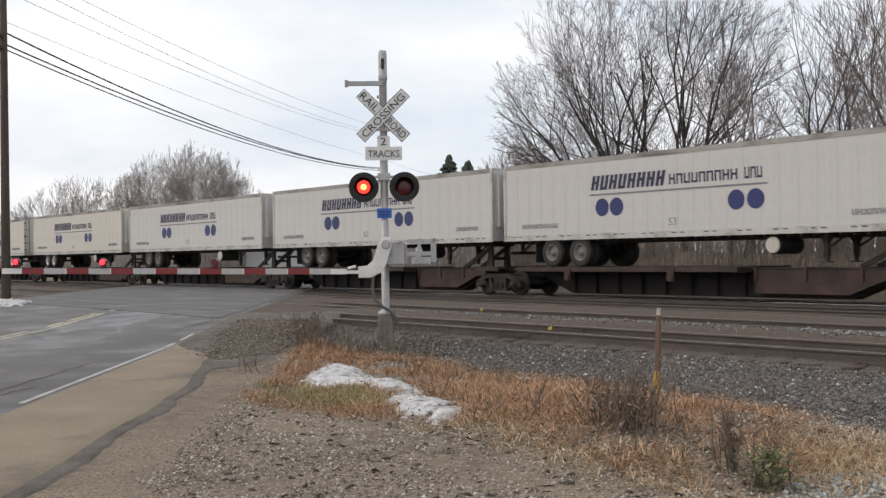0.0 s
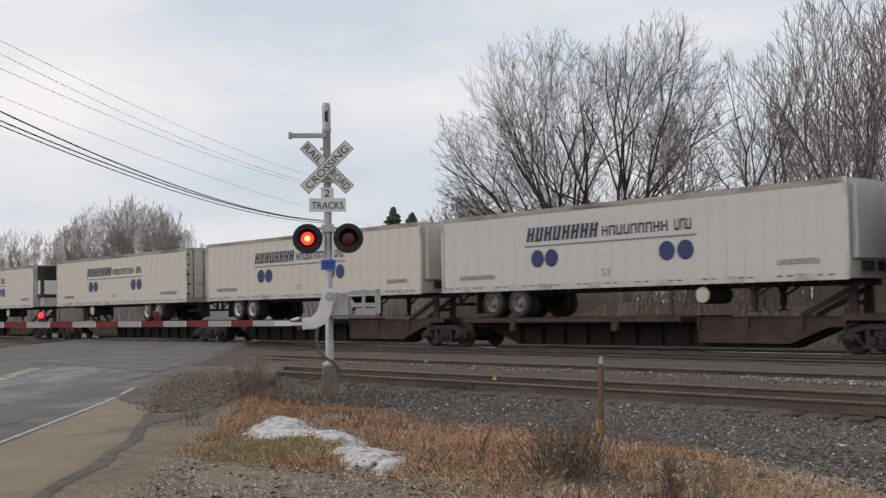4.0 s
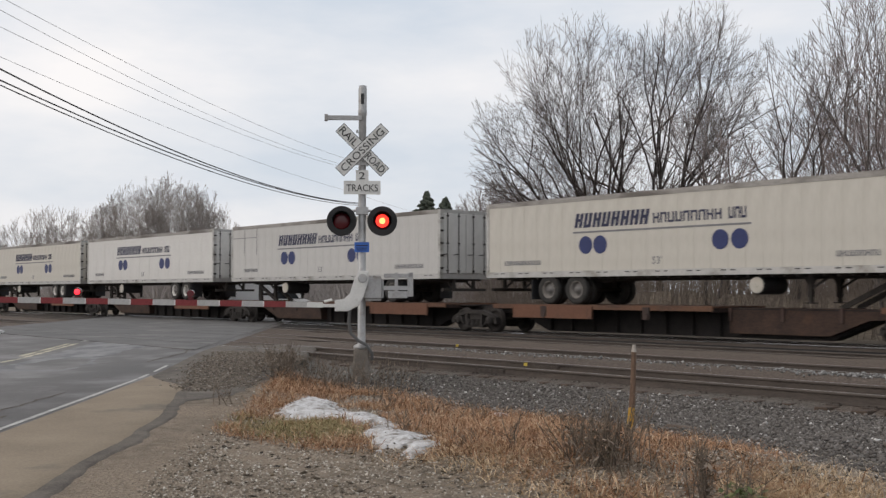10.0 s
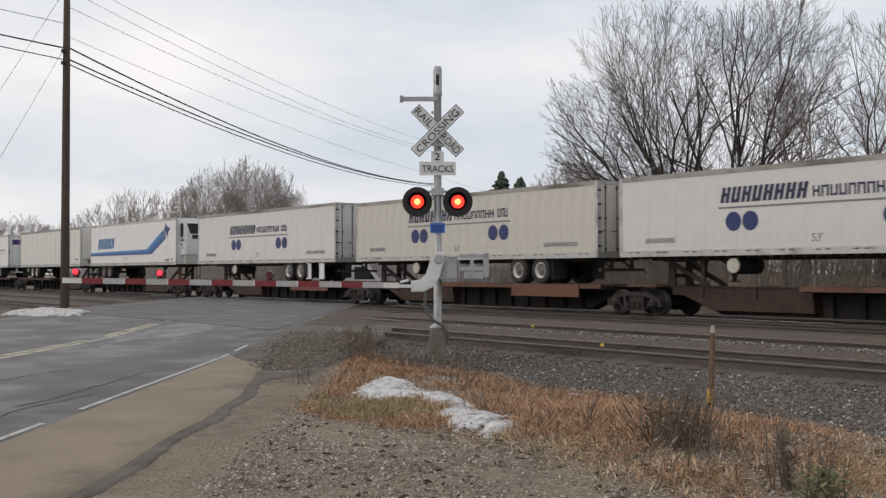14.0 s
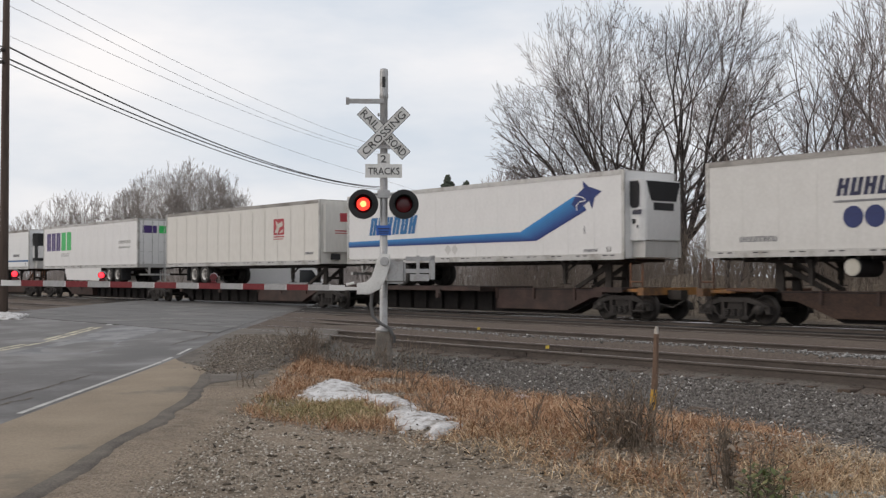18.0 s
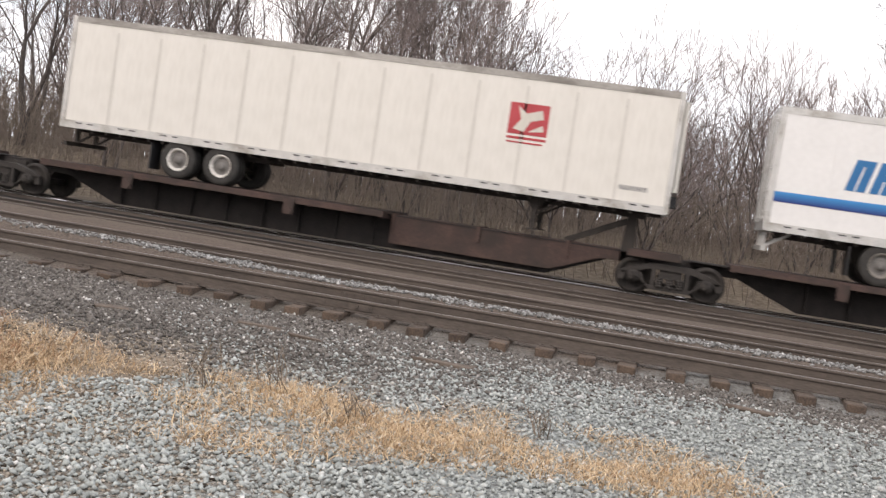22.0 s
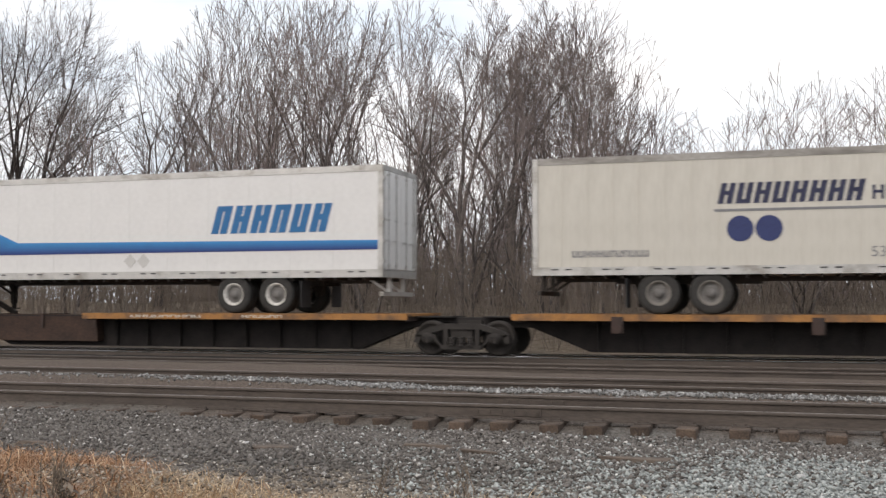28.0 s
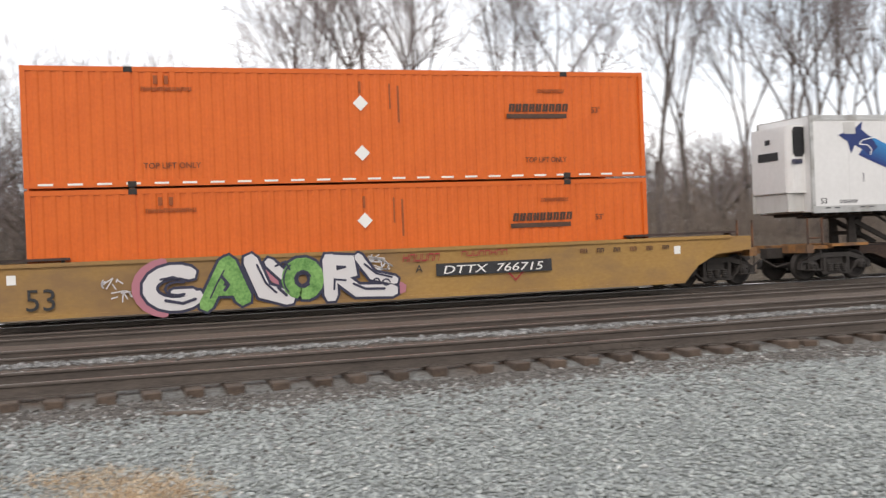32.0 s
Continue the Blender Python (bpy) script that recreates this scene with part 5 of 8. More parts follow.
def spine_car(x0, x1, front, paint, label, platform=True, trucks=(True, False), plat_len=9.6):
    """One unit of an articulated spine car between truck centres x0 and x1."""
    n = x1 - x0
    c = tagged(new("spine_car"), label, "railcar", "spine car units")
    c.matrix_basis = shift(x0, TRAIN_Y, 0)
    M = Matrix.Identity(4) if front > 0 else shift(n, 0, 0) @ Matrix.Rotation(math.pi, 4, "Z")
    # beam and stiffeners below the deck carry its shade in their colour
    put("centre_beam", cached("centre_beam|%.2f" % n, lambda b: make_spine(b, n), BEAMSHADE), c, M, "sooty black centre beam")
    put("open_beam", cached("open_beam|%s%.2f" % (paint.name, n), lambda b: make_open_beam(b, n, 1.4 + plat_len), BEAMRUST if paint is not CARBROWN else CARBROWN), c, M, "weathered boxed beam beside the hitch")
    for x in (1.46 + plat_len, (plat_len + n - 1.2) / 2, n - 2.6):
        put("cross_plate", cached("cross_plate", lambda b: box(b, -0.05, 0.05, -0.64, 0.64, 0.62, 1.02), CARBROWN), c, M @ shift(x))
    for k in range(8):
        put("stiffener", cached("beam_stiffener", make_stiffener, BEAMSHADE), c, M @ shift(3.3 + k * (plat_len - 2.4) / 7))
    deck = put("platform", cached("platform|%s%.2f" % (paint.name, plat_len), lambda b: make_platform(b, plat_len), paint), c, M @ shift(1.35), "raised wheel platform")
    for y in (-1.33, 1.33):
        put("side_sill", cached("side_sill|%s%.2f" % (paint.name, plat_len), lambda b: box(b, 0, plat_len, -0.03, 0.03, 0.89, 1.05), paint), deck, shift(0, y))
    if paint is not CARORANGE and paint is not CARBROWN:
        for y in (-1.375, 1.375):
            put("side_box", cached("side_box", make_side_box, SIDEBOX), deck, shift(1.05 + 1.9, y), "deep rust-orange side box")
    ribs = int(plat_len / 0.9)
    for k in range(ribs + 1):
        put("rib", cached("platform_rib", make_rib, CARBROWN), deck, shift(0.1 + k * (plat_len - 0.2) / ribs))
    for f in (0.27, 0.74):
        put("bracket", cached("platform_bracket", make_bracket, CARBROWN), deck, shift(plat_len * f))
    hitch_stand(c, M @ shift(n - 1.15))
    for y0, y1 in ((-1.2, -0.5), (0.5, 1.2)):
        put("end_plate", cached("end_plate|%s%.1f" % (paint.name, y0), lambda b: box(b, -0.75, 0.55, y0, y1, 0.98, 1.06), paint), c, M @ shift(n - 0.35))
    put("end_lip", cached("end_lip|" + paint.name, lambda b: box(b, -0.75, 0.55, -1.25, -1.202, 0.90, 1.07), paint), c, M @ shift(n - 0.35))
    for k, on in enumerate(trucks):
        if on:
            railway_truck(c, (0, n)[k])
    return c


def coupler(c, x, way):
    put("coupler", cached("coupler|%d" % way, lambda b: (box(b, min(0, way * 1.35), max(0, way * 1.35), -0.12, 0.12, 0.72, 0.92), box(b, min(way * 1.2, way * 1.75), max(way * 1.2, way * 1.75), -0.17, 0.17, 0.68, 0.98), rod(b, (way * 0.6, -0.5, 0.66), (way * 1.6, -0.4, 0.42), 0.03), rod(b, (way * 1.6, -0.4, 0.42), (way * 2.0, -0.3, 0.66), 0.03)), DARKSTEEL), c, shift(x, 0, 0), "knuckle coupler and air hose")
    put("end_sill", cached("end_sill|%d" % way, lambda b: (box(b, min(0, way * 1.15), max(0, way * 1.15), -1.0, 1.0, 0.92, 1.02), box(b, min(way * 0.95, way * 1.2), max(way * 0.95, way * 1.2), -1.35, 1.35, 0.82, 1.06)), CARORANGE), c, shift(x, 0, 0), "worn orange end sill")
    put("grab_iron", cached("grab_iron|%d" % way, lambda b: (rod(b, (way * 1.1, -1.28, 1.06), (way * 1.1, -1.28, 1.85), 0.03), rod(b, (way * 0.6, -1.28, 1.06), (way * 0.6, -1.28, 1.85), 0.03), rod(b, (way * 0.6, -1.28, 1.25), (way * 1.1, -1.28, 1.25), 0.025)), CARRUST), c, shift(x, 0, 0), "orange grab iron")
    put("brake_step", cached("brake_step|%d" % way, lambda b: (box(b, way * 0.9 - 0.25, way * 0.9 + 0.25, -1.33, -1.1, 0.30, 0.33), rod(b, (way * 0.9 - 0.22, -1.3, 0.32), (way * 0.9 - 0.22, -1.3, 0.9), 0.018), rod(b, (way * 0.9 + 0.22, -1.3, 0.32), (way * 0.9 + 0.22, -1.3, 0.9), 0.018)), DARKSTEEL), c, shift(x, 0, 0), "sill step")


DECKRUST = mottled("sooty_orange_deck_paint", (0.095, 0.048, 0.031), (0.175, 0.088, 0.052), 0.78, 0.0, scale=1.6, fine=18, bump=0.2, stain=(0.05, 0.032, 0.026), stain_scale=0.8, stain_at=0.55)
SIDEBOX = mottled("rust_orange_box_paint", (0.125, 0.058, 0.036), (0.18, 0.085, 0.053), 0.8, 0.0, scale=1.2, fine=15, bump=0.15, stain=(0.075, 0.04, 0.03), stain_scale=1.0, stain_at=0.6)
S_LABEL = {"b": "dark rust-brown articulated spine car unit carrying a trailer", "m": "weathered brown articulated spine car unit with orange end sill", "g": "sooty rust-orange articulated spine car unit with boxed platform side", "o": "worn orange and brown articulated spine car unit carrying a trailer"}
UNITS = ((118.8, 135.9, 1, "b", (1, 1)), (102.3, 118.8, 1, "b", (1, 0)), (85.2, 102.3, 1, "b", (1, 0)), (67.7, 85.2, 1, "b", (1, 0)), (50.9, 67.7, -1, "b", (1, 0)),
         (29.2, 46.5, 1, "m", (1, 1)), (11.5, 29.2, -1, "g", (1, 0)), (-6.3, 11.5, -1, "g", (1, 0)), (-24.1, -6.3, -1, "g", (1, 0)), (-41.2, -24.1, -1, "g", (1, 0)),
         (-63.45, -45.7, 1, "b", (1, 1)), (-81.65, -63.45, 1, "b", (1, 0)), (-99.2, -81.65, -1, "b", (1, 0)),
         (-121.1, -103.4, 1, "o", (1, 1)), (-139.7, -121.1, 1, "o", (1, 0)), (-157.0, -139.7, -1, "o", (1, 0)))
for x0, x1, fr, kind, tk in UNITS:
    c = spine_car(x0, x1, fr, {"o": CARORANGE, "g": DECKRUST, "m": DECKRUST, "b": CARBROWN}[kind], S_LABEL[kind], True, tk)
    if x0 in (50.9, -41.2, -99.2, -157.0):
        coupler(c, 0, -1)
    if x0 == -157.0:
        for a, e, count in ((7.9, 10.1, 9), (11.3, 12.5, 6)):
            put("car_number", cached("deck_mark|%d" % count, lambda b: strokes(b, a, e, 0.935, 1.005, count, 0.0, 0.35), CREAM), c, shift(0, -1.362, 0), "pale stencilled marks")["kind"] = "stuff"
    if x1 in (46.5, -45.7, -103.4):
        coupler(c, x1 - x0, 1)
    MOVERS.append(c)

# -- well car and its two stacked containers
def make_well_side(b, y0, y1, n):
    """A well side seen from outside: deep in the middle, swept up over the trucks."""
    pts = [(-0.2, 1.42), (n + 0.2, 1.42), (n + 0.9, 1.40), (n + 0.9, 1.02), (n - 0.25, 0.92), (n - 0.85, 0.62), (n - 1.25, 0.20), (1.25, 0.20), (0.85, 0.62), (0.25, 0.92), (-0.9, 1.02), (-0.9, 1.40)]
    slab(b, pts, y0, y1)


def well_car(x0, n, label, container=True, mark=True):
    c = tagged(new("well_car"), label, "railcar", "well car units")
    c.matrix_basis = shift(x0, TRAIN_Y, 0)
    yo = -1.50
    put("well_side", cached("well_side_near|%.2f" % n, lambda b: make_well_side(b, yo, yo + 0.07, n), WELLYELLOW), c, None, "ochre painted well side")
    put("well_side", cached("well_side_far|%.2f" % n, lambda b: make_well_side(b, -yo - 0.07, -yo, n), WELLYELLOW), c)
    put("top_chord", cached("top_chord|%.2f" % n, lambda b: (box(b, -0.2, n + 0.2, yo - 0.05, yo + 0.14, 1.36, 1.45), box(b, -0.2, n + 0.2, -yo - 0.14, -yo + 0.05, 1.36, 1.45)), WELLYELLOW), c)
    put("bottom_sill", cached("bottom_sill|%.2f" % n, lambda b: (box(b, 1.3, n - 1.3, yo - 0.05, yo + 0.18, 0.16, 0.24), box(b, 1.3, n - 1.3, -yo - 0.18, -yo + 0.05, 0.16, 0.24)), WELLYELLOW), c)
    for x in (-0.4, n - 3.0):
        put("walkway", cached("walkway", lambda b: (box(b, 0, 3.4, yo - 0.06, yo + 0.35, 1.50, 1.56), box(b, 0.1, 0.18, yo, yo + 0.3, 1.42, 1.5), box(b, 3.2, 3.28, yo, yo + 0.3, 1.42, 1.5)), CARBROWN), c, shift(x), "brown top walkway")
    for x in (-0.9, n + 0.2):
        put("end_platform", cached("end_platform", lambda b: (box(b, 0, 0.7, -1.45, 1.45, 1.02, 1.10), box(b, 0, 0.7, -0.5, 0.5, 0.8, 1.02)), WELLYELLOW), c, shift(x))
    put("floor", cached("well_floor|%.2f" % n, lambda b: (box(b, 1.4, n - 1.4, -1.3, 1.3, 0.19, 0.262)), CARBROWN), c)
    railway_truck(c, 0.0)
    railway_truck(c, n)
    MOVERS.append(c)
    return c


def make_corrugated(b, z0, z1, y, n, pitch=0.28):
    """A corrugated steel side with shallow trapezoid ribs."""
    xs = []
    k = int(n / pitch)
    p = n / k
    for i in range(k):
        x = i * p
        xs += [(x, 0.0), (x + p * 0.32, 0.0), (x + p * 0.5, 0.022), (x + p * 0.82, 0.022)]
    xs.append((n, 0.0))
    lo = [b.verts.new((x, y + d, z0)) for x, d in xs]
    hi = [b.verts.new((x, y + d, z1)) for x, d in xs]
    for i in range(len(xs) - 1):
        b.faces.new((lo[i], lo[i + 1], hi[i + 1], hi[i]))


def intermodal_container(x, z, label, tape):
    t = tagged(new("shipping_container"), label, "container", "stacked containers")
    t.matrix_basis = shift(x, TRAIN_Y, z)
    n, h, w = 16.2, 2.86, 1.25
    put("body", cached("cont_body", lambda b: box(b, 0.06, n - 0.06, -w + 0.04, w - 0.04, 0.1, h - 0.06), ORANGE), t)
    put("side_wall", cached("cont_side", lambda b: make_corrugated(b, 0.14, h - 0.12, -w + 0.008, n), ORANGE), t, None, "corrugated orange side wall")
    put("top_rail", cached("cont_top", lambda b: (box(b, 0, n, -w, -w + 0.08, h - 0.12, h), box(b, 0, n, w - 0.08, w, h - 0.12, h)), ORANGE), t)
    put("bottom_rail", cached("cont_bottom", lambda b: (box(b, 0, n, -w, -w + 0.08, 0.0, 0.16), box(b, 0, n, w - 0.08, w, 0.0, 0.16)), ORANGE), t)
    for px in (0.0, 2.35, n - 2.47, n - 0.12):
        for sy in (-1, 1):
            put("corner_post", cached("cont_post|%d" % sy, lambda b: box(b, 0, 0.12, min(sy * (w - 0.1), sy * (w + 0.004)), max(sy * (w - 0.1), sy * (w + 0.004)), 0, h + 0.004), ORANGE), t, shift(px))
    if tape:
        for px in (2.32, n - 2.5):
            for sy in (-1, 1):
                put("twist_lock", cached("twist_lock", lambda b: box(b, 0.03, 0.17, -0.06, 0.06, -0.064, 0.0), DARKSTEEL), t, shift(px, sy * (w - 0.08), 0), "dark stacking lock")
    for px in (2.32, n - 2.5):
        for pz in (0.0, h - 0.13):
            put("corner_casting", cached("cont_casting", lambda b: box(b, 0, 0.2, -w - 0.012, -w + 0.12, 0, 0.13), DARKSTEEL), t, shift(px, 0, pz), "dark steel lifting casting")
    for y0, y1 in ((-w + 0.08, -0.01), (0.01, w - 0.08)):
        put("end_door", cached("cont_door|%.2f" % y0, lambda b: box(b, n - 0.06, n - 0.02, y0, y1, 0.16, h - 0.12), ORANGE), t)
    put("locking_gear", cached("cont_rods", lambda b: [rod(b, (n, y, 0.08), (n, y, h - 0.05), 0.02, 6) for y in (-0.9, -0.35, 0.35, 0.9)] + [box(b, n - 0.02, n + 0.02, y - 0.1, y + 0.1, zz, zz + 0.16) for y in (-0.9, -0.35, 0.35, 0.9) for zz in (0.62, 1.9)], ORANGE), t, None, "orange lock rods")
    put("end_marks", cached("cont_end_marks", lambda b: [box(b, n - 0.025, n - 0.012, y0, y1, z0, z1) for y0, y1, z0, z1 in ((-0.86, -0.42, 2.15, 2.42), (0.42, 0.8, 2.1, 2.36), (-0.8, -0.45, 1.2, 1.42), (0.4, 0.85, 1.5, 1.62), (0.45, 0.8, 0.8, 1.1), (-0.84, -0.5, 0.7, 0.82))], GREYINK), t, None, "grey door labels")
    dia = cached("cont_diamond", lambda b: slab(b, [(0, -0.2), (0.2, 0), (0, 0.2), (-0.2, 0)], -0.012, 0.0), REFLECTOR)
    for zz in (2.0, 0.73) if tape else (1.93,):
        put("placard", dia, t, shift(8.1, -w - 0.002, zz), "white diamond placard")
    signs("wk", 12.15, 13.9, 1.78, 1.99, 9, 0.15, 0.72, INK, t, shift(0, -w - 0.002, 0), "dark stencilled sign", 4, -0.01)
    put("wordmark_bar", cached("cont_bar", lambda b: box(b, 12.1, 13.85, -0.01, 0.0, 1.60, 1.72), INK), t, shift(0, -w - 0.002, 0), "black bar under the wordmark")
    put("fine_print", cached("cont_print", lambda b: (box(b, 8.86, 8.90, -0.01, 0.0, 1.85, 2.5), box(b, 9.08, 9.13, -0.01, 0.0, 1.5, 2.45), strokes(b, 2.7, 3.9, 2.28, 2.38, 14, 0, 0.5, y=-0.01), strokes(b, 13.0, 13.8, 2.28, 2.38, 12, 0, 0.5, y=-0.01), box(b, 8.06, 8.12, -0.01, 0, 2.25, 2.55), box(b, 3.0, 3.1, -0.01, 0, 2.45, 2.65), box(b, 3.25, 3.35, -0.01, 0, 2.45, 2.65)), RUSTINK), t, shift(0, -w - 0.002, 0), "small dark print")
    lettering("length_mark", "53'", 0.22, CARBROWN, t, shift(14.6, -w - 0.002, 1.75), "faint length figures")
    if tape:
        for px, wd in ((2.7, 1.35), (12.6, 1.2)):
            lettering("warning", "TOP LIFT ONLY", 0.2, INK, t, shift(px, -w - 0.008, 0.42), "black stencilled warning", width=wd)
        tp = cached("cont_tape", lambda b: box(b, 0, 0.34, -w - 0.006, -w, 0.05, 0.10), REFLECTOR)
        for i in range(24):
            put("reflective_tape", tp, t, shift(0.3 + i * 0.66))
    MOVERS.append(t)


GRAF_WHITE = plain("white_spray_paint", (0.62, 0.60, 0.60), 0.6)
GRAF_GREEN = mottled("green_spray_paint", (0.07, 0.20, 0.045), (0.24, 0.46, 0.14), 0.6, scale=2.2, fine=14, bump=0.02)
GRAF_DARK = plain("dark_outline_spray_paint", (0.03, 0.03, 0.06), 0.6)
GRAF_PINK = plain("pink_spray_paint", (0.42, 0.16, 0.20), 0.6)


def ribbon(b, pts, w, y0, y1, mat=0):
    """A thick painted stroke along a bent line: one mitred strip with blunt rounded ends."""
    ps = [Vector(p) for p in pts]
    first, last = (ps[1] - ps[0]).normalized(), (ps[-1] - ps[-2]).normalized()
    ps = [ps[0] - first * w * 0.42] + [ps[0]] + ps[1:-1] + [ps[-1]] + [ps[-1] + last * w * 0.42]
    rows = []
    for k, p in enumerate(ps):
        a = (p - ps[k - 1]).normalized() if k else first
        c = (ps[k + 1] - p).normalized() if k < len(ps) - 1 else last
        d = (a + c).normalized()
        nv = Vector((-d.y, d.x)) * w / 2 / max(0.55, d.dot(a))
        if k in (0, len(ps) - 1):
            nv *= 0.55
        rows.append([b.verts.new((q.x, y, q.y)) for y, q in ((y0, p + nv), (y0, p - nv), (y1, p - nv), (y1, p + nv))])
    for r, t in zip(rows, rows[1:]):
        for i in range(3):
            n = (i + 1) % 4
            b.faces.new((r[i], r[n], t[n], t[i])).material_index = mat
        b.faces.new((r[3], r[0], t[0], t[3])).material_index = mat
    for r in (rows[0], rows[-1]):
        b.faces.new(r).material_index = mat
    bmesh.ops.recalc_face_normals(b, faces=b.faces)


def arc(cx, cz, rx, rz, a0, a1, n=9):
    return [(cx + rx * math.cos(radians(a0 + (a1 - a0) * i / n)), cz + rz * math.sin(radians(a0 + (a1 - a0) * i / n))) for i in range(n + 1)]


c = well_car(-181.6, 20.5, "ochre well car with bright graffiti holding two stacked orange containers")
wy = -1.555
W0 = -181.6
FORMS = (
    (arc(5.35, 0.74, 0.62, 0.40, 55, 325, 12), 0.30, "w"), ([(5.75, 0.62), (5.3, 0.62)], 0.16, "w"),
    ([(6.05, 0.30), (6.55, 1.26)], 0.34, "g"), ([(6.6, 1.26), (6.95, 0.42)], 0.40, "g"), ([(6.2, 0.62), (6.8, 0.60)], 0.24, "g"),
    ([(7.15, 1.30), (7.45, 0.55), (8.05, 0.36)], 0.36, "w"), ([(7.6, 1.24), (7.95, 0.9)], 0.22, "w"),
    (arc(8.42, 0.80, 0.36, 0.36, -80, 238, 12), 0.34, "g"),
    ([(9.12, 0.36), (9.10, 1.24)], 0.34, "w"), ([(9.12, 1.24), (9.62, 1.20), (9.66, 0.92), (9.2, 0.82)], 0.26, "w"), ([(9.35, 0.8), (9.8, 0.44), (10.72, 0.40)], 0.30, "w"), ([(9.85, 1.28), (10.2, 0.80), (10.78, 0.66)], 0.20, "w"))
for k, (pts, wd, col) in enumerate(FORMS):
    def back(b):
        ribbon(b, pts, wd + 0.14, -0.004 - 0.0007 * k, 0.0)
    def face(b):
        ribbon(b, pts, wd, -0.016 - 0.0007 * k, 0.0)
    put("graffiti_outline", cached("graf_o%d" % k, back, GRAF_DARK), c, shift(0, wy, 0), "dark sprayed outline")
    put("graffiti_stroke", cached("graf_s%d" % k, face, GRAF_WHITE if col == "w" else GRAF_GREEN), c, shift(0, wy, 0), "sprayed white stroke" if col == "w" else "sprayed green stroke")
SHADES = (([(5.0, 0.95), (5.3, 1.0), (5.55, 0.9)], 0.05), (arc(5.4, 0.72, 0.30, 0.16, 60, 300, 8), 0.06), ([(5.1, 0.45), (5.5, 0.36), (5.8, 0.45)], 0.07), ([(6.45, 0.95), (6.6, 0.75), (6.5, 0.62)], 0.07), ([(6.15, 0.45), (6.3, 0.75), (6.5, 1.1)], 0.035),
          ([(7.3, 1.2), (7.5, 0.75), (7.75, 0.5)], 0.05), ([(7.8, 0.62), (8.0, 0.42)], 0.07), ([(7.75, 1.15), (8.0, 1.25), (8.1, 1.05)], 0.05), (arc(8.42, 0.8, 0.2, 0.2, 20, 320, 8), 0.05), (arc(8.42, 0.8, 0.48, 0.46, 130, 220, 6), 0.04),
          ([(9.2, 0.5), (9.22, 0.75), (9.5, 0.72)], 0.05), ([(9.3, 1.05), (9.5, 1.05)], 0.06), ([(9.7, 0.62), (10.0, 0.48), (10.5, 0.46)], 0.06), ([(10.0, 1.1), (10.3, 0.85), (10.7, 0.74)], 0.05), (arc(10.55, 0.62, 0.1, 0.08, 0, 300, 6), 0.035), (arc(10.3, 0.66, 0.08, 0.07, 0, 300, 6), 0.035))
for k, (pts, wd) in enumerate(SHADES):
    put("graffiti_shade", cached("graf_h%d" % k, lambda b: ribbon(b, pts, wd, -0.030 - 0.0005 * k, 0.0), GRAF_DARK), c, shift(0, wy, 0), "dark sprayed inner line")
put("graffiti_glow", cached("graf_glow", lambda b: (ribbon(b, arc(5.2, 0.75, 0.75, 0.6, 100, 260), 0.24, -0.002, 0.0), ribbon(b, [(7.3, 1.2), (7.8, 0.8)], 0.22, -0.002, 0.0), ribbon(b, [(10.6, 0.5), (10.95, 0.45)], 0.3, -0.002, 0.0), ribbon(b, [(6.6, 1.2), (6.9, 1.0)], 0.2, -0.002, 0)), GRAF_PINK), c, shift(0, wy, 0), "pink sprayed halo")
def scribbles(b):
    rng = random.Random(21)
    for cx, cz in ((3.9, 0.9), (4.1, 0.6), (10.3, 1.2), (10.5, 1.05)):
        for i in range(9):
            a = rng.uniform(0, 6.28)
            bar(b, (cx + rng.uniform(-0.25, 0.25), -0.003, cz + rng.uniform(-0.12, 0.12)), (cx + 0.25 * math.cos(a), -0.003, cz + 0.14 * math.sin(a)), 0.006, 0.028)
put("scribble", cached("scribble", scribbles, GRAF_WHITE), c, shift(0, wy, 0), "white sprayed scribbles")["kind"] = "stuff"
put("scribble", cached("scribble_r", lambda b: (strokes(b, 11.0, 12.0, 1.1, 1.3, 6, 0.2, 0.2, y=-0.003), strokes(b, 12.6, 13.9, 1.18, 1.32, 8, 0.1, 0.2, y=-0.003), ribbon(b, [(13.9, 0.72), (14.1, 0.5), (14.3, 0.7)], 0.04, -0.003, 0)), REDTAPE), c, shift(0, wy, 0), "red sprayed scrawl")["kind"] = "stuff"
put("number_panel", cached("number_panel", lambda b: box(b, 11.9, 15.15, -0.006, 0.0, 0.70, 1.02), BLACK), c, shift(0, wy, 0), "black number panel")
lettering("car_number", "DTTX  766715", 0.30, REFLECTOR, c, shift(12.1, wy - 0.010, 0.75), "white reporting marks", shear=0.2, width=2.8)
lettering("length_mark", "53", 0.72, BLACK, c, shift(2.0, wy - 0.004, 0.36), "large black figures")
lettering("unit_letter", "A", 0.28, BLACK, c, shift(11.35, wy - 0.004, 0.82), "black unit letter")
put("stencils", cached("stencils", lambda b: [strokes(b, 16 + 0.5 * k, 16.22 + 0.5 * k, 1.12, 1.24, 2, 0, 0.5, y=-0.004) for k in range(6)], CARRUST), c, shift(0, wy, 0), "small pale stencils")
for x in (1.6, 18.9):
    put("reflector", cached("well_reflector", lambda b: box(b, 0, 0.2, -0.006, 0, 0.98, 1.2), REFLECTOR), c, shift(x, wy + 0.05, 0), "pale reflector")
coupler(c, 20.5, 1)
intermodal_container(-179.55, 0.27, "orange corrugated container, lower of two, in the well car", False)
intermodal_container(-179.55, 3.19, "orange corrugated container stacked on another orange container", True)
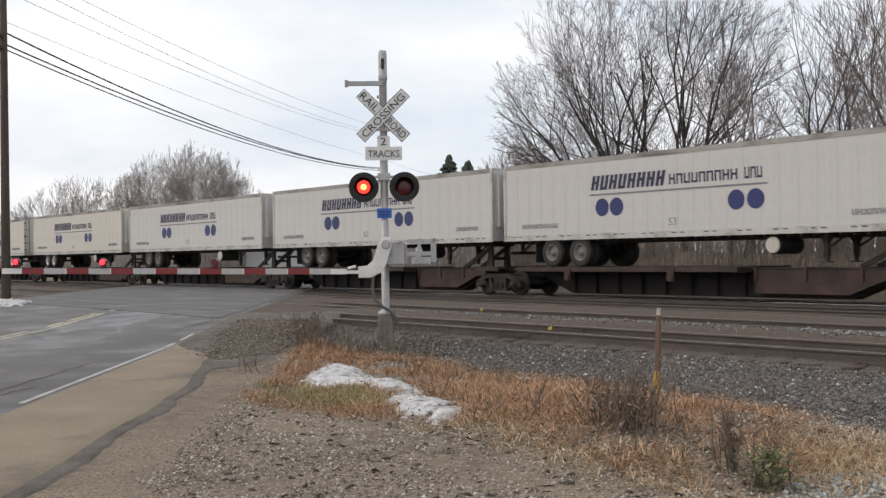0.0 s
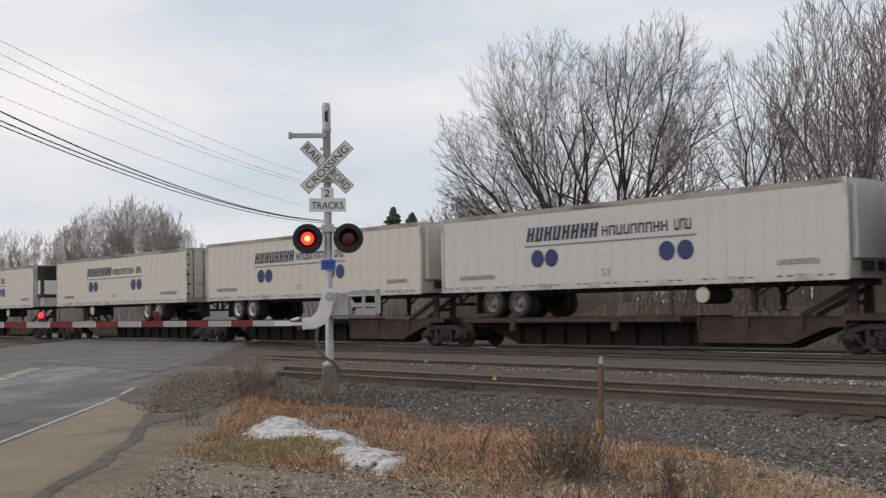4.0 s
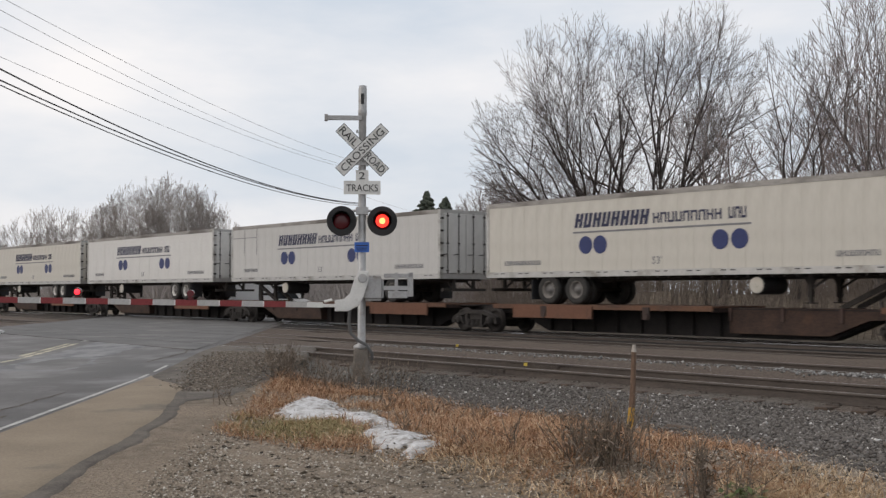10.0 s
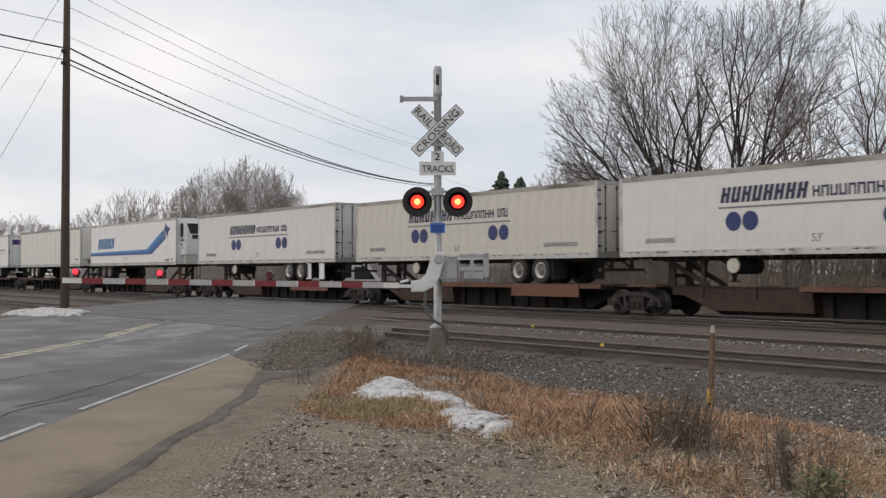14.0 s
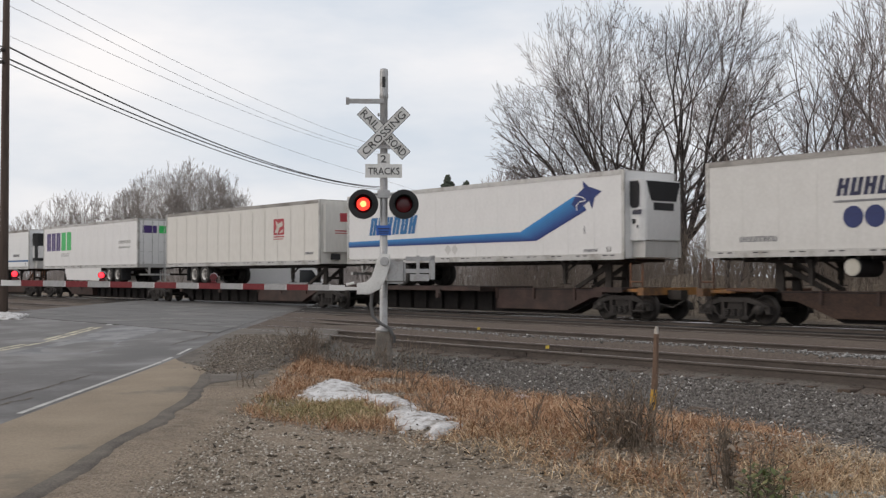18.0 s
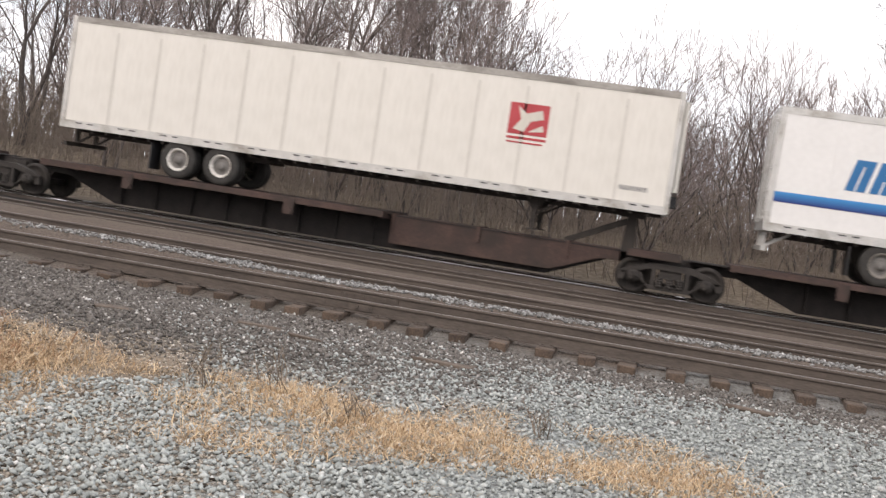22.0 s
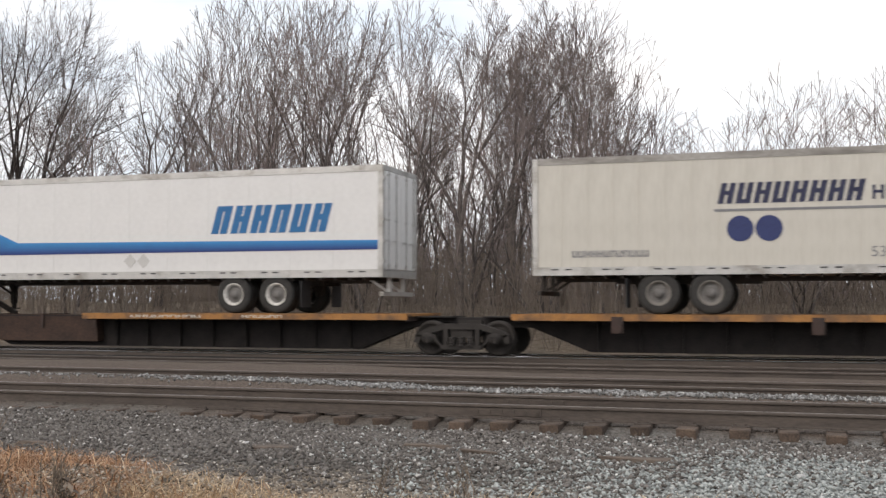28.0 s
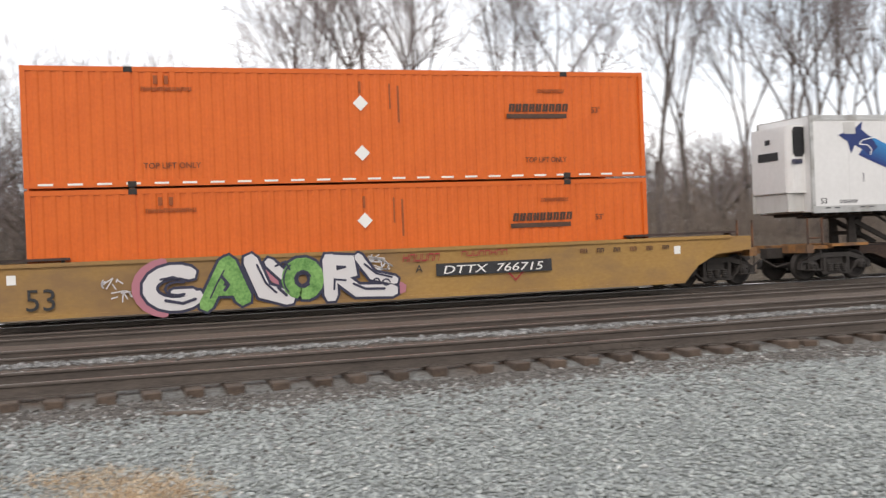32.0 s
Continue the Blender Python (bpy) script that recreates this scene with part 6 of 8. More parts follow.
c2 = well_car(-202.9, 20.5, "empty ochre well car unit coupled behind the stacked containers")
put("number_panel", cached("number_panel_b", lambda b: box(b, 19.4, 20.6, -0.006, 0.0, 0.95, 1.25), BLACK), c2, shift(0, wy, 0), "black number panel")

# ---- crossing signal with its gate arm, utility poles and wires ----
GALV = mottled("galvanised_steel", (0.34, 0.34, 0.34), (0.47, 0.47, 0.47), 0.5, 0.5, scale=6, fine=40, bump=0.1, stain=(0.24, 0.225, 0.21), stain_scale=3, stain_at=0.6)
SIGNWHITE = mottled("reflective_white_sheet", (0.60, 0.60, 0.58), (0.72, 0.72, 0.70), 0.4, scale=5, fine=40, bump=0.03, stain=(0.48, 0.47, 0.44), stain_scale=4, stain_at=0.64)
SIGNBLACK = plain("sign_black", (0.02, 0.02, 0.022), 0.5)
HOOD = plain("matt_black_hood", (0.012, 0.012, 0.013), 0.6)
LENSRED = plain("dark_red_lens", (0.10, 0.006, 0.01), 0.25)
LAMPGLOW = plain("lit_red_lamp", (0.9, 0.05, 0.04), 0.4, glow=1.6, glow_colour=(1.0, 0.035, 0.02))
LAMPCORE = plain("lit_lamp_core", (1.0, 0.4, 0.2), 0.4, glow=5.0, glow_colour=(1.0, 0.16, 0.05))
ARMGLOW = plain("lit_arm_lamp", (0.9, 0.05, 0.06), 0.4, glow=2.6, glow_colour=(1.0, 0.02, 0.035))
BLUESIGN = plain("blue_sign", (0.03, 0.13, 0.48), 0.45)
REDSTRIPE = mottled("red_arm_sheeting", (0.17, 0.022, 0.026), (0.25, 0.04, 0.042), 0.5, scale=4, fine=30, bump=0.03)
FADED = mottled("faded_arm_sheeting", (0.36, 0.355, 0.35), (0.50, 0.49, 0.48), 0.5, scale=4, fine=30, bump=0.03)
CONCRETE = mottled("stained_concrete", (0.12, 0.105, 0.09), (0.22, 0.195, 0.17), 0.9, scale=4, fine=40, bump=0.3)
CABLE = plain("grey_conduit", (0.10, 0.10, 0.10), 0.6)
SX, SY, SZ = -17.22, 12.50, -0.14
sig = tagged(new("crossing_signal"), "grey railroad crossing signal with crossbuck, red flashers and lowered gate", "crossing signal")
sig.matrix_basis = pose(SX, SY, SZ, 0, 0, 53.7)


def sp(name, make, mat, parent=None, m=None, label="", smooth=False):
    bm = bmesh.new()
    make(bm)
    ob = part(name, bm, mat, parent or sig, label, smooth)
    if m is not None:
        ob.matrix_basis = m
    return ob


def make_foundation(b):
    for r, z in ((0.34, 0.0),):
        pts = [(-0.22, -0.22), (0.22, -0.22), (0.22, 0.22), (-0.22, 0.22)]
        lo = [b.verts.new((x * 0.8, y * 0.8, -0.25)) for x, y in pts]
        hi = [b.verts.new((x * 0.66, y * 0.66, 0.52)) for x, y in pts]
        for i in range(4):
            b.faces.new((lo[i], lo[(i + 1) % 4], hi[(i + 1) % 4], hi[i]))
        b.faces.new(hi)
    bmesh.ops.bevel(b, geom=b.edges[:], offset=0.03, segments=1, affect="EDGES")


sp("foundation", make_foundation, CONCRETE, label="stained concrete foundation")
sp("mast", lambda b: lathe(b, [(0.15, 0.5), (0.15, 0.56), (0.075, 0.6), (0.073, 4.96), (0.085, 4.98), (0.085, 5.06), (0.08, 5.08), (0.08, 5.48), (0.07, 5.54), (0.0001, 5.55)], axis="z", seg=16), GALV, label="galvanised steel mast", smooth=True)
sp("mast_slot", lambda b: box(b, -0.03, 0.03, -0.088, -0.07, 5.18, 5.38), BLACK)
sp("side_bracket", lambda b: (box(b, -0.72, 0.0, -0.10, -0.02, 4.87, 4.95), box(b, -0.72, -0.66, -0.12, 0.0, 4.85, 4.97)), GALV, label="short horizontal bracket")
cb = sp("crossbuck_brackets", lambda b: (rod(b, (-0.1, -0.1, 4.66), (-0.1, 0.1, 4.66), 0.02), rod(b, (0.1, -0.1, 4.02), (0.1, 0.1, 4.02), 0.02), box(b, -0.2, 0.2, -0.12, -0.08, 4.0, 4.05)), GALV)
for sgn in (-1, 1):
    m = shift(0, -0.125 if sgn > 0 else -0.14, 4.29) @ Matrix.Rotation(radians(45 * sgn), 4, "Y")
    bl = sp("crossbuck_blade", lambda b: (box(b, -0.61, 0.61, -0.006, 0.006, -0.115, 0.115), bmesh.ops.bevel(b, geom=b.edges[:], offset=0.004, segments=1, affect="EDGES")), SIGNWHITE, m=m, label="white reflective crossbuck blade")
    sp("blade_rim", lambda b: (box(b, -0.61, 0.61, -0.008, -0.005, 0.105, 0.115), box(b, -0.61, 0.61, -0.008, -0.005, -0.115, -0.105), box(b, -0.61, -0.60, -0.008, -0.005, -0.105, 0.105), box(b, 0.60, 0.61, -0.008, -0.005, -0.105, 0.105)), SIGNBLACK, bl)
    words = ("RAIL", "ROAD") if sgn > 0 else ("CROSSING",)
    if sgn > 0:
        lettering("lettering", "RAIL", 0.21, SIGNBLACK, bl, shift(-0.57, -0.010, -0.072), "black capitals", width=0.42)
        lettering("lettering", "ROAD", 0.21, SIGNBLACK, bl, shift(0.13, -0.010, -0.072), "black capitals", width=0.44)
    else:
        lettering("lettering", "CROSSING", 0.20, SIGNBLACK, bl, shift(-0.54, -0.010, -0.07), "black capitals", width=1.08)
tp = sp("track_count_sign", lambda b: slab(b, [(-0.35, 3.44), (0.35, 3.44), (0.35, 3.70), (0.12, 3.70), (0.12, 3.90), (-0.12, 3.90), (-0.12, 3.70), (-0.35, 3.70)], -0.11, -0.10), SIGNWHITE, label="white inverted-T track sign")
lettering("lettering", "TRACKS", 0.19, SIGNBLACK, tp, shift(-0.30, -0.114, 3.50), "black capitals", width=0.60)
lettering("lettering", "2", 0.20, SIGNBLACK, tp, shift(-0.06, -0.114, 3.73), "black figure", width=0.11)
sp("lamp_crossarm", lambda b: (rod(b, (-0.52, -0.06, 3.13), (0.52, -0.06, 3.13), 0.025), box(b, -0.12, 0.12, -0.11, 0.11, 3.06, 3.2)), GALV, label="flasher crossarm")
LAMPS = []
for side in (-1, 1):
    m = shift(side * 0.385, -0.16, 2.93)
    bk = sp("flasher_disc", lambda b: (lathe(b, [(0.0001, 0.02), (0.275, 0.02), (0.285, 0.0), (0.275, -0.02), (0.0001, -0.02)], seg=32)), HOOD, m=m, label="round black flasher background")
    sp("lamp_body", lambda b: (lathe(b, [(0.16, -0.02), (0.175, 0.05), (0.14, 0.2), (0.0001, 0.24)], seg=20), rod(b, (0, 0.06, 0.12), (0, 0.06, 0.22), 0.03)), HOOD, bk, smooth=True)
    def hood(b):
        seg, ring0, ring1 = 20, [], []
        for i in range(seg + 1):
            a = radians(-20 + 220 * i / seg)
            ring0.append(b.verts.new((0.185 * math.cos(a), -0.02, 0.185 * math.sin(a))))
            ring1.append(b.verts.new((0.18 * math.cos(a), -0.24 if 0.1 < i / seg < 0.9 else -0.14, 0.18 * math.sin(a))))
        for i in range(seg):
            b.faces.new((ring0[i], ring0[i + 1], ring1[i + 1], ring1[i]))
        bmesh.ops.solidify(b, geom=b.faces[:], thickness=0.006)
    sp("hood", hood, HOOD, bk, label="black lamp visor")
    sp("lens", lambda b: lathe(b, [(0.165, -0.022), (0.14, -0.035), (0.08, -0.045), (0.0001, -0.048)], seg=24), LENSRED, bk, label="dark red lens", smooth=True)
    gl = sp("lamp_light", lambda b: lathe(b, [(0.0001, 0.0), (0.12, 0.004), (0.125, 0.0), (0.12, -0.006), (0.0001, -0.012)], seg=24), LAMPGLOW, bk, shift(0, -0.052, 0), "lit red flasher")
    sp("lamp_core", lambda b: lathe(b, [(0.06, -0.012), (0.045, -0.018), (0.0001, -0.02)], seg=16), LAMPCORE, gl)
    LAMPS.append((gl, side))
sp("number_plate", lambda b: box(b, -0.14, 0.14, -0.10, -0.085, 2.34, 2.53), BLUESIGN, label="small blue notice plate")
sp("plate_print", lambda b: (box(b, -0.11, 0.11, -0.106, -0.098, 2.455, 2.475), box(b, -0.1, 0.1, -0.106, -0.098, 2.41, 2.425), box(b, -0.09, 0.09, -0.106, -0.098, 2.375, 2.39)), NAVY)
# gate mechanism: case, bent white arm support, counterweights
sp("mechanism_case", lambda b: (box(b, 0.02, 0.42, -0.22, 0.22, 1.42, 1.88), bmesh.ops.bevel(b, geom=b.edges[:], offset=0.05, segments=3, affect="EDGES")), GALV, label="grey gate mechanism case", smooth=False)


def make_support(b):
    pts = [(0.13, 1.98), (-0.06, 1.98), (-0.13, 1.84), (-0.22, 1.55), (-0.33, 1.45), (-0.50, 1.43), (-0.50, 1.22), (-0.26, 1.22), (-0.06, 1.32), (0.04, 1.5), (0.13, 1.8)]
    slab(b, pts, -0.36, -0.28)
    bmesh.ops.bevel(b, geom=[e for e in b.edges if abs(e.verts[0].co.y - e.verts[1].co.y) < 1e-4], offset=0.02, segments=2, affect="EDGES")


sp("arm_support", make_support, SIGNWHITE, label="white bent arm support")
sp("pivot", lambda b: (lathe(b, [(0.0001, -0.40), (0.075, -0.40), (0.085, -0.37), (0.085, -0.2), (0.06, 0.3)], seg=18, m=shift(0.02, 0, 1.84))), GALV, label="pivot hub")
sp("counterweight", lambda b: (box(b, 0.42, 0.95, -0.34, -0.28, 1.86, 1.93), box(b, 0.42, 0.95, 0.26, 0.32, 1.86, 1.93), box(b, 0.42, 0.9, -0.32, -0.27, 1.62, 1.70), box(b, 0.88, 0.97, -0.34, 0.32, 1.5, 1.95), box(b, 0.5, 0.86, -0.36, -0.25, 1.47, 1.60), box(b, 0.62, 0.68, -0.36, -0.3, 1.6, 1.95)), GALV, label="counterweight frame")
def make_conduit(b):
    """One bent hose with a ring of verts at each bend."""
    pts = [Vector(p) for p in ((-0.22, -0.12, 1.25), (-0.24, -0.14, 1.0), (-0.2, -0.16, 0.8), (-0.05, -0.18, 0.66), (0.1, -0.18, 0.58), (0.2, -0.15, 0.42), (0.2, -0.1, 0.3))]
    rings = []
    for k, p in enumerate(pts):
        d = (pts[min(k + 1, len(pts) - 1)] - pts[max(k - 1, 0)]).normalized()
        u = d.cross(Vector((0, 1, 0))).normalized()
        w = d.cross(u)
        rings.append([b.verts.new(p + (u * math.cos(0.785 * i) + w * math.sin(0.785 * i)) * 0.03) for i in range(8)])
    for r, q in zip(rings, rings[1:]):
        for i in range(8):
            b.faces.new((r[i], r[(i + 1) % 8], q[(i + 1) % 8], q[i]))


sp("conduit", make_conduit, CABLE, label="flexible cable", smooth=True)
arm = sp("gate_arm", lambda b: (box(b, -7.08, -0.72, -0.35, -0.31, 1.29, 1.392), box(b, -0.75, -0.45, -0.36, -0.28, 1.30, 1.36), rod(b, (-0.7, -0.33, 1.40), (-0.55, -0.33, 1.44), 0.025)), SIGNWHITE, label="red and white striped gate arm")
arm.matrix_basis = shift(-0.7, 0, 1.34) @ Matrix.Rotation(0.0152, 4, "Y") @ shift(0.7, 0, -1.34)
for i in range(7):
    put("stripe", cached("gate_stripe", lambda b: box(b, -0.40, 0.0, -0.358, -0.302, 1.286, 1.396), REDSTRIPE), arm, shift(-1.41 - i * 0.817, 0, 0), "red reflective stripe")
for i in range(7):
    put("stripe", cached("gate_stripe_grey", lambda b: box(b, -0.39, 0.0, -0.355, -0.305, 1.287, 1.395), FADED), arm, shift(-1.015 - i * 0.817, 0, 0), "grey weathered stripe")
ARM_LAMPS = []
for x, kind in ((-6.82, 0), (-5.23, -1), (-3.17, 1)):
    bs = sp("arm_lamp", lambda b: (box(b, -0.05, 0.05, -0.38, -0.28, 1.40, 1.44), lathe(b, [(0.0001, -0.4), (0.066, -0.4), (0.074, -0.36), (0.074, -0.3), (0.06, -0.26), (0.0001, -0.26)], seg=16, m=shift(0, 0, 1.51))), LENSRED, arm, shift(x, 0, 0), "red arm lamp")
    gl = sp("lamp_light", lambda b: lathe(b, [(0.0001, 0.012), (0.048, 0.008), (0.052, 0.0), (0.046, -0.012), (0.0001, -0.02)], seg=16), ARMGLOW, bs, shift(0, -0.405, 1.51), "lit red arm lamp")
    if kind:
        ARM_LAMPS.append((gl, kind))

# -- utility poles and wires
POLEWOOD = mottled("dark_creosoted_pole", (0.05, 0.036, 0.03), (0.11, 0.08, 0.065), 0.9, scale=2, fine=30, bump=0.4, stretch=(6, 6, 0.6))
WIRE = plain("black_wire", (0.03, 0.03, 0.034), 0.6)
PY1 = Vector((-42.75, 13.35, 0))


def utility_pole(p, h, label, thick=1.0):
    t = tagged(new("utility_pole"), label, "utility pole", "utility poles")
    t.matrix_basis = pose(p.x, p.y, ground_z(p.x, p.y) - 0.05)
    sp("shaft", lambda b: lathe(b, [(0.17 * thick, -0.1), (0.16 * thick, 3), (0.135 * thick, h * 0.7), (0.11 * thick, h), (0.0001, h + 0.02)], axis="z", seg=14), POLEWOOD, t, smooth=True)
    if thick < 1:
        return t
    sp("crossarm", lambda b: (box(b, -1.2, 1.2, -0.16, -0.05, h - 0.7, h - 0.58), bar(b, (-0.6, -0.1, h - 0.65), (0, -0.12, h - 1.3), 0.03, 0.05), bar(b, (0.6, -0.1, h - 0.65), (0, -0.12, h - 1.3), 0.03, 0.05)), POLEWOOD, t, Matrix.Rotation(radians(35), 4, "Z"))
    for x in (-1.1, -0.4, 0.4, 1.1):
        sp("insulator", lambda b: lathe(b, [(0.03, 0.0), (0.05, 0.03), (0.035, 0.06), (0.05, 0.09), (0.02, 0.13)], axis="z", seg=10), GREYWHITE, t, Matrix.Rotation(radians(35), 4, "Z") @ shift(x, -0.1, h - 0.58))
    for z in (10.0, 9.55):
        sp("cable_clamp", lambda b: (box(b, -0.05, 0.22, -0.2, -0.1, z - 0.06, z + 0.06), rod(b, (0.2, -0.15, z), (0.45, -0.15, z - 0.03), 0.02)), DARKSTEEL, t)
    return t


P2 = Vector((-80.6, 58.06, 0))
P0 = Vector((-33, -32, 0))
utility_pole(PY1, 13.8, "tall dark wooden utility pole beside the road")
utility_pole(P2, 13.2, "distant thin wooden utility pole beyond the tracks", 0.75)


def wire(name, a, b, sag, r, label):
    cu = bpy.data.curves.new(name, "CURVE")
    cu.dimensions, cu.bevel_depth, cu.bevel_resolution = "3D", r, 1
    s = cu.splines.new("POLY")
    s.points.add(24)
    for i in range(25):
        t = i / 24
        p = a.lerp(b, t)
        s.points[i].co = (p.x, p.y, p.z - sag * 4 * t * (1 - t), 1)
    cu.materials.append(WIRE)
    tmp = bpy.data.objects.new(name, cu)
    scene.collection.objects.link(tmp)
    me = bpy.data.meshes.new_from_object(tmp.evaluated_get(bpy.context.evaluated_depsgraph_get()))
    bpy.data.objects.remove(tmp)
    me.name = name
    return tagged(new(name, me), label, "wire", "overhead wires")


V = Vector
for za, zb, sag, r in ((12.84, 12.96, 0.63, 0.009), (12.35, 12.49, 0.85, 0.009), (11.68, 12.25, 0.70, 0.009), (10.53, 10.17, 0.48, 0.008), (10.12, 9.43, 1.17, 0.032), (9.67, 9.32, 0.99, 0.03), (9.48, 9.20, 1.03, 0.024)):
    wire("overhead_wire", V((PY1.x, PY1.y, za)), V((P2.x, P2.y, zb)), sag, r, "thin black overhead wire" if r < 0.02 else "thick black overhead cable bundle")
wire("overhead_wire", V((P2.x, P2.y, 10.1)), V((-135, 121, 13.5)), 0.8, 0.008, "thin black overhead wire")
for za, zb, r in ((13.4, 14.0, 0.012), (11.0, 11.6, 0.012), (10.05, 10.6, 0.03), (9.6, 10.2, 0.02)):
    wire("overhead_wire", V((PY1.x, PY1.y, za)), V((-50, -12, zb + 4.6)), 0.3, r, "thin black overhead wire")
for za, q in ((12.4, (-60, 9, 0.1)), (10.2, (-58, 11, 0.1))):
    wire("guy_wire", V((PY1.x, PY1.y, za)), V(q), 0.0, 0.008, "thin steel guy wire")

# ---- bare winter trees ----
TWIG = mottled("grey_brown_twigs", (0.168, 0.136, 0.129), (0.29, 0.243, 0.231), 0.95, scale=1.5, fine=20, bump=0.2)
# distance haze is mixed into this paler twig colour
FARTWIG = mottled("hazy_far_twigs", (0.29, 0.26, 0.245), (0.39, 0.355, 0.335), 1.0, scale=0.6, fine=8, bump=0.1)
NEEDLES = mottled("dark_conifer_needles", (0.035, 0.045, 0.034), (0.07, 0.082, 0.06), 0.95, scale=2, fine=20, bump=0.2)


class Limbs:
    """Collects tapered tubes into one mesh."""
    def __init__(self):
        self.v, self.f = [], []

    def tube(self, pts, radii, sides):
        base = len(self.v)
        for k, (p, r) in enumerate(zip(pts, radii)):
            d = (pts[min(k + 1, len(pts) - 1)] - pts[max(k - 1, 0)]).normalized()
            a = d.orthogonal().normalized()
            c = d.cross(a)
            for i in range(sides):
                t = 2 * math.pi * i / sides
                self.v.append(p + (a * math.cos(t) + c * math.sin(t)) * r)
        for k in range(len(pts) - 1):
            for i in range(sides):
                j = (i + 1) % sides
                o = base + k * sides
                self.f.append((o + i, o + j, o + sides + j, o + sides + i))

    def mesh(self, name, mat):
        me = bpy.data.meshes.new(name)
        me.from_pydata([tuple(p) for p in self.v], [], self.f)
        me.materials.append(mat)
        me.polygons.foreach_set("use_smooth", [True] * len(me.polygons))
        return me


def forked(limbs, twigs, rng, p, d, length, r, level, top, up, spread, rmin, room, thick=0):
    """A limb that bends upward, sheds side shoots and ends in a fork; room(q) tells whether the crown reaches q."""
    n = 4 if level < 2 else 3
    pts, radii = [p.copy()], [r]
    q, e = p.copy(), d.copy()
    for k in range(n):
        e = (e + Vector((rng.gauss(0, 0.10), rng.gauss(0, 0.10), rng.gauss(0, 0.05) + up))).normalized()
        q = q + e * (length / n)
        pts.append(q.copy())
        radii.append(max(rmin, r * (1 - 0.36 * (k + 1) / n)))
        if level > 1 and not room(q):
            break
    (limbs if level <= 2 + thick else twigs).tube(pts, radii, 6 if level < 2 else 4 if level == 2 else 3)
    if level >= top or len(pts) < n + 1:
        if level < top and room(pts[-2]):
            level = top - 1
        else:
            return
    turn = rng.uniform(0, 6.283)
    kids = 3 if rng.random() < 0.3 else 2
    for i in range(kids):
        side = Matrix.Rotation(turn + 6.283 * i / kids + rng.gauss(0, 0.35), 3, e) @ e.orthogonal().normalized()
        ang = spread * rng.uniform(0.45, 1.15) * (0.75 if i == 0 else 1.0)
        nd = (e * math.cos(ang) + side * math.sin(ang)).normalized()
        forked(limbs, twigs, rng, pts[-1], nd, length * rng.uniform(0.66, 0.92), radii[-1] * (0.92 if i == 0 else 0.72), level + 1, top, up, spread, rmin, room, thick)
    for i in range(2 if level else 1):
        k = rng.randint(1, len(pts) - 2) if len(pts) > 2 else 0
        b = pts[k].lerp(pts[k + 1], rng.random())
        ax = (pts[k + 1] - pts[k]).normalized()
        side = Matrix.Rotation(rng.uniform(0, 6.283), 3, ax) @ ax.orthogonal().normalized()
        ang = spread * rng.uniform(1.0, 1.7)
        nd = (ax * math.cos(ang) + side * math.sin(ang)).normalized()
        forked(limbs, twigs, rng, b, nd, length * rng.uniform(0.45, 0.7), radii[k] * 0.45, min(top, level + 2), top, up, spread, rmin, room, thick)


def crown_proto(name, seed, h, wide, stems, lean, spread, up, r0, rmin, top=6, low=0.14, tilt=(0.0, 0.0), bark=BARK, twig=None, fork=0.0):
    """Trunk and crown meshes of a tree whose crown fills a dome of that height and width; fork: height where the stems part."""
    rng = random.Random(seed)
    limbs, twigs = Limbs(), Limbs()
    mid, rz = h * (1 + low) / 2, h * (1 - low) / 2
    bumps = [(rng.uniform(0, 6.283), rng.uniform(0.2, 1.0), rng.uniform(0.82, 1.08)) for _ in range(9)]

    def room(q):
        x, y, z = q.x - tilt[0] * q.z / h, q.y - tilt[1] * q.z / h, (q.z - mid) / rz
        a = math.atan2(y, x)
        k = 1.0
        for b, zz, f in bumps:
            if abs(math.sin((a - b) / 2)) < 0.3 and abs(z - zz) < 0.35:
                k = f
        if z < 0:
            z *= 0.75
        return (x * x + y * y) / (wide / 2) ** 2 + z * z < k * k

    if fork:
        limbs.tube([Vector((0, 0, -0.5)), Vector((tilt[0] * 0.03, 0, fork * 0.5)), Vector((tilt[0] * 0.08, tilt[1] * 0.08, fork))], [r0 * 1.7, r0 * 1.45, r0 * 1.4], 8)
    for i in range(stems):
        a = 6.283 * (i + rng.random() * 0.6) / stems if stems < 8 else 2.4 * i + rng.uniform(0, 0.5)
        ln = (lean * rng.uniform(0.45, 1.2) if stems < 8 else lean * (0.25 + 1.0 * (0.618 * i % 1.0))) if stems > 1 else 0.0
        d = Vector((math.cos(a) * ln + tilt[0] / h, math.sin(a) * ln + tilt[1] / h, 1)).normalized()
        o = r0 * 0.6 * (stems > 1)
        p = Vector((math.cos(a) * o + tilt[0] * 0.08 * (fork > 0), math.sin(a) * o + tilt[1] * 0.08 * (fork > 0), fork - 0.15 if fork else -0.4))
        forked(limbs, twigs, rng, p, d, (h - fork) * 0.29 * rng.uniform(0.85, 1.1), r0 * rng.uniform(0.7, 1.0), 0, top, up, spread, rmin, room)
    pts = np.array([tuple(p) for p in limbs.v + twigs.v])
    high = float(np.percentile(pts[:, 2], 99.7))
    across = 2 * float(np.percentile(np.hypot(pts[:, 0], pts[:, 1]), 97))
    return limbs.mesh(name + "_trunk", bark), twigs.mesh(name + "_crown", twig or TWIG), high, across


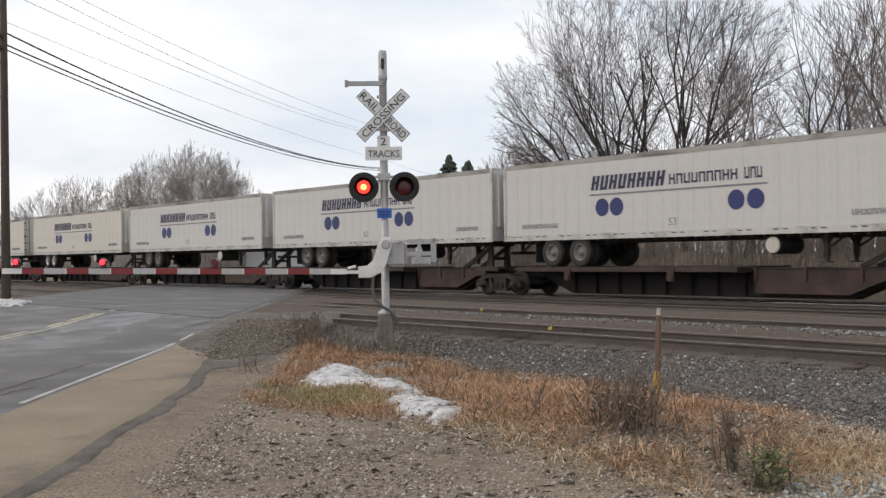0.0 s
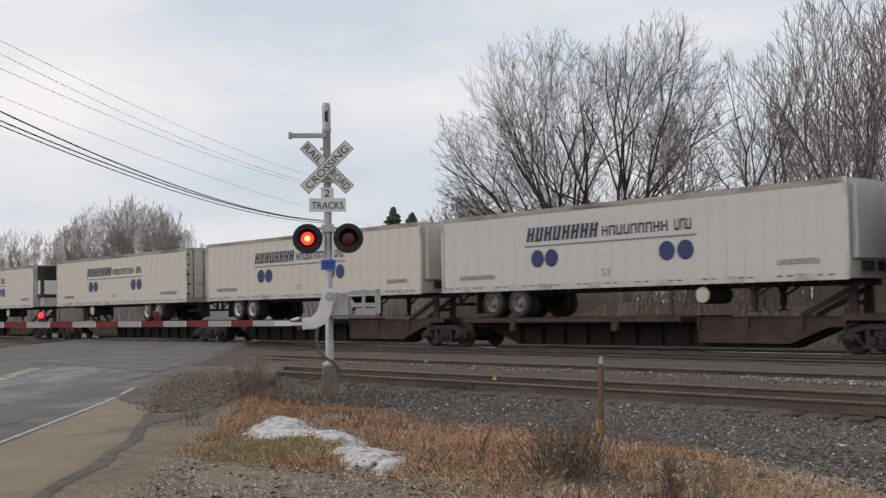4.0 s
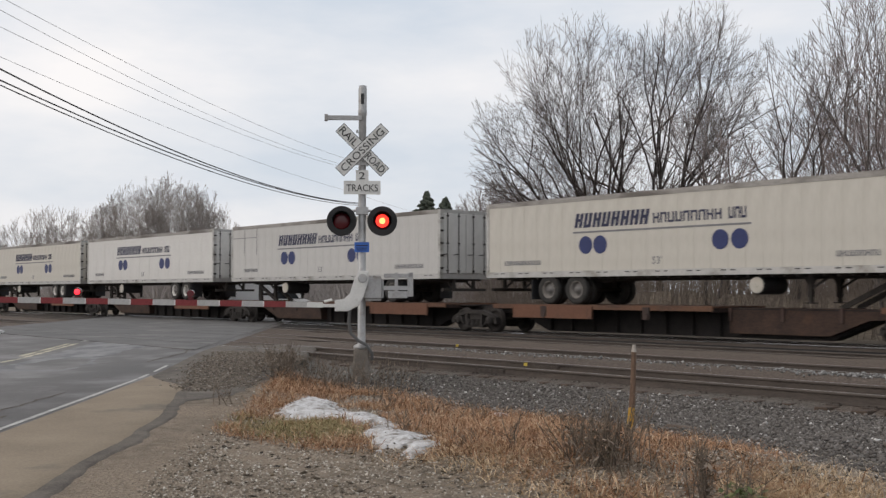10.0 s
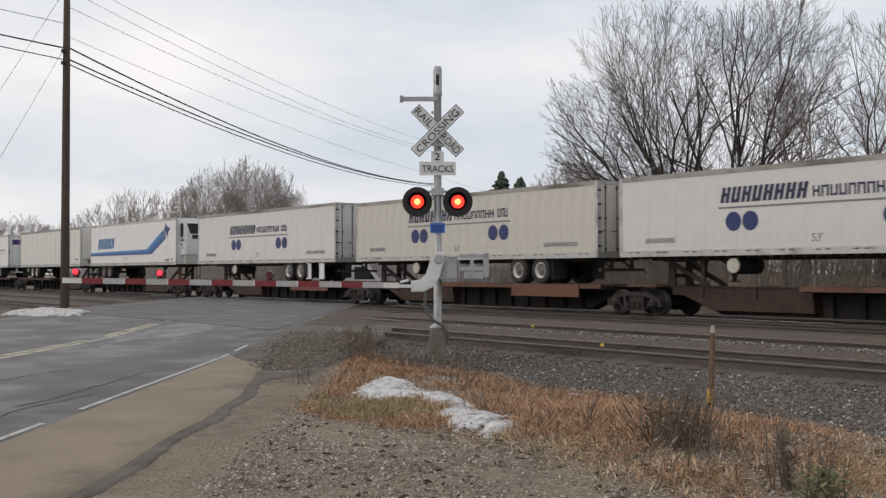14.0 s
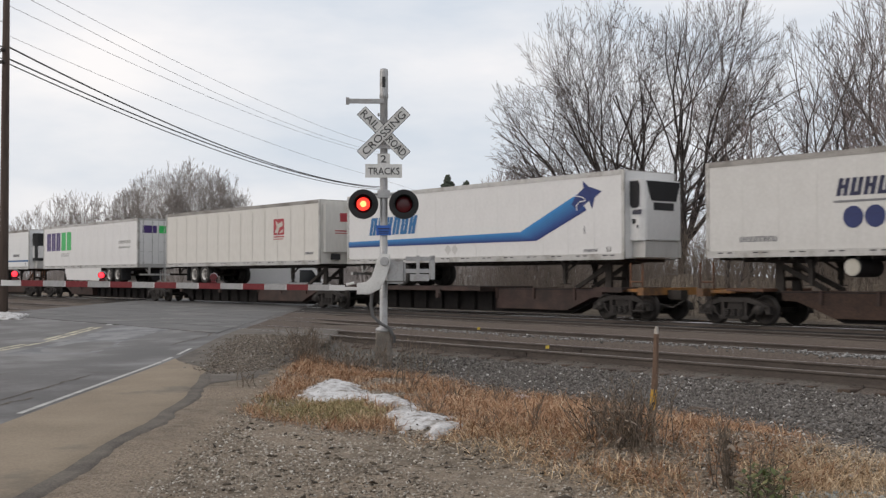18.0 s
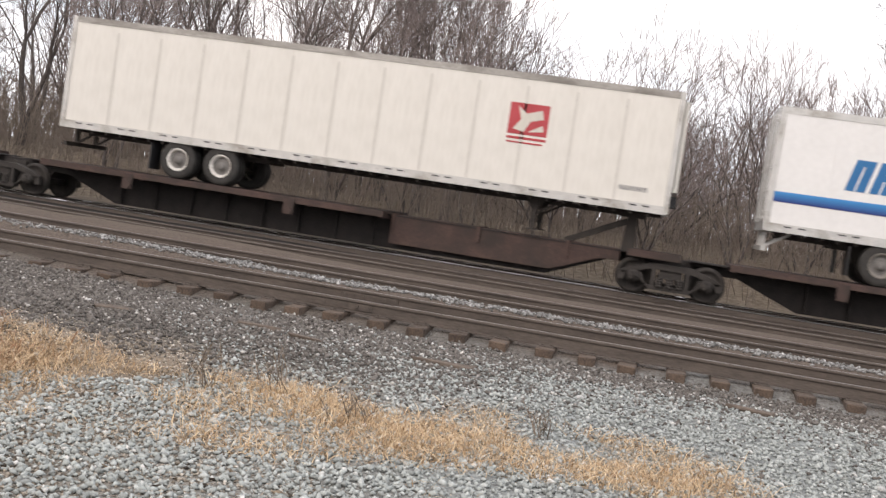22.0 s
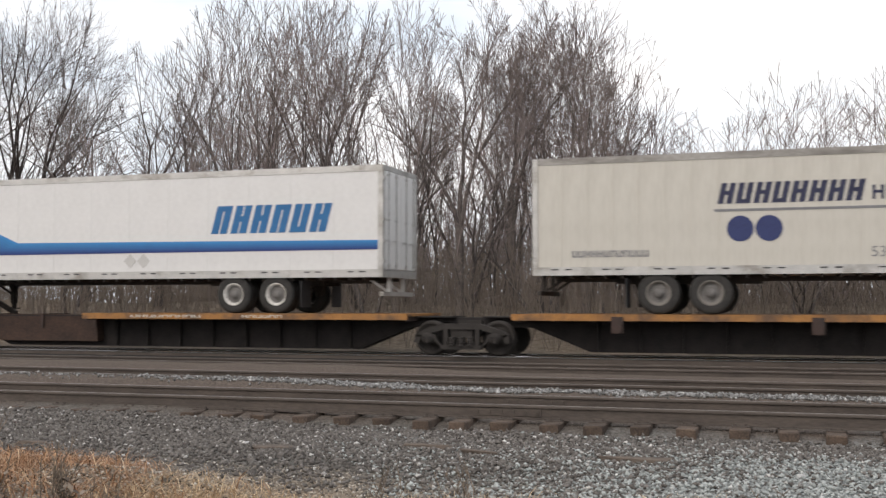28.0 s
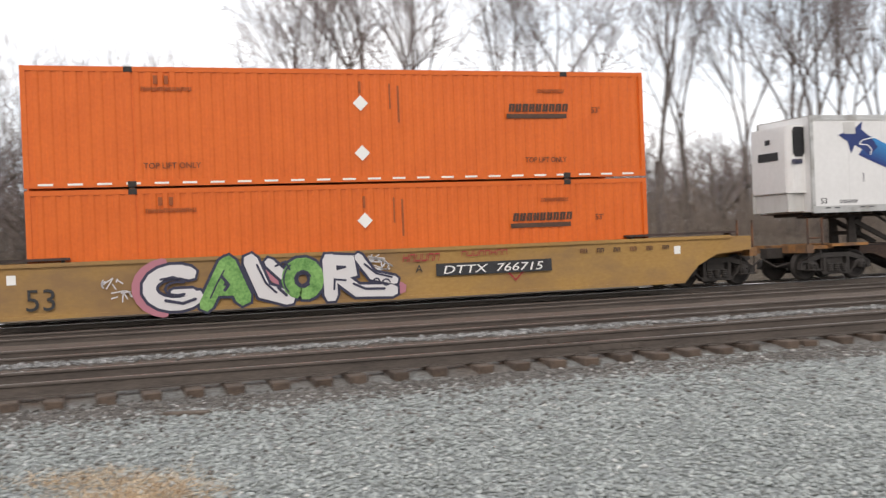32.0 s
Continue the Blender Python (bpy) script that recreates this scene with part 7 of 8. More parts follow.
def plant(proto, x, y, high, turn, label, group, wide=None, name="tree"):
    t = tagged(new(name), label, "tree", group)
    sz = high / proto[2]
    s = wide / proto[3] if wide else sz
    t.matrix_basis = Matrix.LocRotScale((x, y, ground_z(x, y)), Euler((0, 0, turn)), (s, s, sz))
    put("trunk", proto[0], t)
    put("crown", proto[1], t)
    return t


PALEBARK = mottled("pale_grey_bark", (0.10, 0.085, 0.078), (0.20, 0.172, 0.16), 0.95, scale=4, fine=40, bump=0.5)
THICKET = [crown_proto("thicket%d" % i, 140 + i, 11.0, 5.4, 2 + i % 3, 0.26, 0.42, 0.035, 0.10, 0.0095, 5, 0.10) for i in range(7)]
SLENDER = [crown_proto("slender%d" % i, 170 + i, 13.0, 6.0, 2 + i % 2, 0.20, 0.42, 0.024, 0.115, 0.0085, 6, 0.12, bark=PALEBARK, fork=1.6 + 0.7 * i) for i in range(4)]
MEDIUM = crown_proto("medium", 23, 9.0, 7.5, 6, 0.6, 0.5, 0.03, 0.10, 0.010, 5, 0.05)
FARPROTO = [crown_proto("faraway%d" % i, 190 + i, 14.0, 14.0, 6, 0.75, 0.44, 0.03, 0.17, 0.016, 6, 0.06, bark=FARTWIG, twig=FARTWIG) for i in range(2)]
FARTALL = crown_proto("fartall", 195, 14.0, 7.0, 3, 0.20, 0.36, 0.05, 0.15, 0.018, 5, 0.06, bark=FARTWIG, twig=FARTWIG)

# height of the woods' edge along the line
EDGE_X = (-34, -29, -27, -25, -22, -16, -12, -10, -8.3, -7.2, -6, -3.5, 0, 5, 8, 12, 20, 40, 60)
EDGE_H = (11.0, 12.6, 12.0, 13.2, 14.2, 13.4, 13.2, 13.0, 12.5, 11.0, 9.9, 9.1, 9.4, 9.0, 8.8, 7.2, 6.4, 6.4, 6.4)


def woods_height(x, y):
    """A tree at (x, y) whose top meets the woods' edge as it is seen from the lot."""
    return 1.4 + (np.interp(x * 42.0 / y, EDGE_X, EDGE_H) - 1.4) * y / 42.0 - ground_z(x, y)


trng = random.Random(12)
DARKTWIG = mottled("dark_grey_twigs", (0.105, 0.089, 0.084), (0.20, 0.173, 0.165), 0.95, scale=1.5, fine=20, bump=0.2)
DARKBARK = mottled("dark_damp_bark", (0.040, 0.034, 0.032), (0.098, 0.083, 0.077), 0.95, scale=4, fine=40, bump=0.5)
SPREADING = crown_proto("spreading", 8, 15.4, 14.5, 13, 1.42, 0.46, 0.012, 0.19, 0.0085, 6, 0.10, (-1.0, -0.8), bark=DARKBARK, twig=DARKTWIG, fork=2.4)
LEANING = crown_proto("leaning", 31, 15.4, 10.6, 8, 0.85, 0.46, 0.014, 0.17, 0.0085, 6, 0.16, (2.4, 1.7), bark=DARKBARK, twig=DARKTWIG, fork=2.4)
plant(SPREADING, -40.0, 44.8, 15.3, 0.0, "large bare spreading tree with a broad rounded crown", "spreading trees", 13.4)
plant(LEANING, -37.6, 46.3, 15.6, 0.0, "large bare tree with dark limbs leaning away from its neighbour", "spreading trees", 10.6)
# woods behind the tracks
for i in range(52):
    x = -28.6 + 35.6 * (i + trng.random()) / 52
    row = i % 4
    if x < -18 and i % 3:
        continue
    y = 37.5 + row * 3.4 + trng.uniform(-1.2, 1.6)
    h = woods_height(x, y) * trng.choice((0.62, 0.75, 0.86, 0.97, 1.02))
    plant(THICKET[trng.randrange(7)], x, y, h, trng.uniform(0, 6.28), "bare grey-brown sapling clump at the edge of the woods", "thicket trees", trng.uniform(4.0, 6.2))
for x in (8.6, 9.6, 11.1, 13.2, 16.5, 17.9, 20.4, 23.5, 24.8, 27.7, 30.2, 31.4, 32.8, 34.7, 38, 43, 47, 52):
    y = 41 + trng.uniform(-2.0, 3.5)
    plant(SLENDER[trng.randrange(4)], x * y / 41, y, trng.uniform(12.5, 15.5), trng.uniform(0, 6.28), "tall slender bare tree behind the tracks", "slender trees", trng.uniform(4.4, 6.4))
for i in range(26):
    x = 3 + 46 * (i + trng.random()) / 26
    y = 40 + (i % 3) * 4.0 + trng.uniform(-2, 2)
    plant(THICKET[trng.randrange(7)], x, y, woods_height(x, y) * trng.uniform(0.75, 1.0), trng.uniform(0, 6.28), "bare grey-brown sapling clump at the edge of the woods", "thicket trees", trng.uniform(3.4, 5.0))
for x, y in ((-13.4, 38.6), (-11.3, 40.2), (-9.7, 39.0), (-8.5, 38.2), (-16.0, 39.4), (-19.5, 40.0)):
    plant(SLENDER[trng.randrange(4)], x * y / 42, y, woods_height(x * y / 42, y) * 0.98, trng.uniform(0, 6.28), "bare forked tree at the edge of the woods", "edge trees", 5.6)
FORKED = [crown_proto("forked%d" % i, 60 + i, 14.0, 7.0, 2, 0.26, 0.40, 0.03, 0.15, 0.009, 5, 0.15, twig=DARKTWIG, fork=1.5) for i in range(3)]
for i, (x, y, f) in enumerate(((-31.0, 43.0, 0.93), (-28.4, 45.5, 1.0), (-26.0, 41.0, 0.97), (-23.6, 44.0, 1.04), (-21.5, 40.5, 1.0), (-19.4, 43.5, 1.02))):
    plant(FORKED[i % 3], x, y, woods_height(x, y) * f, trng.uniform(0, 6.28), "bare forked tree with dark limbs at the edge of the woods", "edge trees", 6.6)
# smaller trees beside the large ones
for x, y, h in ((-50.5, 47.5, 8.2), (-53.5, 49, 7.0), (-47.5, 46.5, 9.2), (-44.5, 49, 8.5), (-49, 56, 8.4), (-54, 60, 7.6), (-46.5, 47, 7.4), (-30, 52, 10.5), (-58, 66, 7.5), (-48.8, 45.5, 8.0)):
    plant(MEDIUM, x, y, h, trng.uniform(0, 6.28), "bare branching tree behind the train", "small bare trees")
# far trees beyond the road, paled by colour to look hazy
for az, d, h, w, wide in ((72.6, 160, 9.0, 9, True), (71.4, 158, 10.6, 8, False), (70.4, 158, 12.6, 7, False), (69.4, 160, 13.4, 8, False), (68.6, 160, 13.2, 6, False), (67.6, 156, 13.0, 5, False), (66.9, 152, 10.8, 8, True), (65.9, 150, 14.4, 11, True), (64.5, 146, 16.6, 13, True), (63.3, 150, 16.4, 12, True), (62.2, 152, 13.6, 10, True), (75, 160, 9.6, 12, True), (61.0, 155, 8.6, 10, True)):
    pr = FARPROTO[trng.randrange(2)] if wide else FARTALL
    plant(pr, -d * math.sin(radians(az)), d * math.cos(radians(az)), h, trng.uniform(0, 6.28), "distant bare rounded tree, winter haze put into its pale colour" if wide else "distant bare upright tree, winter haze put into its pale colour", "far trees", w)


def conifer(x, y, h, seed):
    rng = random.Random(seed)
    t = tagged(new("conifer"), "small dark evergreen conifer in the distance", "tree", "conifers")
    t.matrix_basis = pose(x, y, ground_z(x, y))
    trunk, nee = Limbs(), Limbs()
    trunk.tube([Vector((0, 0, 0)), Vector((0, 0, h))], [0.25, 0.03], 6)
    for i in range(420):
        z = h * (0.35 + 0.65 * rng.random() ** 0.8)
        a = rng.uniform(0, 6.283)
        w = (h - z) * 0.62 * rng.uniform(0.35, 1.25) + 0.3
        p = Vector((0, 0, z))
        q = p + Vector((math.cos(a) * w, math.sin(a) * w, -0.12 * w + rng.uniform(-0.2, 0.25)))
        nee.tube([p.lerp(q, 0.25), p.lerp(q, 0.7), q], [0.10, 0.34, 0.03], 4)
    put("trunk", trunk.mesh("conifer_trunk", BARK), t)
    put("crown", nee.mesh("conifer_crown", NEEDLES), t)


for az, d, h in ((50.95, 150, 15.4), (50.0, 150, 14.6)):
    conifer(-d * math.sin(radians(az)), d * math.cos(radians(az)), h, int(h * 10))


def brush_stuff(name, label, count, xs, ys, hs, mat, seed, rmin=0.012, wide=0.35):
    """A tangle of thin bare stems, one object."""
    rng = random.Random(seed)
    lb = Limbs()
    for _ in range(count):
        x, y = rng.uniform(*xs), rng.uniform(*ys)
        h = rng.uniform(*hs)
        p = Vector((x, y, ground_z(x, y) - 0.1))
        e = Vector((rng.gauss(0, wide), rng.gauss(0, wide), 1)) * h
        mid = p + e * 0.5 + Vector((rng.gauss(0, 0.1), rng.gauss(0, 0.1), 0)) * h
        lb.tube([p, mid, p + e], [rmin * 1.6, rmin * 1.2, rmin * 0.5], 3)
        for _ in range(3):
            b = mid.lerp(p + e, rng.random())
            lb.tube([b, b + Vector((rng.gauss(0, 0.4), rng.gauss(0, 0.4), rng.uniform(0.1, 0.6))) * h * 0.4], [rmin * 0.8, rmin * 0.4], 3)
    return tagged(new(name, lb.mesh(name, mat)), label, "brush", kind="stuff")


BRUSH = mottled("pale_dead_brush", (0.15, 0.122, 0.10), (0.29, 0.24, 0.20), 0.95, scale=1.2, fine=20, bump=0.2)
brush_stuff("undergrowth", "tangled bare brown undergrowth below the trees", 11000, (-46, 60), (33.5, 50), (0.8, 3.2), BRUSH, 3, 0.010, 0.14)
brush_stuff("far_hedge", "distant bare hedge and woods, haze put into the pale colour", 5000, (-240, -95), (70, 130), (2.0, 5.5), FARTWIG, 4, 0.06, 0.3)
brush_stuff("far_woods", "dense bare woods farther back", 4200, (-42, 90), (54, 76), (2.5, 6.5), TWIG, 6, 0.03, 0.2)

# ---- loose stone, dry grass, snow and small things on the verge ----
def island_material(name, stops, rough=0.9, bump=0.0):
    """Each separate piece takes its own tone from a ramp."""
    m, n, l, b = shader(name)
    g = n.new("ShaderNodeNewGeometry")
    r = n.new("ShaderNodeValToRGB")
    el = r.color_ramp.elements
    el[0].position, el[1].position = stops[0][0], stops[-1][0]
    el[0].color, el[1].color = (*stops[0][1], 1), (*stops[-1][1], 1)
    for p, c in stops[1:-1]:
        e = el.new(p)
        e.color = (*c, 1)
    l.new(g.outputs["Random Per Island"], r.inputs["Fac"])
    co = n.new("ShaderNodeTexCoord")
    t = n.new("ShaderNodeTexNoise")
    t.inputs["Scale"].default_value, t.inputs["Detail"].default_value = 30, 4
    l.new(co.outputs["Object"], t.inputs["Vector"])
    mr = n.new("ShaderNodeMapRange")
    mr.inputs["To Min"].default_value, mr.inputs["To Max"].default_value = 0.6, 1.4
    l.new(t.outputs["Fac"], mr.inputs["Value"])
    hv = n.new("ShaderNodeHueSaturation")
    l.new(mr.outputs["Result"], hv.inputs["Value"])
    l.new(r.outputs["Color"], hv.inputs["Color"])
    l.new(hv.outputs["Color"], b.inputs["Base Color"])
    b.inputs["Roughness"].default_value = rough
    b.inputs["Specular IOR Level"].default_value = 0.3
    return m


STONES = island_material("crushed_grey_stone", ((0.0, (0.225, 0.237, 0.228)), (0.35, (0.31, 0.331, 0.318)), (0.8, (0.395, 0.42, 0.405)), (0.975, (0.46, 0.478, 0.465)), (0.99, (0.55, 0.54, 0.52)), (1.0, (0.66, 0.65, 0.62))))
BROWNSTONES = island_material("soiled_brown_stone", ((0.0, (0.08, 0.071, 0.064)), (0.5, (0.132, 0.119, 0.108)), (0.95, (0.195, 0.178, 0.164)), (0.98, (0.40, 0.385, 0.365)), (1.0, (0.58, 0.56, 0.53))))
PALESTONES = island_material("pale_fresh_stone", ((0.0, (0.10, 0.098, 0.094)), (0.5, (0.20, 0.197, 0.19)), (0.93, (0.33, 0.328, 0.32)), (1.0, (0.56, 0.55, 0.54))))
DIRTSTONES = island_material("brown_road_dirt", ((0.0, (0.10, 0.083, 0.067)), (0.5, (0.17, 0.142, 0.115)), (0.95, (0.25, 0.215, 0.178)), (1.0, (0.42, 0.39, 0.35))))
PEBBLES = island_material("brown_grey_pebbles", ((0.0, (0.125, 0.104, 0.083)), (0.4, (0.275, 0.236, 0.19)), (0.8, (0.42, 0.37, 0.31)), (0.95, (0.55, 0.51, 0.455)), (1.0, (0.63, 0.60, 0.55))))


def scatter(name, label, mat, places, sizes, seed, flat=0.75, sink=0.25):
    """Broken stones at the given places, one object: bent octahedra of eight faces."""
    rng = np.random.default_rng(seed)
    n = len(places)
    base = np.array([(1, 0, 0), (0, 1, 0), (-1, 0, 0), (0, -1, 0), (0, 0, 1), (0, 0, -1)], float)
    tri = np.array([(0, 1, 4), (1, 2, 4), (2, 3, 4), (3, 0, 4), (1, 0, 5), (2, 1, 5), (3, 2, 5), (0, 3, 5)])
    s = rng.uniform(sizes[0], sizes[1], n) * rng.choice([0.7, 1.0, 1.0, 1.25], n)
    v = base[None] * rng.uniform(0.65, 1.2, (n, 6, 1)) + rng.normal(0, 0.17, (n, 6, 3))
    v *= np.stack([rng.uniform(0.8, 1.35, n), rng.uniform(0.7, 1.1, n), rng.uniform(flat - 0.2, flat + 0.15, n)], 1)[:, None]
    a, tl, ta = rng.uniform(0, 6.283, n), rng.normal(0, 0.45, n), rng.uniform(0, 6.283, n)
    x, y, z = v[..., 0].copy(), v[..., 1].copy(), v[..., 2].copy()
    y, z = y * np.cos(tl)[:, None] - z * np.sin(tl)[:, None], y * np.sin(tl)[:, None] + z * np.cos(tl)[:, None]
    v[..., 0] = x * np.cos(a)[:, None] - y * np.sin(a)[:, None]
    v[..., 1] = x * np.sin(a)[:, None] + y * np.cos(a)[:, None]
    v[..., 2] = z
    v *= (s / 2)[:, None, None]
    pl = np.asarray(places, float)
    pl[:, 2] += s * sink
    v += pl[:, None]
    f = (tri[None] + 6 * np.arange(n)[:, None, None]).reshape(-1)
    me = bpy.data.meshes.new(name)
    me.vertices.add(6 * n)
    me.vertices.foreach_set("co", v.reshape(-1))
    me.loops.add(24 * n)
    me.loops.foreach_set("vertex_index", f)
    me.polygons.add(8 * n)
    me.polygons.foreach_set("loop_start", np.arange(0, 24 * n, 3))
    me.polygons.foreach_set("loop_total", np.full(8 * n, 3))
    me.update()
    me.validate()
    me.materials.append(mat)
    return tagged(new(name, me), label, "stones", kind="stuff")


def inside(x, y, poly):
    r = False
    for (ax, ay), (bx, by) in zip(poly, poly[1:] + poly[:1]):
        if (ay > y) != (by > y) and x < (bx - ax) * (y - ay) / (by - ay) + ax:
            r = not r
    return r


def off_road(x, y, d=-1.9):
    return x * R_NOR.x + y * R_NOR.y > d


MEADOW = [(-14.2, 6.9), (-16.4, 8.1), (-18.3, 9.5), (-19.6, 11.3), (-19.0, 12.1), (-17.6, 11.9), (-16.0, 11.4), (-14.3, 11.2), (-12.4, 10.7), (-11.2, 10.8), (-9.7, 11.0), (-8.4, 10.7), (-7.0, 9.7), (-6.0, 8.7), (-5.1, 7.7), (-4.8, 6.9), (-5.2, 6.4), (-6.4, 6.5), (-7.1, 6.9), (-8.3, 6.7), (-9.2, 6.5), (-10.6, 6.4), (-12.0, 6.5)]
STRAW = [(-5.6, 8.9), (-4.4, 9.3), (-3.0, 9.3), (-1.0, 9.9), (0.0, 9.6), (0.8, 8.5), (0.9, 7.7), (-0.6, 7.4), (-1.4, 7.2), (-2.1, 6.7), (-3.2, 7.0), (-4.1, 6.6), (-5.4, 6.9)]
SNOW = [(-13.7, 8.5), (-15.0, 9.8), (-14.6, 9.9), (-12.6, 9.1), (-12.3, 9.2), (-10.7, 8.4), (-9.8, 7.7), (-9.3, 7.65), (-8.05, 6.85), (-8.15, 6.6), (-8.8, 6.68), (-9.8, 7.15), (-10.3, 7.6), (-10.9, 8.2), (-11.5, 8.2), (-12.2, 8.55), (-12.3, 8.15), (-12.6, 7.9)]

srng = random.Random(5)
mid_places, brown_places, pale_places, lot_places = [], [], [], []
while len(mid_places) < 70000:
    y = srng.uniform(4.2, 14.5)
    x = srng.uniform(-15 if y > 11 else -7.5, 2.5 + y * 1.05)
    edge = -4.6 if y < 9.5 else -4.6 - (y - 9.5) * 0.4
    if x < edge + 2.2 * noise.noise(Vector((x * 0.5, y * 0.5, 2))):
        continue
    if noise.noise(Vector((x * 0.35, y * 0.6, 9))) + smooth_step(12.6, 14.0, y) * 1.1 + srng.uniform(-0.3, 0.3) > 0.75:
        continue
    if y > 9.0 - 0.35 * (x + 4) and x < -2.6 + srng.gauss(0, 0.9) and srng.random() < 0.72:
        continue
    mid_places.append((x, y, ground_z(x, y)))
while len(brown_places) < 52000:
    y = srng.triangular(9.0, 14.55, 13.7)
    x = srng.triangular(-19, 22, -9)
    if x > -2 + srng.gauss(0, 1.0) and y < 12.9 + 0.5 * noise.noise(Vector((x * 0.6, y, 7))) and srng.random() < 0.85:
        continue
    if off_road(x, y, -2.6 + srng.gauss(0, 0.5)) and not inside(x, y, MEADOW):
        brown_places.append((x, y, max(ground_z(x, y), road_z(x, y) - 0.003 if not off_road(x, y, -1.6) else -9)))
while len(pale_places) < 11000:
    x, y = srng.uniform(-24, 26), srng.gauss(17.72, 0.22)
    if off_road(x, y, -3.4) and srng.random() < 0.15 + 0.85 * smooth_step(-13, -7, x):
        pale_places.append((x, y, ground_z(x, y)))
while len(lot_places) < 62000:
    y = srng.uniform(3.4, 10.8)
    x = srng.uniform(-17, 2)
    if not off_road(x, y, -1.75 + srng.gauss(0, 0.12)) or y > 1.55 * -x + 3.5 or srng.random() < 0.25 * noise.noise(Vector((x * 0.8, y * 0.8, 4))) + 0.2:
        continue
    lot_places.append((x, y, ground_z(x, y)))
scatter("ballast_stones", "grey crushed ballast stones beside the track", STONES, mid_places, (0.026, 0.054), 1)
scatter("soiled_ballast", "brown soiled ballast stones by the tie ends", BROWNSTONES, brown_places, (0.03, 0.06), 2)
scatter("pale_ballast", "pale fresh ballast stones between two tracks", PALESTONES, pale_places, (0.035, 0.07), 3)
DIRT = [(-16.3, 8.5), (-17.3, 8.85), (-21.0, 11.0), (-24.3, 13.4), (-22.8, 14.1), (-20.4, 13.3), (-18.6, 11.2), (-16.5, 9.6)]
dirt_places = []
while len(dirt_places) < 9000:
    x, y = srng.uniform(-24.5, -16.2), srng.uniform(8.4, 14.2)
    if inside(x + srng.gauss(0, 0.15), y + srng.gauss(0, 0.15), DIRT):
        dirt_places.append((x, y, max(ground_z(x, y), road_z(x, y) + 0.002)))
scatter("dirt_gravel", "brown dirt and gravel over the road's broken edge", DIRTSTONES, dirt_places, (0.02, 0.06), 6, 0.5, 0.1)
scatter("lot_gravel", "small brown-grey gravel on the lot", PEBBLES, lot_places, (0.010, 0.034), 4, 0.7, 0.15)


CHIPS = island_material("dark_bark_chips", ((0.0, (0.035, 0.028, 0.022)), (0.7, (0.10, 0.08, 0.06)), (1.0, (0.22, 0.17, 0.12))))
chip_places = []
while len(chip_places) < 1500:
    x, y = srng.uniform(-17, 0), srng.uniform(3.4, 9)
    if off_road(x, y, -1.6) and y < 1.55 * -x + 3.5:
        chip_places.append((x, y, ground_z(x, y)))
scatter("lot_debris", "dark bark chips and leaf scraps on gravel", CHIPS, chip_places, (0.03, 0.08), 9, 0.3, 0.1)


def blades(name, label, mat, count, where, lengths, lean, width, seed, clump=0.0, category="grass"):
    """Thin bent blades rooted in the ground, one object."""
    rng = random.Random(seed)
    v, f = [], []
    made = 0
    while made < count:
        spot = where(rng)
        if spot is None:
            continue
        for _ in range(rng.randint(3, 9) if clump else 1):
            x, y = spot[0] + rng.gauss(0, clump), spot[1] + rng.gauss(0, clump)
            ln = rng.uniform(*lengths)
            a = rng.uniform(0, 6.283)
            tilt = min(1.45, abs(rng.gauss(lean, 0.35)))
            d = Vector((math.cos(a) * math.sin(tilt), math.sin(a) * math.sin(tilt), math.cos(tilt)))
            bend = Vector((math.cos(a), math.sin(a), 0)) * ln * rng.uniform(0.1, 0.45) - Vector((0, 0, ln * rng.uniform(0, 0.3)))
            p = Vector((x, y, ground_z(x, y) - 0.01))
            q = p + d * ln * 0.55
            e = p + d * ln + bend
            e.z = max(e.z, p.z + 0.012)
            w = Vector((-math.sin(a + rng.uniform(-1, 1)), math.cos(a), rng.uniform(-0.3, 0.3))) * width * rng.uniform(0.6, 1.3)
            o = len(v)
            v += [p - w, p + w, q + w * 0.8, q - w * 0.8, e]
            f += [(o, o + 1, o + 2, o + 3), (o + 3, o + 2, o + 4)]
            made += 1
    me = bpy.data.meshes.new(name)
    me.from_pydata([tuple(p) for p in v], [], f)
    me.materials.append(mat)
    return tagged(new(name, me), label, category, kind="stuff")


DRYGRASS = island_material("orange_brown_dry_grass", ((0.0, (0.17, 0.085, 0.045)), (0.4, (0.32, 0.168, 0.094)), (0.8, (0.45, 0.28, 0.165)), (1.0, (0.62, 0.48, 0.33))))
STRAWMAT = island_material("pale_straw", ((0.0, (0.25, 0.155, 0.085)), (0.5, (0.50, 0.35, 0.21)), (1.0, (0.74, 0.59, 0.41))))
GREENGRASS = island_material("dull_green_grass", ((0.0, (0.15, 0.12, 0.055)), (0.6, (0.28, 0.235, 0.115)), (1.0, (0.42, 0.35, 0.20))))
STALK = island_material("dark_dry_stalks", ((0.0, (0.10, 0.08, 0.065)), (0.6, (0.20, 0.16, 0.125)), (1.0, (0.32, 0.25, 0.19))))
WEEDLEAF = island_material("green_weed_leaves", ((0.0, (0.055, 0.075, 0.03)), (0.7, (0.13, 0.15, 0.06)), (1.0, (0.24, 0.22, 0.11))))


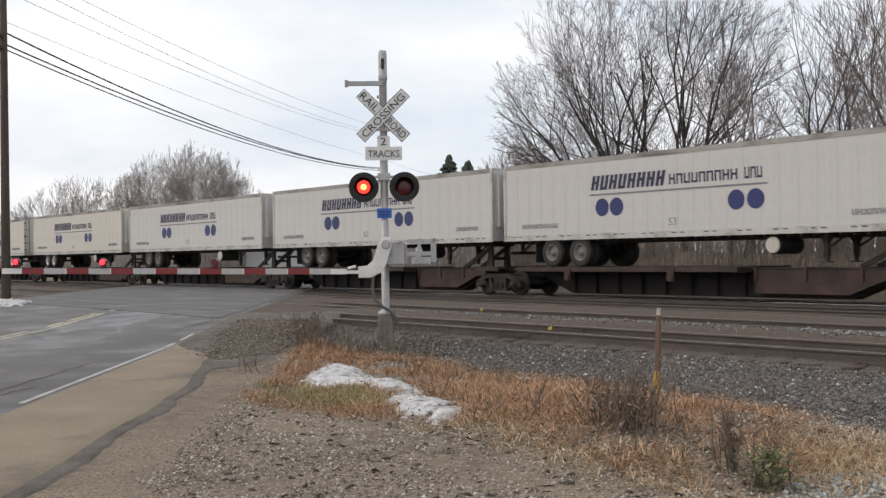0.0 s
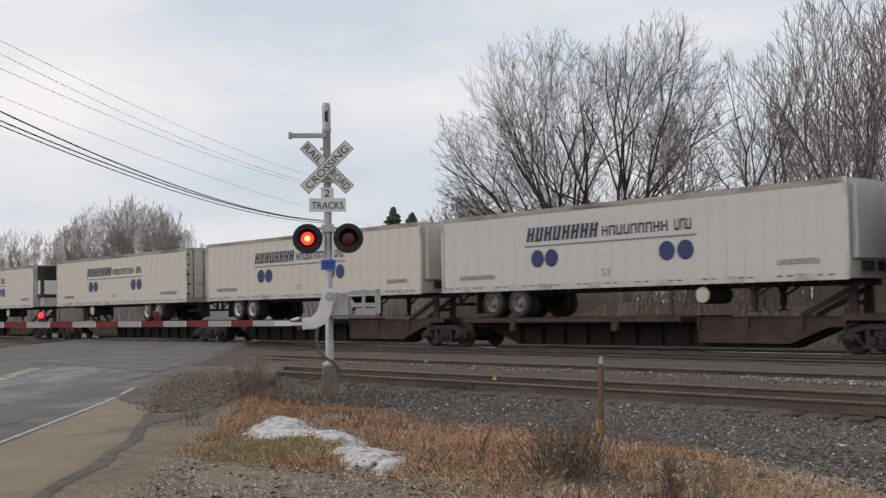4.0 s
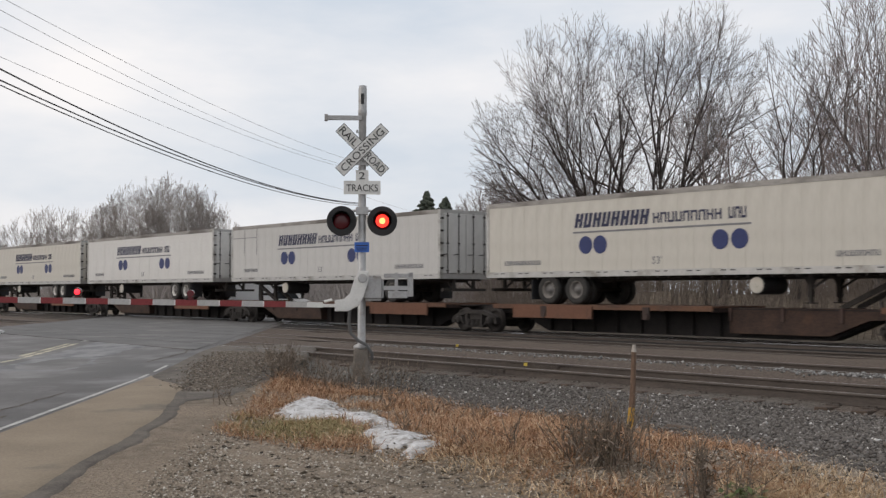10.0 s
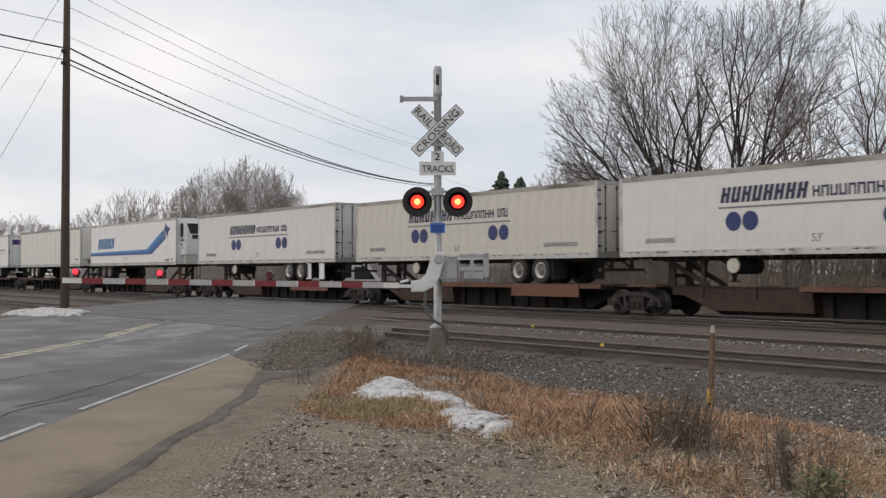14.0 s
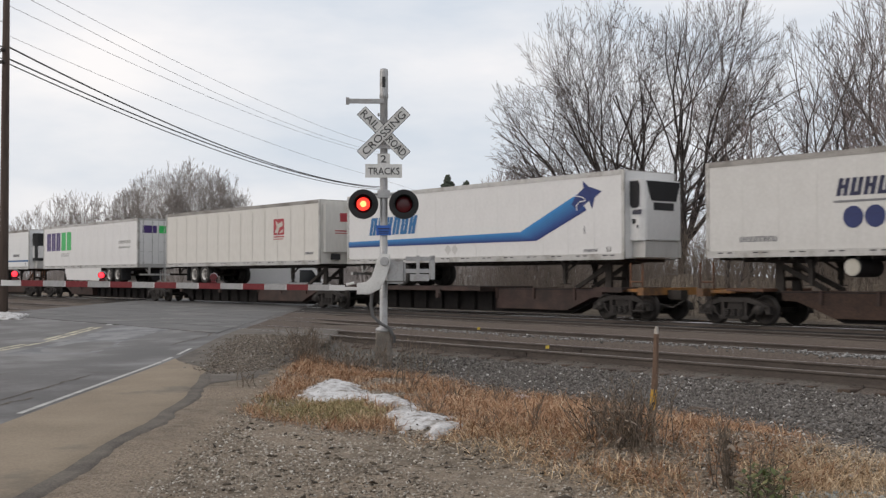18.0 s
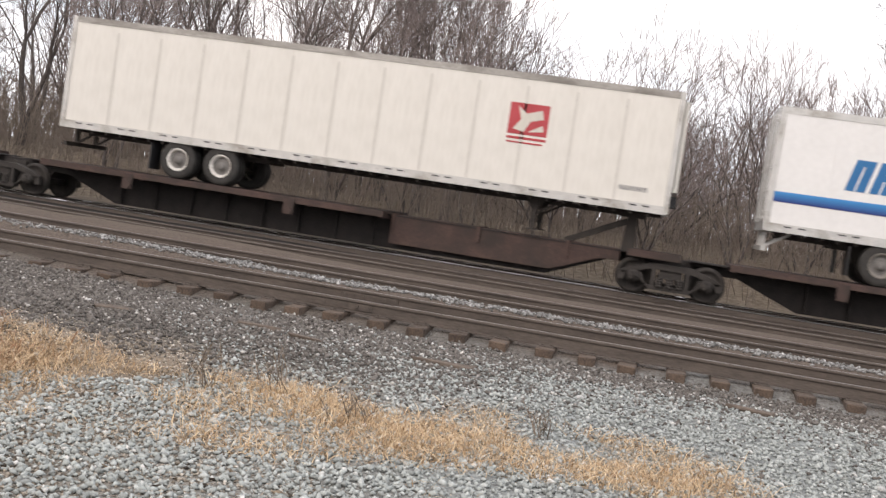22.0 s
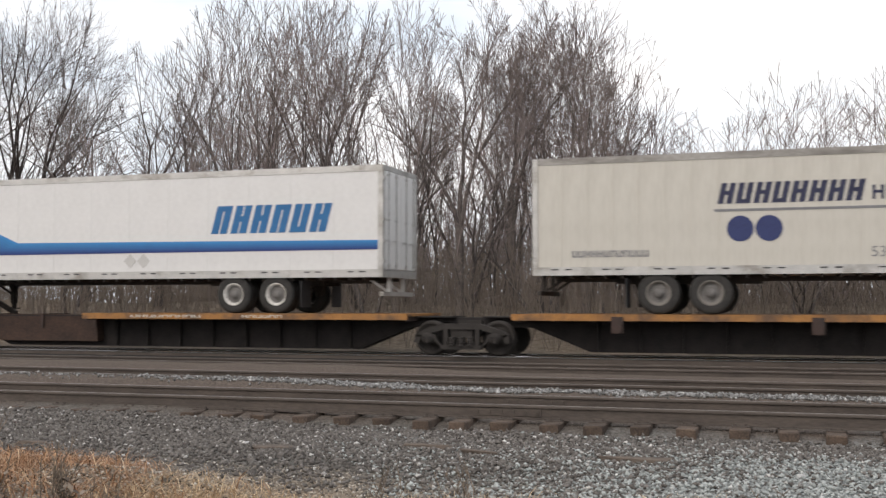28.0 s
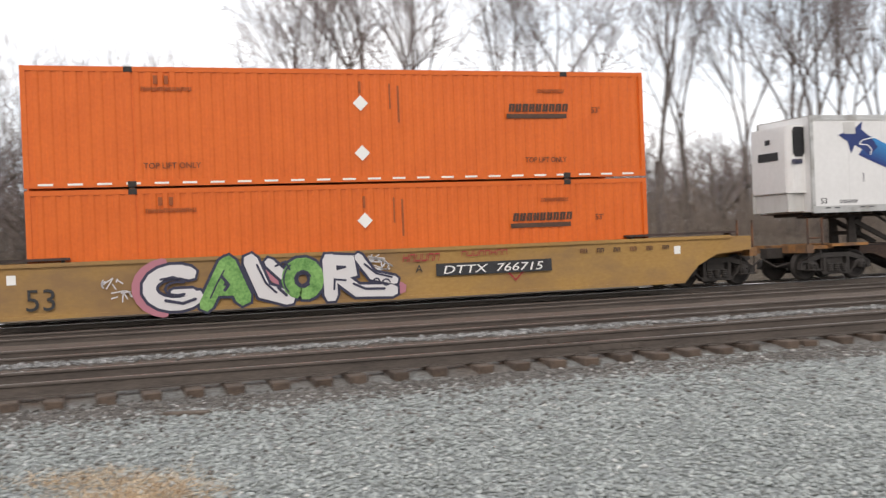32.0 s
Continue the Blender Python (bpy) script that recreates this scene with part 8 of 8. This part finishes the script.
def in_poly(poly, grow=0.25, thin=0.0):
    xs, ys = [p[0] for p in poly], [p[1] for p in poly]

    def pick(rng):
        x, y = rng.uniform(min(xs), max(xs)), rng.uniform(min(ys), max(ys))
        if not inside(x + rng.gauss(0, grow), y + rng.gauss(0, grow * 0.6), poly) or inside(x, y, SNOW) or not off_road(x, y, -1.7):
            return None
        if noise.noise(Vector((x * 0.9, y * 0.9, 5))) + rng.uniform(-0.4, 0.4) < thin:
            return None
        return x, y
    return pick


GREENPATCH = [(-13.2, 7.2), (-12.1, 8.4), (-9.6, 7.2), (-10.0, 6.7), (-11.1, 6.6)]


def orange_part(rng, pick=in_poly(MEADOW, 0.38, -0.04)):
    """The meadow without most of its green corner."""
    spot = pick(rng)
    return None if spot and inside(*spot, GREENPATCH) and rng.random() < 0.75 else spot


blades("dry_grass", "matted orange-brown dry grass on the verge", DRYGRASS, 70000, orange_part, (0.06, 0.25), 1.14, 0.0035, 11, 0.06)
blades("straw_grass", "sparse pale straw tufts on the gravel", STRAWMAT, 34000, in_poly(STRAW, 0.34, 0.12), (0.05, 0.20), 1.12, 0.0027, 12, 0.06)
blades("green_grass", "short dull green grass beside the snow", GREENGRASS, 6500, in_poly(GREENPATCH, 0.3, -0.1), (0.06, 0.17), 0.7, 0.003, 13, 0.06)
blades("edge_straw", "pale straw along the meadow's edge", STRAWMAT, 4500, in_poly([(-8.8, 7.4), (-8.0, 6.4), (-5.0, 6.2), (-4.6, 7.3), (-5.8, 7.4)], 0.3, 0.0), (0.05, 0.17), 1.1, 0.0032, 14, 0.05)


def stalk_plant(name, label, x, y, count, high, wide, seed, mat=STALK, leaf=None, leaves=0):
    """A bushy weed: thin forked stalks, with leaves low down where it has any."""
    rng = random.Random(seed)
    t = tagged(new(name), label, "weed", "verge weeds")
    t.matrix_basis = pose(x, y, ground_z(x, y))
    lb = Limbs()
    for _ in range(count):
        p = Vector((rng.gauss(0, wide * 0.22), rng.gauss(0, wide * 0.22), -0.03))
        h = high * rng.uniform(0.55, 1.0)
        q = p + Vector((rng.gauss(0, wide * 0.3), rng.gauss(0, wide * 0.3), h))
        m = p.lerp(q, 0.5) + Vector((rng.gauss(0, 0.03), rng.gauss(0, 0.03), 0))
        lb.tube([p, m, q], [0.006, 0.0045, 0.002], 3)
        for _ in range(9):
            b = m.lerp(q, rng.uniform(-0.4, 0.95))
            lb.tube([b, b + Vector((rng.gauss(0, 0.03), rng.gauss(0, 0.03), rng.uniform(0.02, 0.07)))], [0.0032, 0.002], 3)
    put("stalk", lb.mesh(name + "_stalks", mat), t)
    if leaves:
        v, f = [], []
        for _ in range(leaves):
            p = Vector((rng.gauss(0, wide * 0.28), rng.gauss(0, wide * 0.28), rng.uniform(0.02, high * 0.55)))
            a, e = rng.uniform(0, 6.283), rng.uniform(-0.5, 0.7)
            d = Vector((math.cos(a) * math.cos(e), math.sin(a) * math.cos(e), math.sin(e))) * rng.uniform(0.05, 0.11)
            w = d.cross(Vector((0, 0, 1))).normalized() * 0.018
            o = len(v)
            v += [p, p + d * 0.5 + w, p + d, p + d * 0.5 - w]
            f.append((o, o + 1, o + 2, o + 3))
        me = bpy.data.meshes.new(name + "_leaves")
        me.from_pydata([tuple(q) for q in v], [], f)
        me.materials.append(leaf or WEEDLEAF)
        put("foliage", me, t)
    return t


stalk_plant("weed_bush", "dark grey-brown dry bushy weed among dry grass", -6.25, 7.2, 62, 0.66, 0.6, 1, leaves=90, leaf=STALK)
stalk_plant("weed_bush", "dark grey-brown dry bushy weed among dry grass", -6.7, 7.4, 40, 0.5, 0.5, 2, leaves=50, leaf=STALK)
stalk_plant("tall_weed", "tall brown dry weed on the gravel edge", -5.15, 7.05, 16, 0.62, 0.22, 3, leaves=60, leaf=STALK)
stalk_plant("green_weed", "dull green leafy weed with brown stalks", -4.75, 6.95, 16, 0.50, 0.34, 4, leaves=170)
for i, (x, y) in enumerate(((-18.1, 11.1), (-18.6, 11.6), (-17.4, 11.3), (-19.6, 12.3), (-16.7, 11.7), (-15.8, 11.7), (-15.4, 12.1), (-16.2, 11.2), (-20.4, 12.6), (-17.9, 11.9))):
    stalk_plant("dry_weed", "brown dry weed stalks near the signal mast", x, y, 20, srng.uniform(0.45, 0.8), 0.7, 20 + i, leaves=50, leaf=STALK)
for i, (x, y, h) in enumerate(((-12.6, 9.7, 0.4), (-14.3, 8.0, 0.35), (-8.1, 7.1, 0.22), (-11.6, 9.6, 0.45), (-13.4, 10.1, 0.5), (-10.4, 9.4, 0.4), (-3.6, 8.6, 0.5), (-3.0, 9.0, 0.42), (-2.2, 8.3, 0.3), (-0.9, 9.2, 0.3), (-7.6, 7.4, 0.45), (-5.6, 7.6, 0.5), (-9.6, 7.6, 0.35))):
    stalk_plant("dry_weed", "thin dry weed stalks standing in straw", x, y, 7, h, 0.35, 40 + i)

# ---- old snow ----
SNOWMAT = mottled("dirty_old_snow", (0.42, 0.415, 0.41), (0.66, 0.655, 0.655), 0.7, scale=7, fine=40, bump=0.7, dist=0.03, stain=(0.17, 0.145, 0.12), stain_scale=7.5, stain_at=0.55)


def snow_patch(name, label, poly, high, step, seed):
    xs, ys = [p[0] for p in poly], [p[1] for p in poly]
    x0, y0 = min(xs) - 0.3, min(ys) - 0.3
    nx, ny = int((max(xs) - x0 + 0.3) / step), int((max(ys) - y0 + 0.3) / step)
    bm = bmesh.new()
    grid = {}
    for i in range(nx + 1):
        for j in range(ny + 1):
            x, y = x0 + i * step, y0 + j * step
            jx = x + 0.16 * noise.noise(Vector((x * 3, y * 3, seed))) + 0.13 * noise.noise(Vector((x * 9, y * 9, seed)))
            jy = y + 0.16 * noise.noise(Vector((x * 3, y * 3, seed + 7))) + 0.13 * noise.noise(Vector((x * 9, y * 9, seed + 7)))
            if inside(jx, jy, poly):
                d = min(((Vector((jx, jy)) - Vector(a)) - (Vector(b) - Vector(a)) * min(1, max(0, (Vector((jx, jy)) - Vector(a)).dot(Vector(b) - Vector(a)) / (Vector(b) - Vector(a)).length_squared))).length for a, b in zip(poly, poly[1:] + poly[:1]))
                h = high * smooth_step(0, 0.3, d) * (1 + 0.7 * noise.noise(Vector((x * 4, y * 4, 1)))) + 0.018
                if h < 0.03 and noise.noise(Vector((x * 6, y * 6, 3))) > 0.35:
                    continue
                grid[i, j] = bm.verts.new((x, y, ground_z(x, y) + h + min(0.03, 0.4 * step) * noise.noise(Vector((x * 0.8 / step, y * 0.8 / step, 5)))))
    for (i, j), v in list(grid.items()):
        q = [grid.get(k) for k in ((i, j), (i + 1, j), (i + 1, j + 1), (i, j + 1))]
        if all(q):
            bm.faces.new(q)
    rim = [e for e in bm.edges if len(e.link_faces) == 1]
    low = bmesh.ops.extrude_edge_only(bm, edges=rim)["geom"]
    for v in low:
        if isinstance(v, bmesh.types.BMVert):
            v.co.z -= 0.06
    bmesh.ops.recalc_face_normals(bm, faces=bm.faces)
    return tagged(part(name, bm, SNOWMAT, None, "", True), label, "snow", kind="stuff")


snow_patch("snow_patch", "melting dirty white snow patch on the grass", SNOW, 0.05, 0.045, 2)
snow_patch("snow_bank", "low dirty snow bank beside the utility pole", [(-38.2, 12.6), (-39.5, 11.4), (-43.5, 11.2), (-46, 12.2), (-45, 13.6), (-41, 13.8)], 0.09, 0.12, 5)
snow_chips = []
while len(snow_chips) < 80:
    x, y = srng.uniform(-15, -8), srng.uniform(6.6, 9.9)
    if inside(x, y, SNOW):
        snow_chips.append((x, y, ground_z(x, y) + 0.05 + 0.02 * srng.random()))
scatter("snow_debris", "dark leaf scraps and grit on old snow", CHIPS, snow_chips, (0.012, 0.04), 31, 0.3, 0.1)

# ---- leaning marker post ----
POSTWOOD = mottled("rusty_weathered_post", (0.09, 0.058, 0.042), (0.20, 0.13, 0.09), 0.85, scale=4, fine=40, bump=0.4, stretch=(1, 1, 0.3))
OCHRE = mottled("faded_ochre_paint", (0.42, 0.24, 0.04), (0.55, 0.33, 0.07), 0.7, scale=6, fine=40, bump=0.2, stain=(0.25, 0.15, 0.07), stain_scale=5, stain_at=0.58)
PALEPAINT = mottled("pale_peeling_paint", (0.32, 0.29, 0.26), (0.44, 0.41, 0.37), 0.7, scale=6, fine=40, bump=0.2)
mp = tagged(new("marker_post"), "leaning rusty marker post with ochre lower part", "post")
mp.matrix_basis = pose(-8.2, 9.7, ground_z(-8.2, 9.7), 0, 4.5, 20)


def post_piece(z0, z1, r0, r1, bend=0.0):
    bm = bmesh.new()
    rows = []
    for k in range(6):
        z = z0 + (z1 - z0) * k / 5
        r = r0 + (r1 - r0) * k / 5
        o = bend * math.sin(z * 4)
        rows.append([bm.verts.new((o + r * sx, r * sy, z)) for sx, sy in ((-1, -0.6), (-0.6, -1), (0.6, -1), (1, -0.6), (1, 0.6), (0.6, 1), (-0.6, 1), (-1, 0.6))])
    for a, b in zip(rows, rows[1:]):
        for i in range(8):
            bm.faces.new((a[i], a[(i + 1) % 8], b[(i + 1) % 8], b[i]))
    bm.faces.new(rows[-1])
    bm.faces.new(list(reversed(rows[0])))
    return bm


part("post_shaft", post_piece(0.36, 0.98, 0.030, 0.025, 0.012), POSTWOOD, mp)
part("post_base", post_piece(-0.15, 0.36, 0.034, 0.030, 0.012), OCHRE, mp, "ochre painted base")
part("post_cap", post_piece(0.98, 1.06, 0.025, 0.016, 0.012), PALEPAINT, mp, "pale painted tip")

# ---- yellow markers, stones, scraps ----
YELLOWMARK = mottled("bright_yellow_marker", (0.48, 0.34, 0.05), (0.62, 0.46, 0.09), 0.6, scale=8, fine=40, bump=0.1)
for x, y, z, h in ((-15.2, 14.86, 0.0, 0.10), (-21.8, 18.8, 0.0, 0.10)):
    mk = tagged(new("rail_marker"), "small bright yellow marker tag on the rail", "marker", "rail markers")
    mk.matrix_basis = pose(x, y, z, 0, 8, 45)
    bm = bmesh.new()
    box(bm, -0.006, 0.006, -0.012, 0.012, -0.03, h * 0.6)
    part("stem", bm, RUSTWEB, mk)
    bm = bmesh.new()
    slab(bm, [(-0.035, h * 0.45), (0.04, h * 0.5), (0.035, h + 0.02), (-0.03, h)], -0.02, -0.013)
    part("tag", bm, YELLOWMARK, mk)


def rock(name, label, x, y, s, mat, seed, sz=0.6):
    rng = random.Random(seed)
    bm = bmesh.new()
    bmesh.ops.create_icosphere(bm, subdivisions=2, radius=s / 2)
    for v in bm.verts:
        v.co *= 1 + 0.28 * noise.noise(v.co * (4 / s) + Vector((seed, 0, 0)))
        v.co.z *= sz
    ob = part(name, bm, mat)
    ob.matrix_basis = pose(x, y, ground_z(x, y) + s * sz * 0.3, 0, 0, rng.uniform(0, 360))
    return tagged(ob, label, "stone", "loose stones")


PINKSTONE = mottled("pinkish_white_stone", (0.36, 0.31, 0.29), (0.50, 0.45, 0.43), 0.8, scale=8, fine=50, bump=0.3)
rock("stone", "pinkish white flat stone among the ballast", -11.2, 10.5, 0.27, PINKSTONE, 1, 0.3)
rock("stone", "yellow paint-spattered stone on the gravel", -3.75, 5.95, 0.08, YELLOWMARK, 2)
for i, (x, y) in enumerate(((-4.9, 8.3), (-2.0, 8.7), (-3.3, 9.4), (-0.7, 11.6), (1.9, 9.6), (-6.6, 12.2), (-3.0, 13.4), (0.6, 13.2), (-7.7, 11.6))):
    rock("stone", "pale larger stone lying on ballast", x, y, srng.uniform(0.05, 0.09), PALESTONES, 10 + i)
for i in range(46):
    # paint spilled in a wandering line
    t = i / 45
    x, y = -4.45 + 0.62 * t + srng.gauss(0, 0.07), 6.75 - 0.95 * t + srng.gauss(0, 0.06)
    if i == 0:
        spill = bmesh.new()
    r = srng.uniform(0.012, 0.032)
    c = [spill.verts.new((x + r * math.cos(a * 1.047) * srng.uniform(0.6, 1.3), y + r * math.sin(a * 1.047) * srng.uniform(0.6, 1.3), ground_z(x, y) + 0.022)) for a in range(6)]
    spill.faces.new(c)
tagged(part("paint_spill", spill, YELLOWMARK), "spattered line of yellow paint on gravel", "paint", kind="stuff")
OLDWOOD = mottled("weathered_timber_scrap", (0.07, 0.055, 0.045), (0.17, 0.135, 0.11), 0.9, scale=4, fine=40, bump=0.5, stretch=(0.3, 1, 1))
for i, (x, y, ln, a) in enumerate(((-4.6, 12.6, 0.55, 12), (-3.9, 12.3, 0.4, -8), (-2.3, 12.3, 0.7, 4), (-8.9, 11.5, 0.35, 25), (1.1, 12.9, 0.5, -15), (-6.1, 11.9, 0.45, 30))):
    bm = bmesh.new()
    vs = box(bm, -ln / 2, ln / 2, -0.05, 0.05, -0.02, 0.035)
    for v in vs:
        v.co += Vector((srng.uniform(-0.06, 0.06), srng.uniform(-0.02, 0.02), srng.uniform(-0.01, 0.015)))
    bmesh.ops.bevel(bm, geom=bm.edges[:], offset=0.008, segments=1, affect="EDGES")
    ob = part("timber_scrap", bm, OLDWOOD)
    ob.matrix_basis = pose(x, y, ground_z(x, y) + 0.01, 2, 1, a)
    tagged(ob, "splintered weathered timber scrap on the ballast", "wood", "timber scraps")

# ---- parked white van past the crossing ----
VANPAINT = mottled("plain_white_van_paint", (0.74, 0.74, 0.74), (0.80, 0.80, 0.80), 0.35, scale=1, fine=9, bump=0.02)
DARKGLASS = plain("dark_vehicle_glass", (0.02, 0.022, 0.025), 0.08)
van = tagged(new("parked_van"), "white parked van beyond the crossing", "van")
van.matrix_basis = pose(-55.2, 33.2, -0.3, 0, 0, 59)


def van_body():
    bm = bmesh.new()
    prof = [(-2.6, 0.35), (-2.62, 1.0), (-2.55, 2.25), (-2.3, 2.4), (1.0, 2.4), (1.35, 2.3), (1.95, 1.45), (2.65, 1.15), (2.75, 0.6), (2.7, 0.35)]
    a = [bm.verts.new((x, -0.98, z)) for x, z in prof]
    b = [bm.verts.new((x, 0.98, z)) for x, z in prof]
    for i in range(len(prof)):
        j = (i + 1) % len(prof)
        bm.faces.new((a[i], a[j], b[j], b[i]))
    bm.faces.new(a)
    bm.faces.new(b)
    bmesh.ops.recalc_face_normals(bm, faces=bm.faces)
    bmesh.ops.bevel(bm, geom=bm.edges[:], offset=0.07, segments=2, affect="EDGES")
    return bm


part("van_body", van_body(), VANPAINT, van)
for y in (-0.99, 0.985):
    bm = bmesh.new()
    slab(bm, [(0.55, 1.4), (1.75, 1.4), (1.25, 2.1), (0.55, 2.1)], y - 0.002, y + 0.006)
    part("side_window", bm, DARKGLASS, van, "dark side window")
for x in (-1.75, 1.85):
    for y, turn in ((-0.9, 0), (0.9, math.pi)):
        w = put("wheel", cached("van_tyre", lambda b: lathe(b, [(0.2, -0.1), (0.3, -0.11), (0.34, -0.07), (0.34, 0.07), (0.3, 0.11), (0.2, 0.1)], seg=20, caps=False), RUBBER, True), van, shift(x, y, 0.34))
        put("hub", cached("van_hub", lambda b: lathe(b, [(0.2, -0.07), (0.1, -0.09), (0.0001, -0.1)], seg=16, caps=False), ALU, True), w, Matrix.Rotation(turn, 4, "Z"))

TRAIN_X = ((0, -149.914), (1, -141.835), (2, -133.517), (3, -124.978), (4, -116.235), (5, -107.304), (6, -98.199), (7, -88.935), (8, -79.522), (9, -69.972), (10, -60.296), (11, -50.502), (12, -40.598), (13, -30.591), (14, -20.487), (15, -10.288), (16, 0.0), (17, 10.376), (18, 20.84), (19, 31.39), (20, 42.029), (21, 52.759), (22, 63.583), (23, 74.506), (24, 85.533), (25, 96.673), (26, 107.932), (27, 119.321), (28, 130.848), (29, 142.527), (30, 154.369), (31, 166.388), (32, 178.599))


def motions():
    for thing in MOVERS:
        rest = thing.location.copy()
        walk(thing, [(t, pose(rest.x + x, rest.y, rest.z)) for t, x in TRAIN_X])

    # the wheels roll: one row for each short stretch of way
    turns = [(0.0, 0.0)]
    times, places = [t for t, x in TRAIN_X], [x - TRAIN_X[0][1] for t, x in TRAIN_X]
    step = 0
    while step < 32 * FPS:
        speed = float(np.interp((step + 1) / FPS, times, places) - np.interp(step / FPS, times, places))
        step = min(32 * FPS, step + (2 if 2 * speed / WHEEL_R < 1.35 else 1))
        turns.append((step / FPS, float(np.interp(step / FPS, times, places)) / WHEEL_R))
    for wheelset in WHEELSETS:
        at = wheelset.location.copy()
        walk(wheelset, [(t, pose(at.x, at.y, at.z, 0, math.degrees(a), 0)) for t, a in turns])

    # the flashers take turns; a dark lamp's glow is drawn back behind its lens
    for lamp, side, early in [(*p, 0.0) for p in LAMPS] + [(*p, 0.12) for p in ARM_LAMPS]:
        at = lamp.location.copy()
        back = at + Vector((0, 0.075, 0))
        lit = side < 0
        rows = [(0.0, pose(*(at if lit else back)))]
        for k in range(50):
            t = 0.22 - early + 0.654 * k
            if t > 31.9:
                break
            late = 0.09 if lit else 0.0
            rows.append((t - 0.06 + late, pose(*(at if lit else back))))
            lit = not lit
            rows.append((t + late, pose(*(at if lit else back))))
        rows.append((32.0, pose(*(at if lit else back))))
        walk(lamp, rows)


motions()
